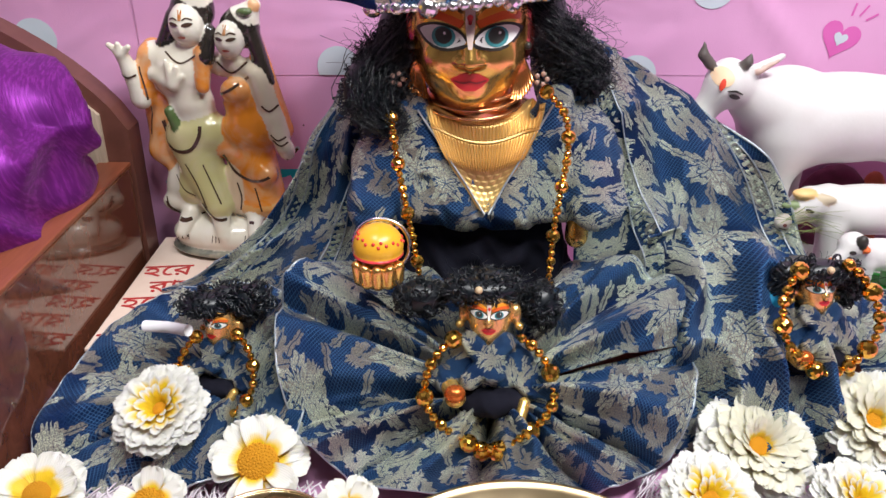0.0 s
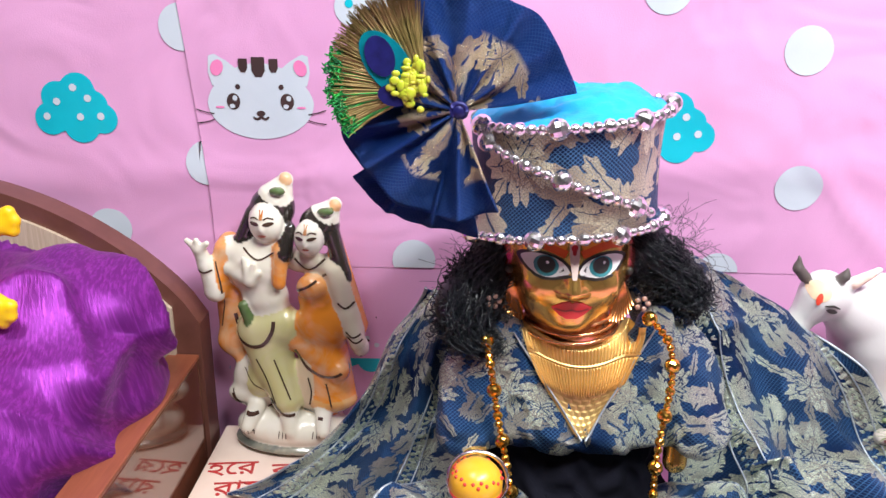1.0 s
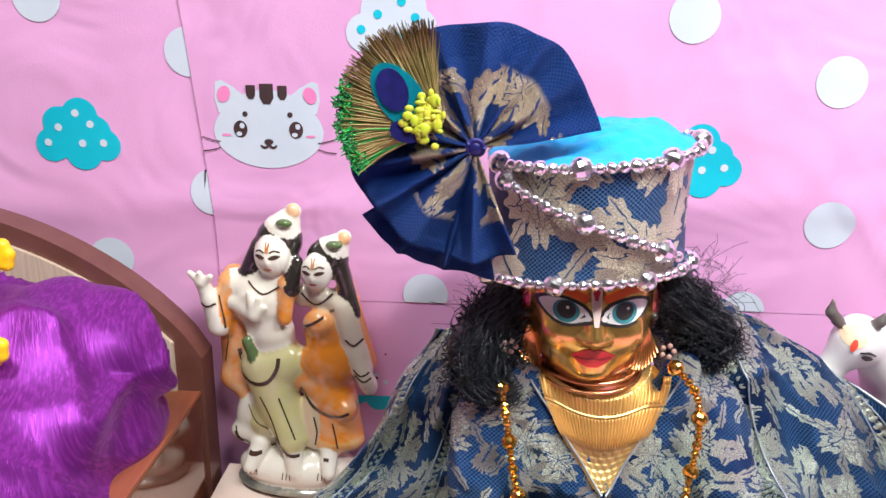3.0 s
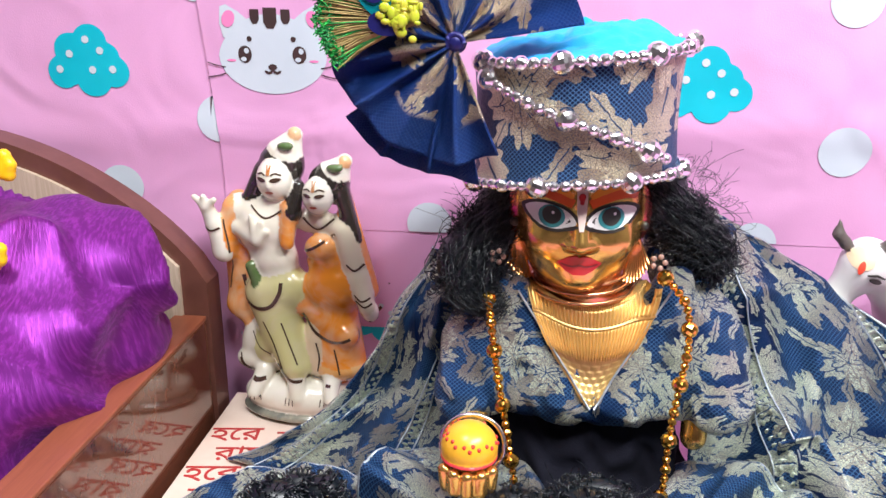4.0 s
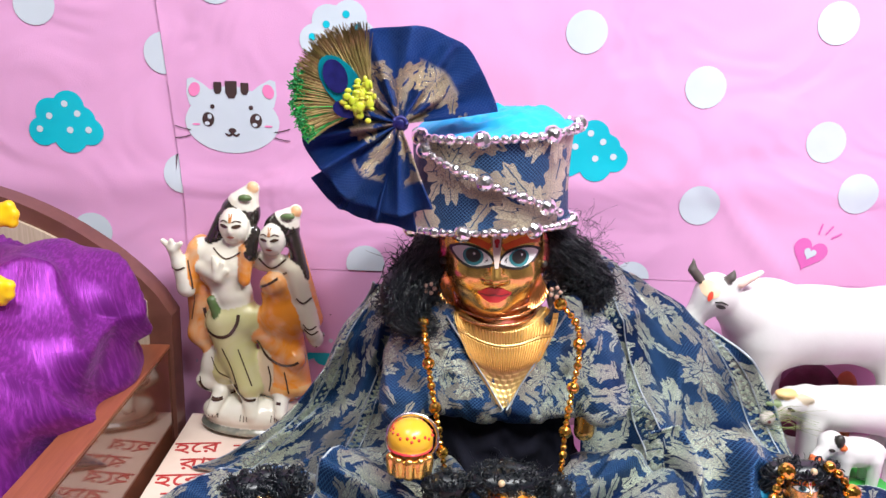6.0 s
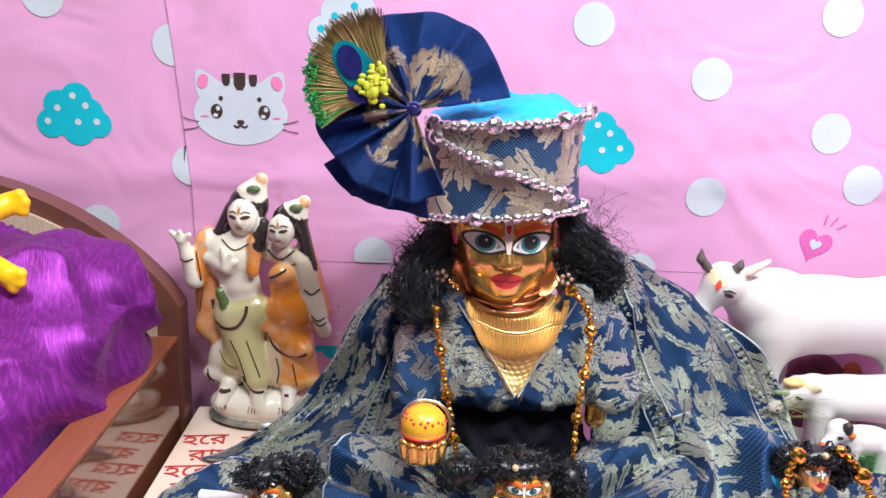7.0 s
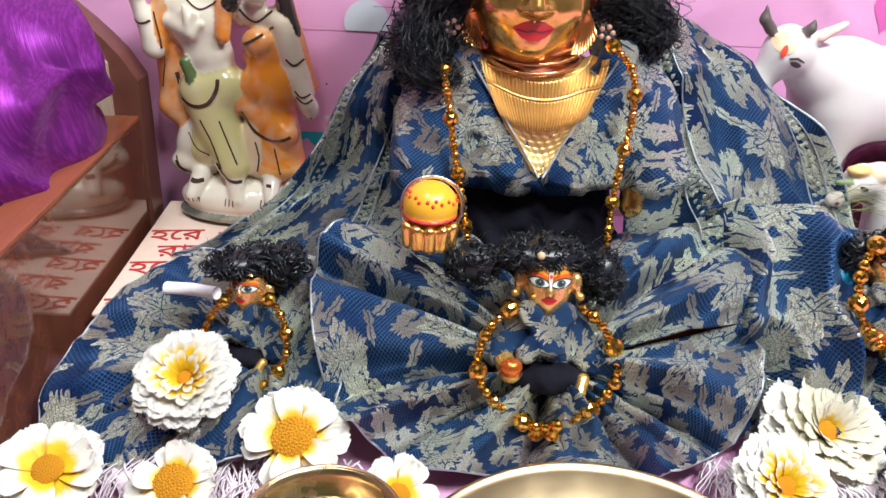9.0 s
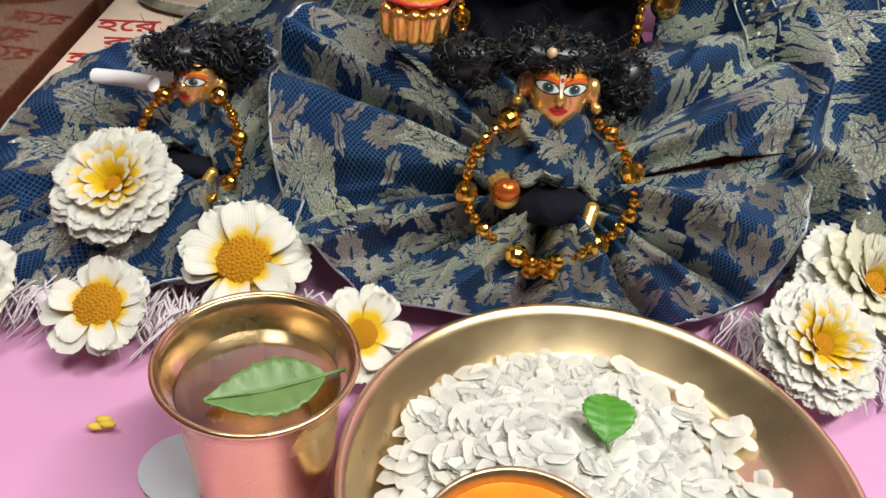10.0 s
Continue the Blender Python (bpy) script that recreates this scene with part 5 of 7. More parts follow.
# ---- wigs ----
def hair(name, blobs, count, seed, label, size=1.0, stray=0, fuzz=1.0):
    r = random.Random(seed)
    b, pad = Build(), Build()
    for c, rad in blobs:
        pad.ball(c, [q * 0.86 for q in rad], 14, 9)
    for i in range(count):
        c, rad = blobs[r.randrange(len(blobs))]
        d = Vector((r.gauss(0, 1), r.gauss(0, 1) - 0.4, r.gauss(0, 1))).normalized()
        p = Vector((c[0] + d.x * rad[0] * 0.9, c[1] + d.y * rad[1] * 0.9, c[2] + d.z * rad[2] * 0.9))
        ax = Vector((r.gauss(0, 1), r.gauss(0, 1), r.gauss(-0.6, 1))).normalized()
        ax = (ax - d * ax.dot(d) * 0.8).normalized()
        s1 = ax.cross(d).normalized()
        R, pitch, turns = r.uniform(0.0022, 0.0045) * size, r.uniform(0.002, 0.004) * size, r.uniform(1.0, 2.2)
        n = int(9 * turns)
        pts = [p + R * (math.cos(6.28 * turns * k / n) * d + math.sin(6.28 * turns * k / n) * s1) + ax * pitch * turns * k / n for k in range(n + 1)]
        b.tube(pts, r.uniform(0.0005, 0.0010) * size, 4)
    for i in range(stray):
        c, rad = blobs[r.randrange(len(blobs))]
        d = Vector((r.gauss(0, 1), -0.3 * abs(r.gauss(0, 1)), r.gauss(0.2, 0.8))).normalized()
        p = Vector((c[0] + d.x * rad[0] * 0.9, c[1] + d.y * rad[1] * 0.9, c[2] + d.z * rad[2] * 0.9))
        q = Vector((r.gauss(0, 1), r.gauss(0, 1), r.gauss(0, 1))) * 0.5
        L = r.uniform(0.007, 0.017) * fuzz
        b.tube([p, p + d * L * 0.4 + q * L * 0.15, p + d * L * 0.75 + q * L * 0.45, p + d * L * 0.85 + q * L * 0.85], 0.00016, 3)
    root = base(name, (0, 0, 0), label, "wig", "small wigs")
    put_part("hair_pad", pad.mesh("hair_pad", M_HAIR), root)
    tagged(put_part("hair", b.mesh("hair", M_HAIR), root), kind="stuff")
    return root


def locks(b, path, width, count, seed, wave=0.0026, tail=0.7):
    """Long wavy strands that follow a path."""
    r = random.Random(seed)
    g = curve(path)
    for i in range(count):
        ox, oy, oz = (r.gauss(0, 0.5), r.gauss(-0.25, 0.5), r.gauss(0, 0.5))
        t0, t1 = r.uniform(0.0, 0.35), r.uniform(tail, 1.0)
        ph, fq, am = r.uniform(0, 6.28), r.uniform(16, 38), wave * r.uniform(0.4, 1.4)
        pts = []
        for k in range(19):
            t = t0 + (t1 - t0) * k / 18
            p = Vector(g(t))
            w = width * (0.55 + 0.75 * math.sin(math.pi * min(1.0, 0.25 + 0.75 * t)))
            pts.append(p + Vector((ox * w + am * math.sin(fq * t + ph), oy * w + am * math.cos(fq * t * 1.1 + ph), oz * w * 0.7 + 0.5 * am * math.sin(fq * t * 0.7))))
        b.tube(pts, r.uniform(0.00016, 0.00034), 3)


wig, wig_cap = Build(), Build()
for c, rad in (((-0.018, 0.556, 0.245), (0.018, 0.020, 0.022)), ((-0.036, 0.550, 0.222), (0.015, 0.016, 0.018)), ((-0.039, 0.541, 0.213), (0.019, 0.017, 0.019)), ((-0.030, 0.538, 0.200), (0.013, 0.013, 0.010)), ((0.064, 0.560, 0.253), (0.014, 0.020, 0.020)), ((0.085, 0.554, 0.232), (0.013, 0.014, 0.014)), ((0.02, 0.578, 0.255), (0.042, 0.022, 0.03))):
    wig_cap.ball(c, [1.2 * q for q in rad], 18, 12)
locks(wig, [(-0.004, 0.548, 0.268), (-0.020, 0.546, 0.250), (-0.036, 0.540, 0.228), (-0.041, 0.530, 0.208), (-0.031, 0.526, 0.196), (-0.018, 0.530, 0.202)], 0.0100, 900, 31, 0.0030)
locks(wig, [(0.044, 0.552, 0.272), (0.062, 0.552, 0.256), (0.080, 0.550, 0.240), (0.094, 0.546, 0.226), (0.090, 0.540, 0.216)], 0.0110, 800, 32, 0.0030)
fz = random.Random(33)
for cx, cz, rad in ((-0.034, 0.232, 0.024), (0.080, 0.245, 0.022), (-0.020, 0.255, 0.020), (0.070, 0.262, 0.016)):
    for i in range(90):
        a = fz.uniform(0, 6.28)
        p = Vector((cx + rad * math.cos(a) * 0.8, 0.54 + fz.uniform(-0.012, 0.01), cz + rad * math.sin(a) * 0.8))
        d = Vector((math.cos(a), fz.gauss(0, 0.3), math.sin(a)))
        q = Vector((fz.gauss(0, 1), fz.gauss(0, 1), fz.gauss(0, 1)))
        L = fz.uniform(0.006, 0.015)
        wig.tube([p, p + d * L * 0.5 + q * L * 0.12, p + d * L * 0.8 + q * L * 0.35, p + d * L * 0.75 + q * L * 0.6], 0.00013, 3)
cr = random.Random(35)
for c, rad in (((-0.016, 0.552, 0.248), 0.020), ((-0.033, 0.547, 0.228), 0.022), ((-0.039, 0.541, 0.213), 0.023), ((-0.030, 0.538, 0.200), 0.016), ((0.062, 0.556, 0.254), 0.016), ((0.079, 0.552, 0.240), 0.017), ((0.092, 0.547, 0.226), 0.014)):
    for i in range(420):
        d = Vector((cr.gauss(0, 1), cr.gauss(-0.5, 1), cr.gauss(0, 1))).normalized()
        p = Vector(c) + d * rad * cr.uniform(0.75, 1.05)
        ax = Vector((cr.gauss(0, 0.6), cr.gauss(0, 0.6), -1)).normalized()
        s1 = ax.cross(d).normalized()
        R, turns = cr.uniform(0.0012, 0.0024), cr.uniform(1.2, 2.6)
        n = int(10 * turns)
        wig.tube([p + R * (math.cos(6.28 * turns * k / n) * d + math.sin(6.28 * turns * k / n) * s1) + ax * 0.005 * turns * k / n for k in range(n + 1)], cr.uniform(0.00026, 0.00055), 3)
wig_ob = base("wig", (0, 0, 0), "long wavy black wig on the brass idol under the turban", "wig")
put_part("hair_pad", wig_cap.mesh("hair_pad", M_HAIR), wig_ob)
tagged(put_part("hair", wig.mesh("hair", M_HAIR), wig_ob), kind="stuff")


# ---- skirts and shawls ----
def hem(name, pts, parent, radius=0.0011, closed=False):
    return put_part(name, Build().tube(pts, radius, 6, closed=closed).mesh(name, M_CORD), parent, "silver cord hem")


def pleated(c, rim, a0, a1, pleats, amp, sag, seed, hole=0.10):
    """A gathered round skirt: from its waist c out to rim(angle)."""
    c = Vector(c)

    def f(u, v):
        a = a0 + (a1 - a0) * u
        e = Vector(rim(a))
        t = hole + (1 - hole) * v
        p = c.lerp(e, t)
        ph = pleats * a + 2.6 * wob(math.cos(a), math.sin(a), 0, 1.6, seed) + 0.8 * wob(a, t, 0, 3.0, seed)
        wave = 2.0 * abs(math.sin(0.5 * ph)) ** 0.8 - 1.2
        env = min(1.0, 3.2 * t) * (1.0 - 0.45 * t)
        h = amp * wave * env + 0.30 * amp * math.sin(2.3 * ph + 1.1) * env
        crease = (1 - abs(noise.noise(Vector((a * 5.0, t * 1.6, seed))))) ** 5
        h += 0.5 * amp * (crease - 0.3) * env
        h += 0.006 * wob(p.x, p.y, p.z, 26, seed) * t
        n = Vector((0.0, -0.55, 0.83))
        return p + n * (h + sag * math.sin(math.pi * t) + 0.004 * math.sin(math.pi * t) * math.sin(a * 2 + seed))

    return f


def interp(xs, ys):
    return lambda x: float(np.interp(x, xs, ys))


# large skirt spread in front of the brass idol
big_y = interp([-1, -0.5, 0, 0.3, 0.7, 1], [0.3985, 0.406, 0.455, 0.482, 0.520, 0.540])
big_z = interp([-1, -0.75, -0.4, 0, 0.3, 0.7, 1], [0.010, 0.014, 0.040, 0.078, 0.101, 0.106, 0.084])


def big_rim(a):
    s = math.sin(a)
    w = 0.126 if math.cos(a) > 0 else 0.132
    return (0.033 + w * math.cos(a) * (1 + 0.05 * math.sin(3 * a)), big_y(s) + 0.003 * math.sin(7 * a), big_z(s) + 0.003 * math.sin(5 * a + 1))


skirt = base("pleated_skirt", (0.033, 0.44, 0.0), "round pleated navy and silver brocade skirt spread out in front", "skirt")
f = pleated((0.034, 0.437, 0.052), big_rim, 0, 2 * math.pi, 11, 0.0190, 0.010, 2.0)
OFF = Vector((0.033, 0.44, 0.0))
sk = put_part("skirt_cloth", sheet("skirt_cloth", lambda u, v: Vector(f(u, v)) - OFF, 420, 44, M_BROCADE, (0.78, 0.135)), skirt)
solid(sk, 0.0012)
hem("hem", [Vector(f(i / 240, 1.0)) - OFF for i in range(240)], skirt, 0.0009, True)

small_y = interp([-1, -0.5, 0, 0.5, 1], [0.388, 0.402, 0.445, 0.495, 0.525])
small_z = interp([-1, -0.5, 0, 0.5, 1], [0.012, 0.018, 0.046, 0.066, 0.078])


def left_rim(a):
    s = math.sin(a)
    w = 0.088 if math.cos(a) < 0 else 0.075
    return (-0.152 + w * math.cos(a) + 0.018 * s, small_y(s) + 0.003 * math.sin(5 * a), small_z(s) + 0.003 * math.sin(4 * a) + 0.010 * max(0, math.cos(a)))


skirt_l = base("pleated_skirt", (-0.15, 0.45, 0.0), "small round navy and silver brocade skirt with corded hem", "skirt")
fl = pleated((-0.128, 0.452, 0.042), left_rim, 0, 2 * math.pi, 7, 0.0110, 0.010, 6.0)
OFL = Vector((-0.15, 0.45, 0.0))
solid(put_part("skirt_cloth", sheet("skirt_cloth", lambda u, v: Vector(fl(u, v)) - OFL, 260, 34, M_BROCADE, (0.52, 0.085)), skirt_l), 0.0012)
hem("hem", [Vector(fl(i / 180, 1.0)) - OFL for i in range(180)], skirt_l, 0.0008, True)


def right_rim(a):
    s = math.sin(a)
    return (0.265 + 0.085 * math.cos(a), small_y(s) + 0.022 + 0.003 * math.sin(5 * a), small_z(s) + 0.003 * math.sin(4 * a))


skirt_r = base("pleated_skirt", (0.26, 0.46, 0.0), "small navy brocade skirt beside the flowers", "skirt")
fr = pleated((0.255, 0.458, 0.058), right_rim, 0, 2 * math.pi, 7, 0.0090, 0.008, 9.0)
OFR = Vector((0.26, 0.46, 0.0))
solid(put_part("skirt_cloth", sheet("skirt_cloth", lambda u, v: Vector(fr(u, v)) - OFR, 240, 30, M_BROCADE, (0.5, 0.085)), skirt_r), 0.0012)
hem("hem", [Vector(fr(i / 160, 1.0)) - OFR for i in range(160)], skirt_r, 0.0008, True)


def drape(ctrl, folds, amp, seed):
    g = patch(ctrl)

    def f(u, v):
        p = Vector(g(u, v))
        k = math.sin(folds * 6.28 * u + 2.0 * wob(u, v, 0, 2.0, seed) + 1.2 * v)
        n = Vector((0, -0.8, 0.6))
        crease = (1 - abs(noise.noise(Vector((3.2 * u + 1.5 * v, 2.2 * v - 1.2 * u, seed))))) ** 4
        return p + n * (amp * k * (0.45 + 0.55 * v) + 1.6 * amp * wob(u, v, 0, 4.0, seed) + 1.7 * amp * (crease - 0.3))

    return f


shawl_right = [
    [(0.060, 0.585, 0.225), (0.098, 0.585, 0.232), (0.128, 0.592, 0.218), (0.172, 0.606, 0.190)],
    [(0.066, 0.570, 0.195), (0.112, 0.570, 0.196), (0.158, 0.582, 0.186), (0.212, 0.604, 0.162)],
    [(0.088, 0.558, 0.150), (0.128, 0.556, 0.150), (0.182, 0.574, 0.138), (0.250, 0.594, 0.114)],
    [(0.092, 0.545, 0.105), (0.142, 0.535, 0.108), (0.200, 0.550, 0.090), (0.272, 0.568, 0.062)],
    [(0.090, 0.535, 0.060), (0.150, 0.510, 0.075), (0.215, 0.520, 0.060), (0.290, 0.545, 0.045)],
]
shawl_left = [
    [(-0.070, 0.602, 0.198), (-0.052, 0.588, 0.206), (-0.030, 0.580, 0.205), (0.0, 0.582, 0.205)],
    [(-0.094, 0.606, 0.166), (-0.074, 0.585, 0.165), (-0.048, 0.566, 0.165), (-0.020, 0.562, 0.165)],
    [(-0.114, 0.602, 0.118), (-0.090, 0.582, 0.122), (-0.060, 0.556, 0.125), (-0.030, 0.545, 0.130)],
    [(-0.158, 0.592, 0.068), (-0.115, 0.570, 0.082), (-0.072, 0.538, 0.090), (-0.034, 0.525, 0.100)],
    [(-0.215, 0.582, 0.043), (-0.140, 0.552, 0.050), (-0.085, 0.520, 0.060), (-0.040, 0.505, 0.070)],
]
for name, ctrl, folds, seed, label in (("shawl", shawl_right, 3.0, 3.0, "navy shawl with woven silver flowers and border over the idol's shoulder"), ("shawl", shawl_left, 2.5, 7.0, "navy brocade shawl falling from the idol's shoulder to the step")):
    root = base(name, (ctrl[0][0][0], ctrl[0][0][1], 0.043), label, "shawl")
    o = Vector(root.location)
    g = drape(ctrl, folds, 0.0095, seed)
    solid(put_part("shawl_cloth", sheet("shawl_cloth", lambda u, v: Vector(g(u, v)) - o, 110, 110, M_BROCADE, (0.19, 0.23)), root), 0.0014)
    # woven border bands: silver cords with a row of buds between
    for mid in ((0.32, 0.90) if ctrl is shawl_right else (0.16, 0.60)):
        for du in (-0.036, 0.036):
            hem("border_cord", [Vector(g(mid + du, i / 60)) - o + Vector((0, -0.0014, 0.0008)) for i in range(61)], root, 0.0006)
        bz = Build()
        for i in range(40):
            for k in (-1, 1):
                p = Vector(g(mid + 0.013 * k, 0.01 + 0.97 * (i + 0.25 * k) / 40)) - o + Vector((0, -0.0008, 0.0005))
                bz.ball(p, (0.0026, 0.0002, 0.0017), 7, 4)
        put_part("woven_border", bz.mesh("woven_border", M_THREAD), root, "band of woven silver buds")
    hem("edge_cord", [Vector(g(1.0 if ctrl is shawl_right else 0.0, i / 60)) - o for i in range(61)], root, 0.0010)

# brocade lying on the step under the idol
under = base("under_cloth", (0.09, 0.56, 0.043), "navy brocade cloth laid flat on the step under the idol", "cloth")
solid(put_part("flat_cloth", sheet("flat_cloth", lambda u, v: (-0.20 + 0.40 * u, -0.05 + 0.075 * v, 0.0022 + 0.0012 * wob(u, v, 0, 6.0, 5.0)), 50, 16, M_BROCADE, (0.4, 0.075)), under), 0.001)

# loose cloth bunched between the big skirt and the small one
bunch = [
    [(0.135, 0.520, 0.118), (0.165, 0.515, 0.128), (0.205, 0.505, 0.125), (0.240, 0.500, 0.108)],
    [(0.150, 0.490, 0.104), (0.175, 0.484, 0.106), (0.212, 0.476, 0.108), (0.238, 0.476, 0.092)],
    [(0.146, 0.462, 0.070), (0.178, 0.458, 0.078), (0.208, 0.452, 0.084), (0.232, 0.456, 0.072)],
    [(0.144, 0.448, 0.040), (0.184, 0.438, 0.044), (0.212, 0.432, 0.050), (0.236, 0.440, 0.052)],
    [(0.140, 0.438, 0.010), (0.186, 0.425, 0.014), (0.220, 0.420, 0.016), (0.245, 0.428, 0.024)],
]
root = base("bunched_cloth", (0.2, 0.47, 0.0), "bunched navy and silver brocade cloth lying in soft folds", "cloth")
o = Vector(root.location)
g = drape(bunch, 2.2, 0.0115, 13.0)
solid(put_part("folded_cloth", sheet("folded_cloth", lambda u, v: Vector(g(v, u)) - o, 90, 90, M_BROCADE, (0.15, 0.12)), root), 0.0014)
tuck = patch([[(0.190, 0.470, 0.105), (0.196, 0.458, 0.094), (0.196, 0.448, 0.080)], [(0.206, 0.468, 0.110), (0.212, 0.458, 0.094), (0.212, 0.448, 0.078)]])
solid(put_part("satin_lining", sheet("satin_lining", lambda u, v: Vector(tuck(u, v)) + Vector((0, 0.003 * math.sin(9 * u + 5 * v), 0)) - o, 24, 16, M_TEALSATIN, (0.04, 0.02)), root, "teal satin lining"), 0.001)


# ---- small idols ----
def small_idol(place, s, turn, side, label, seed):
    """A small brass idol: head, dressed body, one hand with a sweet. One mesh."""
    sk, nv, gd = (0.92, 0.52, 0.18), (0.015, 0.025, 0.10), (0.88, 0.55, 0.15)
    p = [ell((0, 0, 0.0625), (0.0138, 0.015, 0.0170), sk, 0.003), ell((0, -0.0045, 0.0525), (0.0095, 0.0095, 0.0095), sk, 0.004), ell((0, -0.0148, 0.0585), (0.0022, 0.0030, 0.0034), sk, 0.002),
         ell((-0.0155, 0.001, 0.0600), (0.0030, 0.004, 0.0065), sk, 0.002), ell((0.0155, 0.001, 0.0600), (0.0030, 0.004, 0.0065), sk, 0.002), ell((-0.0175, -0.002, 0.0535), (0.0026, 0.0026, 0.0026), gd, 0.001), ell((0.0175, -0.002, 0.0535), (0.0026, 0.0026, 0.0026), gd, 0.001),
         cap((0, 0, 0.05), (0, 0.002, 0.036), 0.008, 0.012, sk, 0.003)]
    body = [ell((0, 0.003, 0.028), (0.0225, 0.016, 0.020), nv, 0.005), cap((-0.016, 0.0, 0.034), (-0.024, -0.008, 0.020), 0.009, 0.008, nv, 0.004), cap((0.016, 0.0, 0.034), (0.026, -0.004, 0.018), 0.009, 0.0085, nv, 0.004), 
            cap((0.010, -0.010, 0.046), (-0.010, -0.016, 0.024), 0.006, 0.006, nv, 0.002), cap((-0.010, -0.010, 0.046), (0.004, -0.015, 0.028), 0.006, 0.006, nv, 0.002)]
    limb = [cap((-0.023, -0.010, 0.020), (-0.018, -0.021, 0.015), 0.0052, 0.0062, gd, 0.002), ell((-0.0180, -0.024, 0.0185), (0.0062, 0.0055, 0.0052), (0.75, 0.16, 0.02), 0.001), cap((0.022, -0.012, 0.010), (0.020, -0.018, 0.003), 0.0036, 0.0032, gd, 0.002)]
    v, f, c = sculpt(p + limb, 0.0008)
    b = Build().add(v, f, 0, c)
    face_paint(b, p, 0.0, 0.0625, 0.37, -0.03, 0.01)
    v, f, c = sculpt(body, 0.0010, 0.0004, 260.0)
    lap, lf, lc = sculpt([ell((0, -0.002, 0.009), (0.0235, 0.020, 0.0105), (0.006, 0.007, 0.012), 0.004)], 0.0012, 0.0006, 200.0)
    b.add(lap, lf, 3, lc)
    b.add(v, f, 2, c, [(q[0] * 1.6, q[2] * 1.6 + q[1]) for q in v])
    ob = new("small_idol", b.mesh("small_idol", [M_BRASS_SOFT, M_ENAMEL, M_BROCADE_FINE, M_DARK_CLOTH]))
    ob.matrix_world = pose(*place, -14, 0, turn) @ Matrix.Scale(s, 4)
    return tagged(ob, label, "idol", "small idols")


M_BRASS_SOFT = painted("tinted_brass", 0.25, 0.75, 500.0, 0.12)
small_idol((0.030, 0.430, 0.047), 1.0, -4, 1, "small brass idol in navy brocade seated on the wide skirt", 1)
small_idol((-0.140, 0.458, 0.037), 0.78, -22, 1, "small brass idol in navy brocade on the small skirt", 2)
small_idol((0.229, 0.454, 0.061), 0.86, 8, 1, "small brass idol in navy brocade with a thick garland", 3)

hair("small_wig", [((0.026, 0.446, 0.1215), (0.026, 0.013, 0.0085)), ((-0.010, 0.452, 0.112), (0.017, 0.012, 0.012)), ((0.062, 0.454, 0.106), (0.012, 0.013, 0.016)), ((0.030, 0.462, 0.112), (0.026, 0.012, 0.016))], 420, 21, "black curly wig with a pearl on the seated small idol", 0.62, 220, 0.7)
hair("small_wig", [((-0.144, 0.468, 0.0985), (0.017, 0.012, 0.0075)), ((-0.117, 0.474, 0.097), (0.014, 0.012, 0.012)), ((-0.131, 0.480, 0.092), (0.020, 0.010, 0.014))], 300, 22, "black curled wig on the small idol beside a white stick", 0.75, 30, 0.6)
hair("small_wig", [((0.229, 0.465, 0.1245), (0.019, 0.011, 0.0075)), ((0.210, 0.470, 0.116), (0.008, 0.010, 0.013)), ((0.249, 0.470, 0.114), (0.009, 0.010, 0.015)), ((0.230, 0.478, 0.112), (0.022, 0.010, 0.015))], 320, 23, "black curled wig on the small idol with thick garland", 0.7, 30, 0.6)
M_PEARL = mottled("pearl", (0.62, 0.46, 0.28), (0.52, 0.38, 0.22), 300.0, 0.3)
for px, py, pz in ((0.024, 0.434, 0.1265), (0.229, 0.454, 0.130)):
    tagged(new("pearl", Build().ball((px, py, pz), 0.0023, 14, 10).mesh("pearl", M_PEARL)), "cream pearl pinned in the black wig", "pearl")

GB = [0.0056, 0.0026, 0.0028, 0.0038, 0.0028, 0.0026]


def garland(c, rx, rz, lean, sizes, label):
    """A closed loop of beads hanging round a small idol and lying on its lap."""
    pts = []
    for i in range(21):
        a = radians(115 + 310 * i / 20)
        x, h = math.cos(a), math.sin(a)
        pinch = 1.0 - 0.28 * max(0.0, -h) ** 2
        pts.append((c[0] + rx * x * pinch, c[1] - lean * (0.5 - 0.5 * h) + 0.012 * (h > 0) * h, c[2] + rz * h))
    return bead_string("garland", pts, sizes, GOLD, label, "garland", 0.95)


garland((0.0305, 0.424, 0.069), 0.0375, 0.031, 0.019, GB, "loop of faceted gold beads round the seated small idol")
garland((-0.135, 0.446, 0.062), 0.0235, 0.024, 0.018, [0.0044, 0.0022, 0.0028, 0.0022], "loop of gold beads round the small idol")
garland((0.229, 0.449, 0.104), 0.0280, 0.030, 0.018, [0.0058, 0.0026, 0.0032, 0.0040, 0.0026], "thick loop of gold beads round the small idol")
for dx in (-0.0045, 0.0045):
    bead = new("pendant_bead", GOLD)
    bead.location, bead.scale = (0.031 + dx, 0.4075, 0.0335), (0.0056, 0.0056, 0.0062)
    tagged(bead, "gold pendant bead at the end of the garland", "bead")
stick = Build().tube([(-0.150, 0.447, 0.0905), (-0.165, 0.455, 0.088), (-0.182, 0.462, 0.0845)], 0.0036, 12)
st = new("paper_stick", stick.mesh("paper_stick", M_WHITE_PAPER))
tagged(st, "short rolled white paper stick beside the small idol", "paper stick")

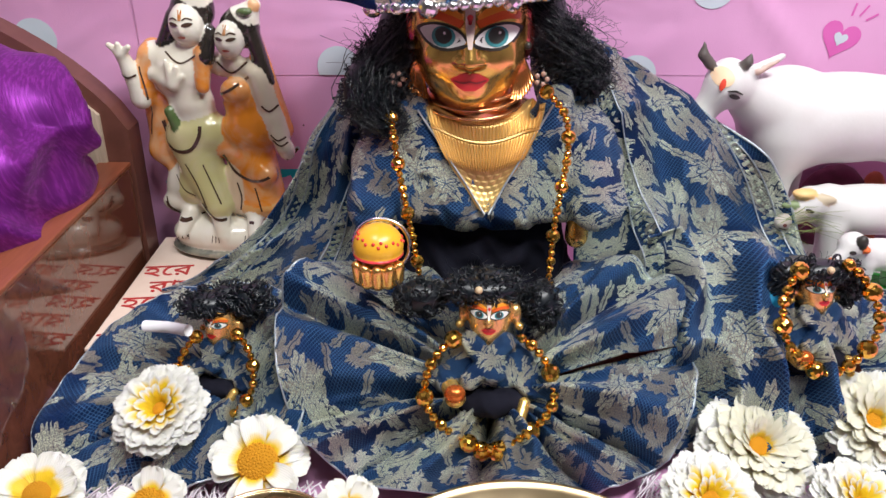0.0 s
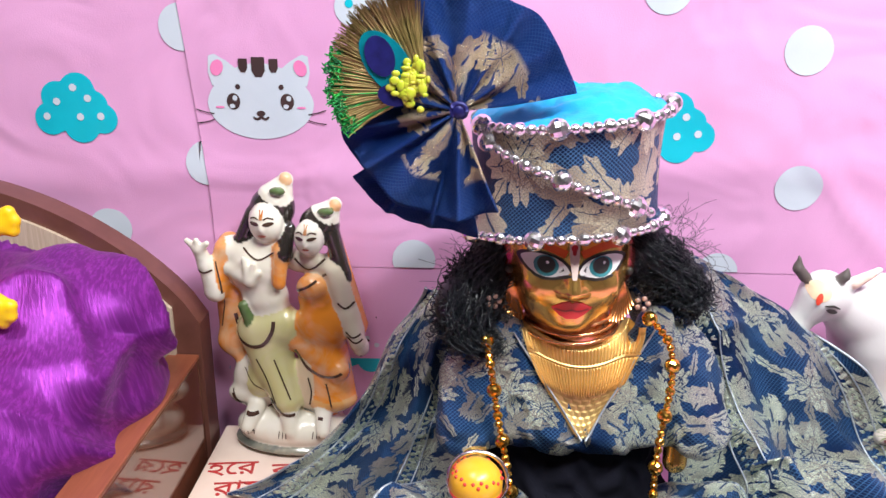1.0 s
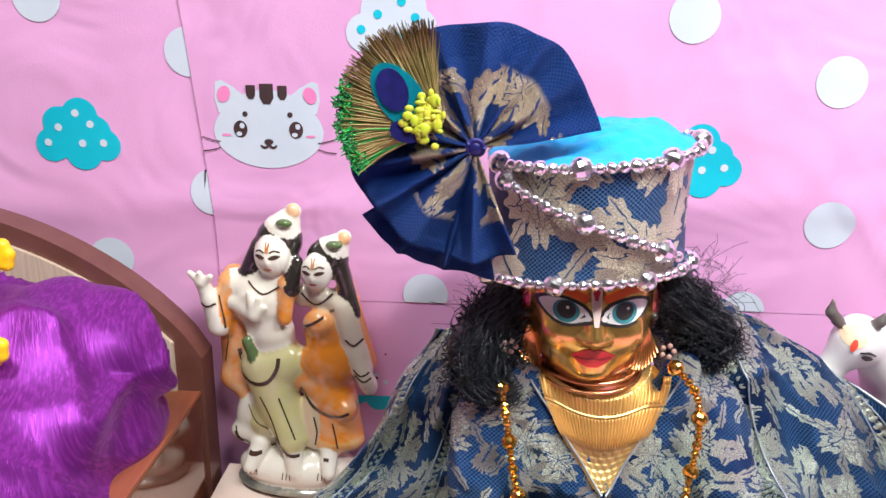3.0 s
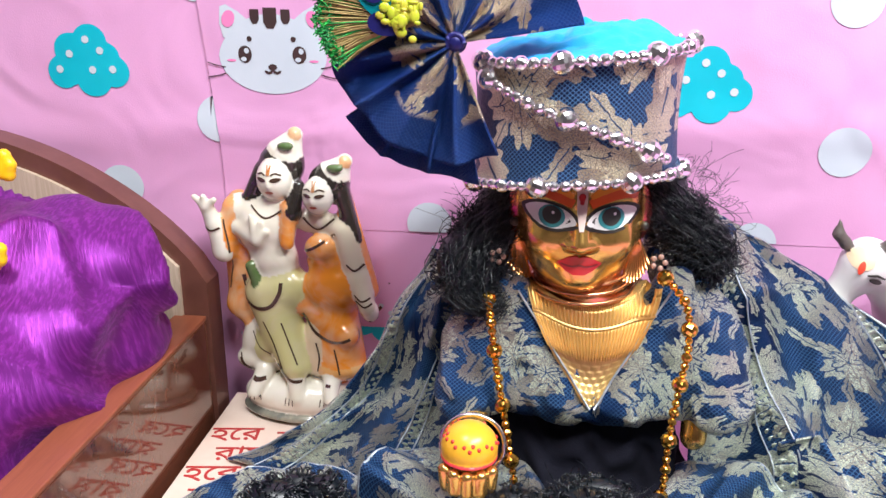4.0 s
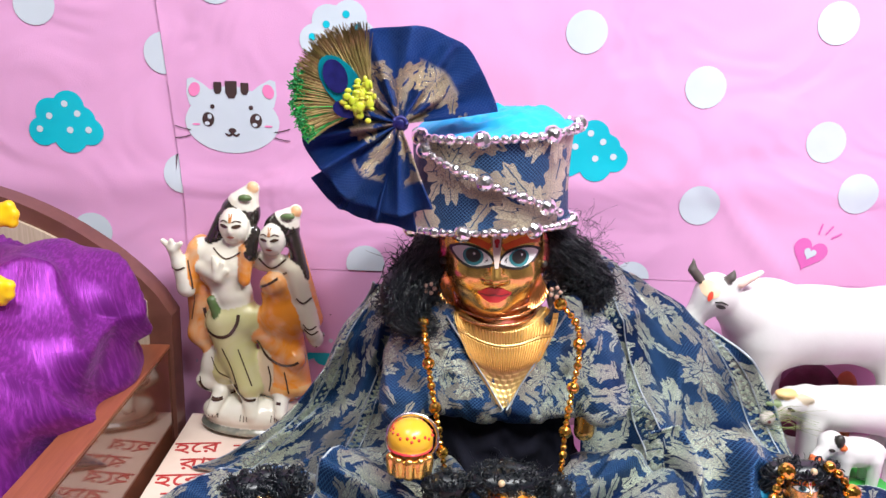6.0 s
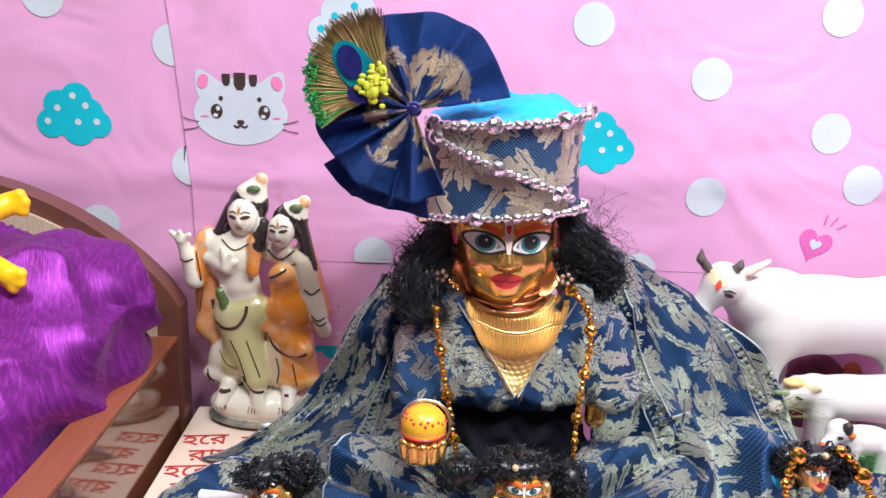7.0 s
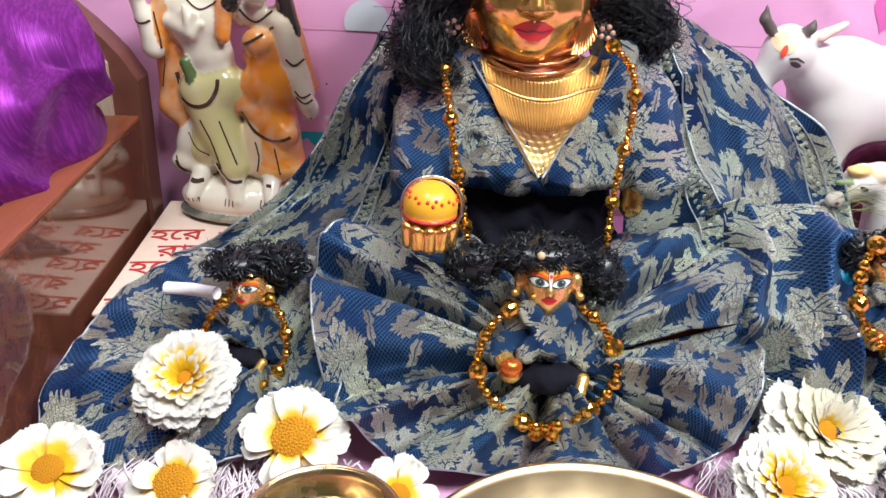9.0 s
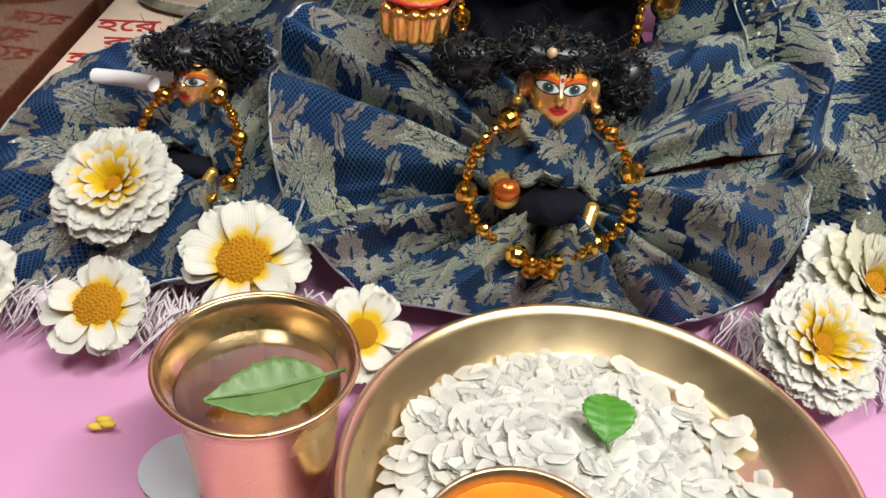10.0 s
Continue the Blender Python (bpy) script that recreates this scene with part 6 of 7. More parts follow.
# ---- cows ----
CW, CH, CE, CO, CP = (0.70, 0.68, 0.67), (0.10, 0.085, 0.08), (0.012, 0.012, 0.012), (0.80, 0.38, 0.12), (0.62, 0.42, 0.36)


def big_cow():
    p = [
        ell((0.300, 0.635, 0.166), (0.072, 0.034, 0.034), CW, 0.02), ell((0.372, 0.640, 0.162), (0.045, 0.034, 0.038), CW, 0.02), ell((0.255, 0.628, 0.160), (0.028, 0.030, 0.036), CW, 0.02), ell((0.256, 0.632, 0.192), (0.018, 0.014, 0.012), CW, 0.015),
        cap((0.244, 0.622, 0.178), (0.212, 0.610, 0.196), 0.022, 0.0155, CW, 0.015), cap((0.236, 0.622, 0.160), (0.225, 0.613, 0.180), 0.010, 0.010, CW, 0.015),
        ell((0.205, 0.604, 0.207), (0.0175, 0.018, 0.019), CW, 0.008), cap((0.200, 0.600, 0.202), (0.187, 0.604, 0.180), 0.0145, 0.0105, CW, 0.008), ell((0.185, 0.603, 0.177), (0.0108, 0.0105, 0.0085), (0.70, 0.60, 0.56), 0.005),
        cap((0.187, 0.600, 0.222), (0.180, 0.598, 0.230), 0.0048, 0.0042, CH, 0.002), cap((0.180, 0.598, 0.230), (0.1795, 0.597, 0.240), 0.0042, 0.0014, CH, 0.002),
        cap((0.211, 0.596, 0.219), (0.216, 0.594, 0.225), 0.0045, 0.0038, CH, 0.002), cap((0.216, 0.594, 0.225), (0.2175, 0.593, 0.232), 0.0038, 0.0014, CH, 0.002),
        cap((0.224, 0.600, 0.216), (0.246, 0.602, 0.228), 0.0055, 0.0028, CW, 0.003), cap((0.226, 0.5955, 0.2165), (0.242, 0.5975, 0.2255), 0.0028, 0.0014, CP, 0.0006),
        cap((0.248, 0.615, 0.155), (0.250, 0.612, 0.095), 0.016, 0.010, CW, 0.012), cap((0.250, 0.612, 0.095), (0.250, 0.610, 0.050), 0.0095, 0.010, CW, 0.005), cap((0.272, 0.652, 0.155), (0.274, 0.655, 0.050), 0.015, 0.010, CW, 0.01),
        cap((0.372, 0.618, 0.16), (0.366, 0.615, 0.050), 0.020, 0.010, CW, 0.012), cap((0.395, 0.655, 0.16), (0.398, 0.658, 0.050), 0.020, 0.010, CW, 0.012), cap((0.414, 0.640, 0.185), (0.420, 0.640, 0.10), 0.006, 0.005, CW, 0.005),
        ell((0.33, 0.64, 0.0455), (0.11, 0.034, 0.005), CW, 0.004),
    ]
    for i, q in enumerate(p):
        if 6 <= i <= 14:
            m = np.array((0.183, 0.602, 0.178))
            sq = lambda w: tuple(m + (np.array(w) - m) * 0.84)
            p[i] = ("ell", sq(q[1]), tuple(np.array(q[2]) * 0.84), *q[3:]) if q[0] == "ell" else ("cap", sq(q[1]), sq(q[2]), tuple(np.array(q[3]) * 0.84), *q[4:])
    v, f, c = sculpt(p, 0.0016)
    b = Build().add(v, f, 0, c)

    def mark(o, col, lift=0.0006):
        o = [(0.183 + (x - 0.183) * 0.84, 0.178 + (z - 0.178) * 0.84) for x, z in o]
        decal(b, p, o, col, lift, 0.57, 0.63, 0, 3)

    mark(disc(0.196, 0.214, 0.0085, 0.0075, 16), (0.86, 0.62, 0.40))
    mark(almond(0.195, 0.2085, 0.0022, 0.0050, -0.3), (0.75, 0.05, 0.02), 0.0012)
    mark(almond(0.206, 0.1985, 0.0056, 0.0021, -0.35), CE, 0.0008)
    mark(strip([(0.199, 0.2035), (0.206, 0.2040), (0.213, 0.2000)], 0.0006), CE, 0.0012)
    mark(disc(0.181, 0.1795, 0.0016, 0.0013, 8), (0.25, 0.08, 0.08), 0.0012)
    mark(disc(0.189, 0.1785, 0.0016, 0.0013, 8), (0.25, 0.08, 0.08), 0.0012)
    mark(strip([(0.178, 0.1735), (0.184, 0.1715), (0.191, 0.1735)], 0.0006), (0.2, 0.06, 0.06), 0.0012)
    return tagged(new("cow_figurine", b.mesh("cow_figurine", M_PLASTER)), "white painted plaster cow figurine with dark horns", "cow figurine")


def calf():
    p = [ell((0.318, 0.600, 0.106), (0.050, 0.020, 0.019), CW, 0.012), ell((0.358, 0.602, 0.104), (0.030, 0.020, 0.020), CW, 0.012), cap((0.285, 0.598, 0.112), (0.272, 0.594, 0.115), 0.014, 0.011, CW, 0.008),
         ell((0.268, 0.590, 0.115), (0.0135, 0.011, 0.0105), CW, 0.005), cap((0.262, 0.588, 0.110), (0.252, 0.588, 0.101), 0.0088, 0.0066, (0.72, 0.64, 0.58), 0.004), ell((0.262, 0.585, 0.1245), (0.0085, 0.006, 0.0035), (0.85, 0.55, 0.22), 0.003),
         ell((0.276, 0.584, 0.120), (0.010, 0.003, 0.0038), (0.60, 0.50, 0.35), 0.002), ell((0.254, 0.584, 0.116), (0.0075, 0.003, 0.0028), (0.22, 0.30, 0.14), 0.002)]
    for lx, ly in ((0.29, 0.590), (0.297, 0.612), (0.362, 0.590), (0.370, 0.612)):
        p.append(cap((lx, ly, 0.095), (lx, ly, 0.048), 0.009, 0.006, CW, 0.006))
    v, f, c = sculpt(p, 0.0014)
    b = Build().add(v, f, 0, c)
    for o, col in ((almond(0.266, 0.1135, 0.0036, 0.0014, -0.4), CE), (disc(0.251, 0.101, 0.0015, n=8), (0.2, 0.05, 0.05)), (strip([(0.248, 0.0975), (0.253, 0.0965), (0.258, 0.0985)], 0.0006), CE)):
        decal(b, p, o, col, 0.0006, 0.56, 0.60, 0, 2)
    return tagged(new("calf_figurine", b.mesh("calf_figurine", M_PLASTER)), "white plaster calf figurine below the cow", "calf figurine")


def little_calf():
    OG = (0.85, 0.16, 0.03)
    p = [ell((0.313, 0.560, 0.088), (0.024, 0.012, 0.012), CW, 0.008), cap((0.297, 0.558, 0.092), (0.291, 0.556, 0.098), 0.010, 0.009, CW, 0.005), ell((0.288, 0.554, 0.098), (0.0088, 0.0085, 0.0082), CW, 0.003), cap((0.284, 0.551, 0.094), (0.278, 0.549, 0.089), 0.0062, 0.0048, CW, 0.002),
         ell((0.2765, 0.5475, 0.0875), (0.0052, 0.0050, 0.0042), OG, 0.0015), ell((0.2925, 0.5475, 0.1035), (0.0040, 0.0035, 0.0052), CE, 0.001), ell((0.2965, 0.5475, 0.0975), (0.0030, 0.0028, 0.0024), OG, 0.001)]
    for lx in (0.302, 0.326):
        for ly in (0.553, 0.567):
            p.append(cap((lx, ly, 0.084), (lx, ly, 0.062), 0.0055, 0.0042, CW, 0.003))
    v, f, c = sculpt(p, 0.0009)
    b = Build().add(v, f, 0, c)
    decal(b, p, almond(0.2865, 0.0965, 0.0028, 0.0015, -0.2), CE, 0.0005, 0.53, 0.57, 0, 2)
    g = new("toy_calf", b.mesh("toy_calf", M_PLASTER))
    return tagged(g, "tiny white toy calf with orange nose on a green base", "toy calf")


big_cow()
calf()
little_calf()
gb = Build().lathe([(0.0, 0.0), (0.026, 0.0), (0.0275, 0.004), (0.0275, 0.0140), (0.026, 0.0185), (0.0, 0.0185)], (0.316, 0.560, 0.0428), 28)
tagged(new("plinth", gb.mesh("plinth", mottled("green_plastic", (0.03, 0.50, 0.06), (0.03, 0.42, 0.05), 30.0, 0.35))), "bright green plastic base under the toy calf", "plinth")

# small cloth pouches standing behind the cow
for name, prims, tone, label in (
        ("cloth_pouch", [ell((0.320, 0.664, 0.080), (0.030, 0.017, 0.038), (0, 0, 0), 0.006)], ((0.16, 0.015, 0.06), (0.11, 0.010, 0.04)), "dark maroon cloth pouch standing behind the white cow"),
        ("cloth_pouch", [ell((0.350, 0.660, 0.078), (0.012, 0.014, 0.036), (0, 0, 0), 0.006)], ((0.62, 0.16, 0.07), (0.50, 0.11, 0.05)), "dull orange cloth pouch standing behind the white cow")):
    v, f, c = sculpt(prims, 0.0022, 0.0008, 120.0)
    v[:, 2] = np.maximum(v[:, 2], 0.0430)
    tagged(new(name, mesh_from(name, v, f, mottled("pouch_cloth", tone[0], tone[1], 60.0, 0.7, 0.0, 900.0, 0.6))), label, "pouch")

# dry grass before the calf
gr = Build()
r = random.Random(17)
for i in range(20):
    x, z = r.uniform(0.240, 0.262), r.uniform(0.092, 0.112)
    a, L = r.uniform(-0.5, 0.9), r.uniform(0.020, 0.045)
    gr.tube([(x, 0.578, z), (x + 0.5 * L * math.cos(a), 0.574, z + 0.4 * L * math.sin(a) + 0.002), (x + L * math.cos(a), 0.574 + r.uniform(-0.004, 0.004), z + L * math.sin(a) * 0.6 - 0.003)], [0.0002, 0.0002, 0.0001], 3)
tagged(new("dry_grass", gr.mesh("dry_grass", mottled("grass_blade", (0.16, 0.24, 0.06), (0.32, 0.30, 0.12), 120.0, 0.6))), "thin green and dry grass blades before the calf", "grass", kind="stuff")


# ---- flowers ----
def petal_mesh(name, L, W, cup, mat, heart, tip=0.0, seed=0.0):
    """One petal along +x, its base at the origin; heart is how far the yellow of its base reaches."""
    nu, nv = 9, 6
    verts, faces, paint, uvs = [], [], [], []
    for i in range(nu + 1):
        t = i / nu
        w = W * (0.30 + 0.70 * math.sin(min(1.0, t * 1.25) * math.pi / 2)) * (math.sqrt(max(0.0, 1 - max(0, (t - 0.76) / 0.24) ** 2)) * 0.72 + 0.28)
        for j in range(nv + 1):
            s = (j / nv - 0.5) * 2
            notch = -0.07 * L * (1 - abs(math.cos(s * 3.1))) * (t > 0.95)
            ruffle = 0.10 * W * noise.noise(Vector((2.5 * t + seed, 1.6 * s, seed))) * (0.3 + t)
            verts.append((L * t + notch, s * w, cup * (t - 0.35 * t * t) * L + 0.16 * W * s * s + 0.06 * W * math.cos(s * 9.4) * t - tip * t ** 3 * L + ruffle))
            g = 1.0 if heart and t < heart * 0.4 else (max(0.0, 1 - t / heart * (0.75 + 0.3 * s * s)) * 1.5 if heart else 0.0)
            paint.append((min(1.0, g),) * 3)
            uvs.append((t, s * 0.5))
    for i in range(nu):
        for j in range(nv):
            a = i * (nv + 1) + j
            faces.append((a, a + 1, a + nv + 2, a + nv + 1))
    return mesh_from(name, verts, faces, mat, uvs, paint=paint)


PET = {
    "broad": [petal_mesh("broad_petal", 1.0, 0.37, 0.16, M_PETAL_TWO, 0.62, 0.10, 1.0), petal_mesh("broad_petal", 1.0, 0.33, 0.24, M_PETAL_TWO, 0.55, 0.22, 5.0), petal_mesh("broad_petal", 1.0, 0.39, 0.10, M_PETAL_TWO, 0.58, 0.02, 9.0)],
    "white": [petal_mesh("white_petal", 1.0, 0.25, 0.20, M_PETAL_TWO, 0.0, 0.12, 2.0), petal_mesh("white_petal", 1.0, 0.22, 0.24, M_PETAL_TWO, 0.0, 0.18, 6.0)],
    "cream": [petal_mesh("cream_petal", 1.0, 0.20, 0.5, M_PETAL_CREAM_TWO, 0.55, 0.15, 3.0), petal_mesh("cream_petal", 1.0, 0.18, 0.4, M_PETAL_CREAM_TWO, 0.45, 0.3, 7.0)],
    "tinged": [petal_mesh("tinged_petal", 1.0, 0.20, 0.35, M_PETAL_TWO, 1.0, 0.15, 4.0), petal_mesh("tinged_petal", 1.0, 0.18, 0.45, M_PETAL_TWO, 0.9, 0.25, 8.0)],
}


def pollen_mesh(name, n, seed):
    r = random.Random(seed)
    b = Build().ball((0, 0, 0), (1.0, 1.0, 0.42), 18, 8)
    for i in range(n):
        q = math.sqrt((i + 0.5) / n)
        a = i * 2.39996
        z = 0.42 * math.sqrt(max(0.0, 1 - q * q))
        b.ball((0.97 * q * math.cos(a), 0.97 * q * math.sin(a), z), r.uniform(0.06, 0.09), 5, 3)
    return b.mesh(name, M_POLLEN)


POLLEN = pollen_mesh("pollen", 120, 1)


def flower(place, r, tilt, turn, rows, centre, label, seed):
    """rows: (petal kind, count, length as part of r, lift in degrees, height)."""
    rr = random.Random(seed)
    root = base("flower", place, label, "flower", "offered flowers")
    root.matrix_basis = pose(*place, tilt[0], tilt[1], 0) @ pose(0, 0, 0, 0, 0, turn)
    for kind, count, length, lift, h in rows:
        for i in range(count):
            ob = put_part("petal", rr.choice(PET[kind]), root)
            a = 360 * i / count + rr.uniform(-110, 110) / count
            L = r * length * rr.uniform(0.90, 1.06)
            ob.matrix_basis = pose(0, 0, h * r + rr.uniform(-0.02, 0.02) * r, 0, 0, a) @ pose(0.14 * r, 0, 0, rr.uniform(-8, 8), -lift + rr.uniform(-7, 7), 0) @ Matrix.Diagonal((L, r * length * rr.uniform(0.85, 1.12), L, 1))
    ob = put_part("flower_centre", POLLEN, root, "orange flower centre")
    ob.matrix_basis = pose(0, 0, 0.10 * r + (rows[-1][4] * r * 0.6)) @ Matrix.Scale(centre * r, 4)
    return root


DAISY = (("broad", 9, 0.95, 6, 0.0), ("broad", 5, 0.86, 20, 0.05))
DOUBLE = (("white", 30, 0.98, 8, 0.0), ("white", 28, 0.92, 15, 0.04), ("white", 26, 0.84, 23, 0.08), ("tinged", 20, 0.72, 33, 0.11), ("tinged", 14, 0.52, 48, 0.14))
CREAM = (("white", 32, 1.0, 6, 0.0), ("white", 28, 0.94, 14, 0.04), ("cream", 28, 0.86, 23, 0.08), ("cream", 24, 0.74, 34, 0.12), ("cream", 16, 0.56, 50, 0.15))
flower((-0.162, 0.418, 0.052), 0.0264, (32, -6), 10, DOUBLE, 0.16, "white double chrysanthemum with yellow heart on the brocade", 1)
flower((-0.103, 0.399, 0.030), 0.0267, (38, 4), 40, DAISY, 0.46, "white daisy with large orange centre and broad petals", 2)
flower((-0.159, 0.371, 0.022), 0.0224, (26, -5), 75, DAISY, 0.48, "white daisy with dull orange centre on the fringe", 3)
flower((-0.047, 0.364, 0.024), 0.0198, (34, 18), 15, DAISY, 0.34, "small white daisy half hidden behind the brass cup", 4)
flower((0.150, 0.374, 0.026), 0.0267, (30, 8), 20, DOUBLE, 0.28, "white double chrysanthemum leaning beside the plate", 5)
flower((0.190, 0.420, 0.026), 0.0327, (34, 4), 60, CREAM, 0.26, "cream double chrysanthemum with orange heart", 6)
flower((0.258, 0.426, 0.042), 0.0292, (36, -4), 35, CREAM[1:] + (("broad", 10, 0.9, 0, 0.02),), 0.30, "white flower with orange heart below the small idol", 7)
flower((-0.222, 0.374, 0.026), 0.0264, (26, 4), 5, DAISY, 0.30, "white daisy lying by the bed", 8)
flower((0.236, 0.380, 0.018), 0.0258, (20, 10), 50, DOUBLE, 0.2, "cream double chrysanthemum on the pink cloth", 9)
flower((-0.222, 0.325, 0.016), 0.0206, (12, -8), 33, DAISY, 0.36, "white daisy lying on the pink cloth", 10)
pb = Build()
for i in range(3):
    pb.ball((-0.147 + 0.0025 * i, 0.322 + 0.003 * (i % 2), 0.0042 + 0.001 * i), (0.0036, 0.0018, 0.0014), 8, 5)
tagged(new("fallen_petal", pb.mesh("fallen_petal", M_PETAL_YELLOW)), "small fallen yellow petal on the pink cloth", "petal")

# ---- fringe along the table cloth ----
fr_b = Build()
r = random.Random(8)
for i in range(1500):
    x = -0.255 + 0.57 * r.random()
    if -0.065 < x < 0.125:
        continue
    y = 0.398 + 0.010 * math.sin(x * 20) + r.uniform(-0.014, 0.018)
    L = r.uniform(0.012, 0.028)
    d = r.uniform(-0.9, 0.9)
    z = 0.004 + r.random() * 0.008
    fr_b.tube([(x, y, z + 0.004), (x + 0.3 * L * d, y - 0.4 * L, z + 0.006), (x + 0.7 * L * d + r.uniform(-0.003, 0.003), y - 0.75 * L, z + 0.002), (x + L * d, y - L, max(0.003, z - 0.003))], [0.0006, 0.0007, 0.0006, 0.0003], 3)
for i in range(26):
    x = -0.250 + 0.12 * r.random() if i % 2 else 0.17 + 0.13 * r.random()
    fr_b.ball((x, 0.398 + r.uniform(-0.012, 0.014), 0.010), r.uniform(0.005, 0.008), 8, 6)
tagged(new("yarn_fringe", fr_b.mesh("yarn_fringe", M_YARN)), "fluffy lilac white yarn fringe lying along the cloth", "fringe", kind="stuff")

# ---- brass cup with water and leaf ----
cup = base("brass_cup", (-0.0755, 0.298, 0.0035), "small flared brass cup holding water and a leaf", "cup")
put_part("cup_body", Build().lathe([(0.0, 0.0), (0.0225, 0.0), (0.0235, 0.002), (0.0255, 0.030), (0.0275, 0.055), (0.0315, 0.0655), (0.0328, 0.0672), (0.0330, 0.0682), (0.0322, 0.0690), (0.0312, 0.0684), (0.0300, 0.0655), (0.0262, 0.054), (0.0242, 0.030), (0.0220, 0.006), (0.0, 0.005)], n=72).mesh("cup_body", M_COPPER), cup)
put_part("rim", Build().tube([(0.0326 * math.cos(t), 0.0326 * math.sin(t), 0.0684) for t in np.linspace(0, 2 * math.pi, 72, endpoint=False)], 0.0011, 8, closed=True).mesh("rim", M_COPPER), cup, "rolled brass rim")
tagged(new("water", Build().lathe([(0.0, 0.0), (0.0268, 0.0)], (-0.0755, 0.298, 0.0600), 48).mesh("water", M_WATER)), "clear still water in the brass cup", "water")


def leaf(name, place, L, W, turn, tilt, mat, label, curl=0.15):
    def f(u, v):
        t, s = u, (v - 0.5) * 2
        w = W * math.sin(math.pi * min(1.0, t ** 0.8 * 0.97 + 0.015)) * (1 + 0.05 * math.sin(t * 70))
        return (L * t, s * w, curl * L * math.sin(math.pi * t) * 0.5 + abs(s) * w * 0.25 - 0.0004 * math.cos(t * 40) * abs(s))
    ob = new(name)
    ob.matrix_world = pose(*place, tilt, 0, turn)
    tagged(ob, label, "leaf")
    solid(put_part("blade", sheet("blade", f, 36, 10, mat), ob), 0.0005)
    put_part("stem", Build().tube([(-0.25 * L, 0, 0.002), (0.0, 0, 0.0), (0.5 * L, 0, curl * L * 0.5 + 0.0003), (0.97 * L, 0, 0.0004)], [0.0007, 0.0007, 0.0005, 0.0002], 6).mesh("stem", M_LEAF_PALE), ob, "pale stem")
    return ob


leaf("leaf", (-0.0535, 0.3010, 0.0635), -0.040, 0.0105, 22, 16, M_LEAF_PALE, "pale green leaf floating in the brass cup")
leaf("leaf", (0.0475, 0.3045, 0.0355), 0.024, 0.0098, 84, 0, M_LEAF, "fresh bright green leaf on the flattened rice", 0.3)

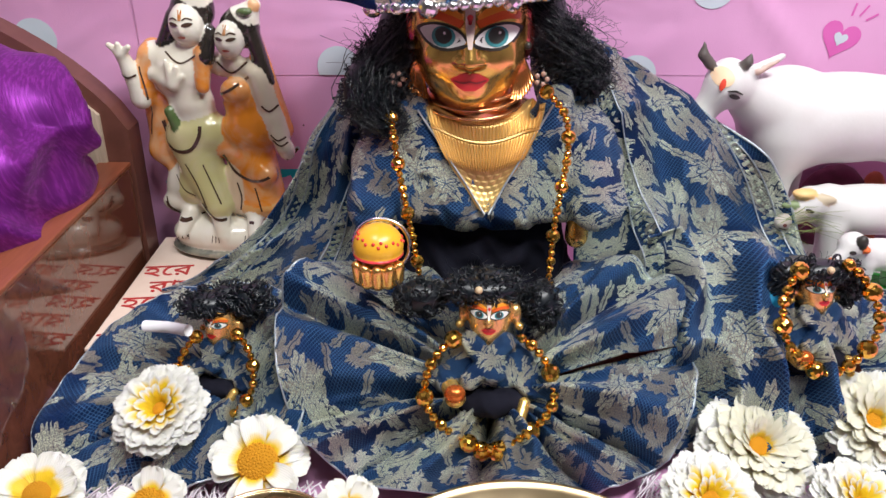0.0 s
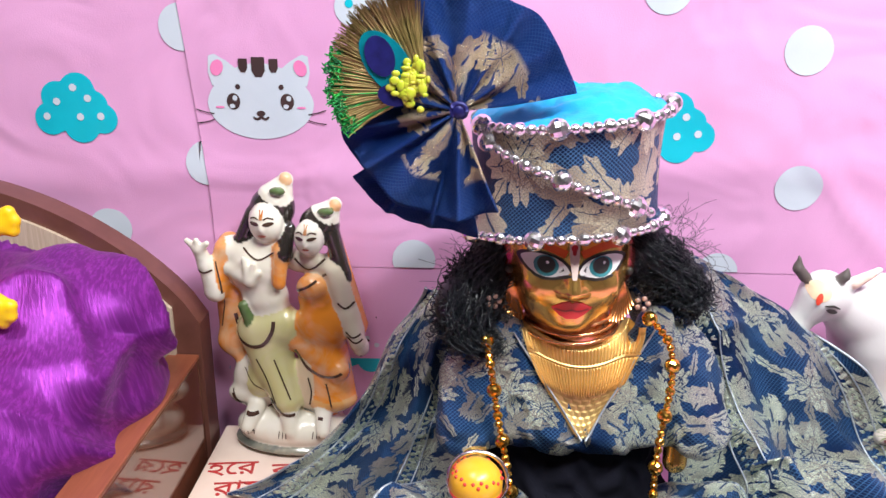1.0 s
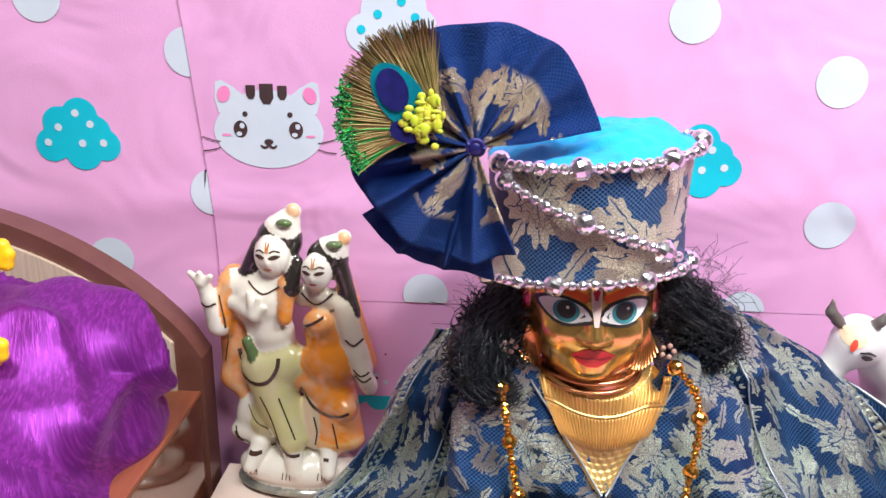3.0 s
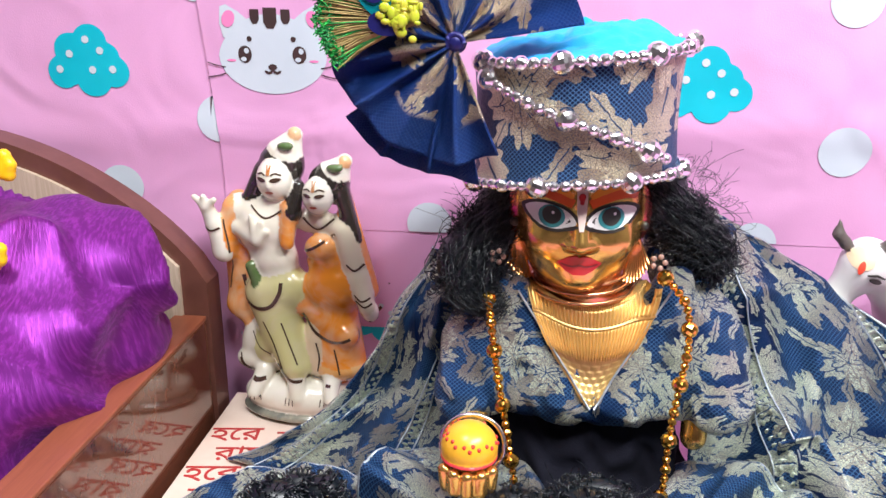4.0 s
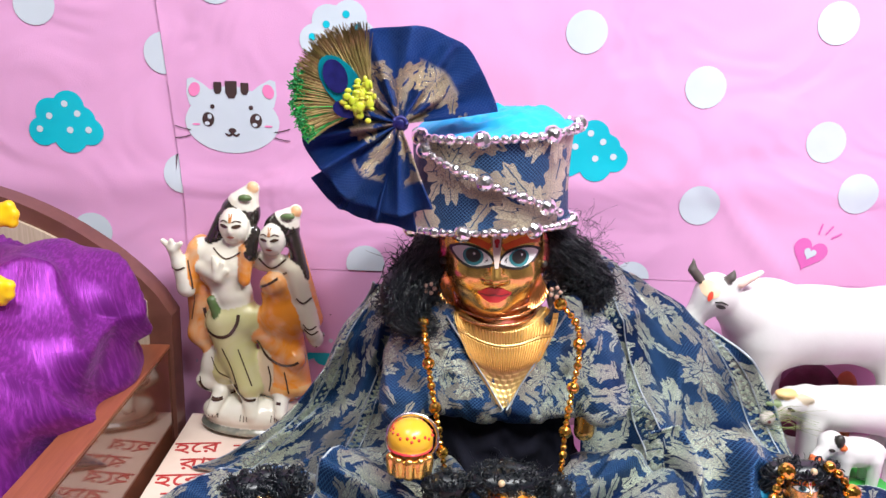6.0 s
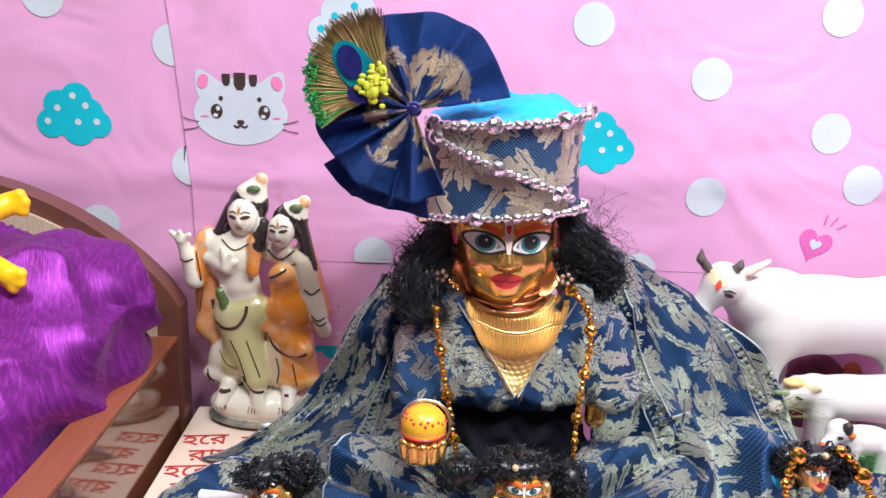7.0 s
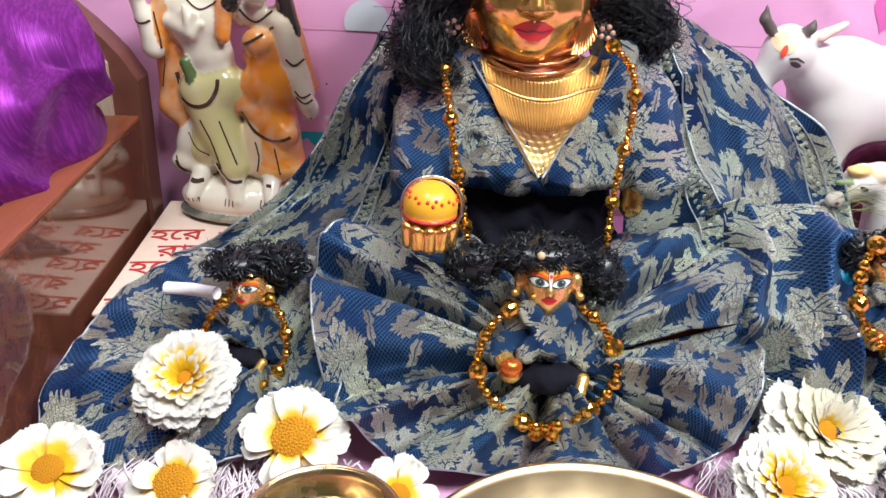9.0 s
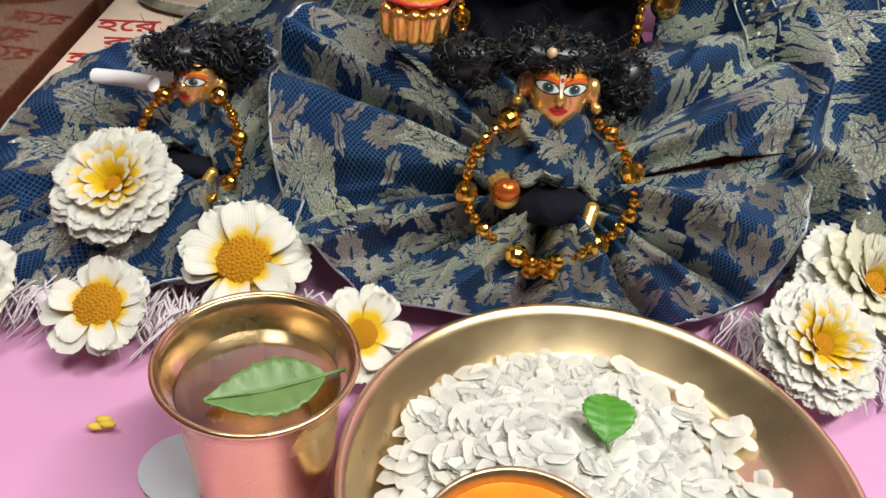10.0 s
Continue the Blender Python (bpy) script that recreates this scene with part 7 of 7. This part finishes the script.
# ---- brass plate with rice and a bowl ----
pl = base("brass_plate", (0.047, 0.296, 0.0035), "wide polished brass plate with raised rim", "plate")
put_part("plate_body", Build().lathe([(0.0, 0.0), (0.078, 0.0), (0.084, 0.003), (0.0935, 0.0185), (0.0960, 0.0205), (0.0968, 0.0218), (0.0960, 0.0226), (0.0942, 0.0222), (0.0915, 0.0195), (0.0825, 0.0055), (0.0775, 0.0026), (0.0, 0.0024)], n=120).mesh("plate_body", M_BRASS_PLATE), pl)
flk = Build()
r = random.Random(12)
made = 0
while made < 1500:
    x, y = r.gauss(0.036, 0.030), r.gauss(0.310, 0.033)
    d = math.hypot(x - 0.047, y - 0.296)
    if d > 0.078 or math.hypot(x - 0.013, y - 0.254) < 0.031:
        continue
    top = 0.0225 * math.exp(-(((x - 0.028) / 0.050) ** 2 + ((y - 0.300) / 0.042) ** 2) * 1.4)
    z = 0.0075 + top * r.uniform(0.55, 1.0) + 0.004 * r.random()
    m = pose(x, y, z, r.uniform(-20, 20), r.uniform(-20, 20), r.uniform(0, 360))
    a, b2 = r.uniform(0.0045, 0.0100), r.uniform(0.0036, 0.0068)
    k = 9
    ring = [(a * math.cos(6.283 * i / k) * r.uniform(0.8, 1.15), b2 * math.sin(6.283 * i / k) * r.uniform(0.8, 1.15)) for i in range(k)]
    bend = r.uniform(-14, 14)
    v = [m @ Vector((q[0], q[1], 0.0002 + bend * q[0] * q[0])) for q in ring] + [m @ Vector((q[0], q[1], -0.0002 + bend * q[0] * q[0])) for q in ring]
    flk.add(v, [tuple(range(k)), tuple(reversed(range(k, 2 * k)))] + [(i, k + i, k + (i + 1) % k, (i + 1) % k) for i in range(k)])
    made += 1
flk.ball((0.028, 0.300, 0.006), (0.052, 0.044, 0.016), 32, 10)
tagged(new("flattened_rice", flk.mesh("flattened_rice", M_RICE, smooth=False)), "heap of white flattened rice flakes on the brass plate", "rice", kind="stuff")
bowl = base("brass_bowl", (0.013, 0.2535, 0.0065), "small brass bowl filled with orange sweet", "bowl")
put_part("bowl_body", Build().lathe([(0.0, 0.0), (0.018, 0.0), (0.020, 0.002), (0.028, 0.014), (0.0325, 0.030), (0.0338, 0.0335), (0.0332, 0.0345), (0.0318, 0.0335), (0.0305, 0.029), (0.0262, 0.014), (0.019, 0.004), (0.0, 0.003)], n=64).mesh("bowl_body", M_BRASS_PLATE), bowl)
sb = Build()
prof = [(0.0305 * t, 0.0292 + 0.0018 * (1 - t * t)) for t in (0.001, 0.25, 0.5, 0.75, 1.0)]
sb.lathe(prof, (0.013, 0.2535, 0.0065), 48)
tagged(new("orange_sweet", sb.mesh("orange_sweet", M_ORANGE_SWEET)), "glossy orange sweet pudding filling the brass bowl", "sweet")

# ---- red lettering on the cotton cover ----
r = random.Random(4)


def letters(text, x, y, size, turn):
    cu = bpy.data.curves.new("letters", "FONT")
    cu.body, cu.size, cu.extrude = text, size, 0.0003
    ob = bpy.data.objects.new("letters_source", cu)
    scene.collection.objects.link(ob)
    bpy.context.view_layer.update()
    me = bpy.data.meshes.new_from_object(ob.evaluated_get(bpy.context.evaluated_depsgraph_get()))
    bpy.data.objects.remove(ob)
    me.materials.clear()
    me.materials.append(M_RED_INK)
    t = put_part("red_lettering", me, step_ob, "red printed lettering")
    t.matrix_basis = pose(x, y - 0.6, 0.0428, 0, 0, turn)
    return t


for row in range(5):
    y = 0.606 - 0.026 * row
    for col in range(4):
        letters(("\u09b9\u09c7\u09b0", "\u09b0\u09be\u09ae")[(row + col) % 2], -0.240 + 0.050 * col + 0.012 * (row % 2), y, 0.026, 6)
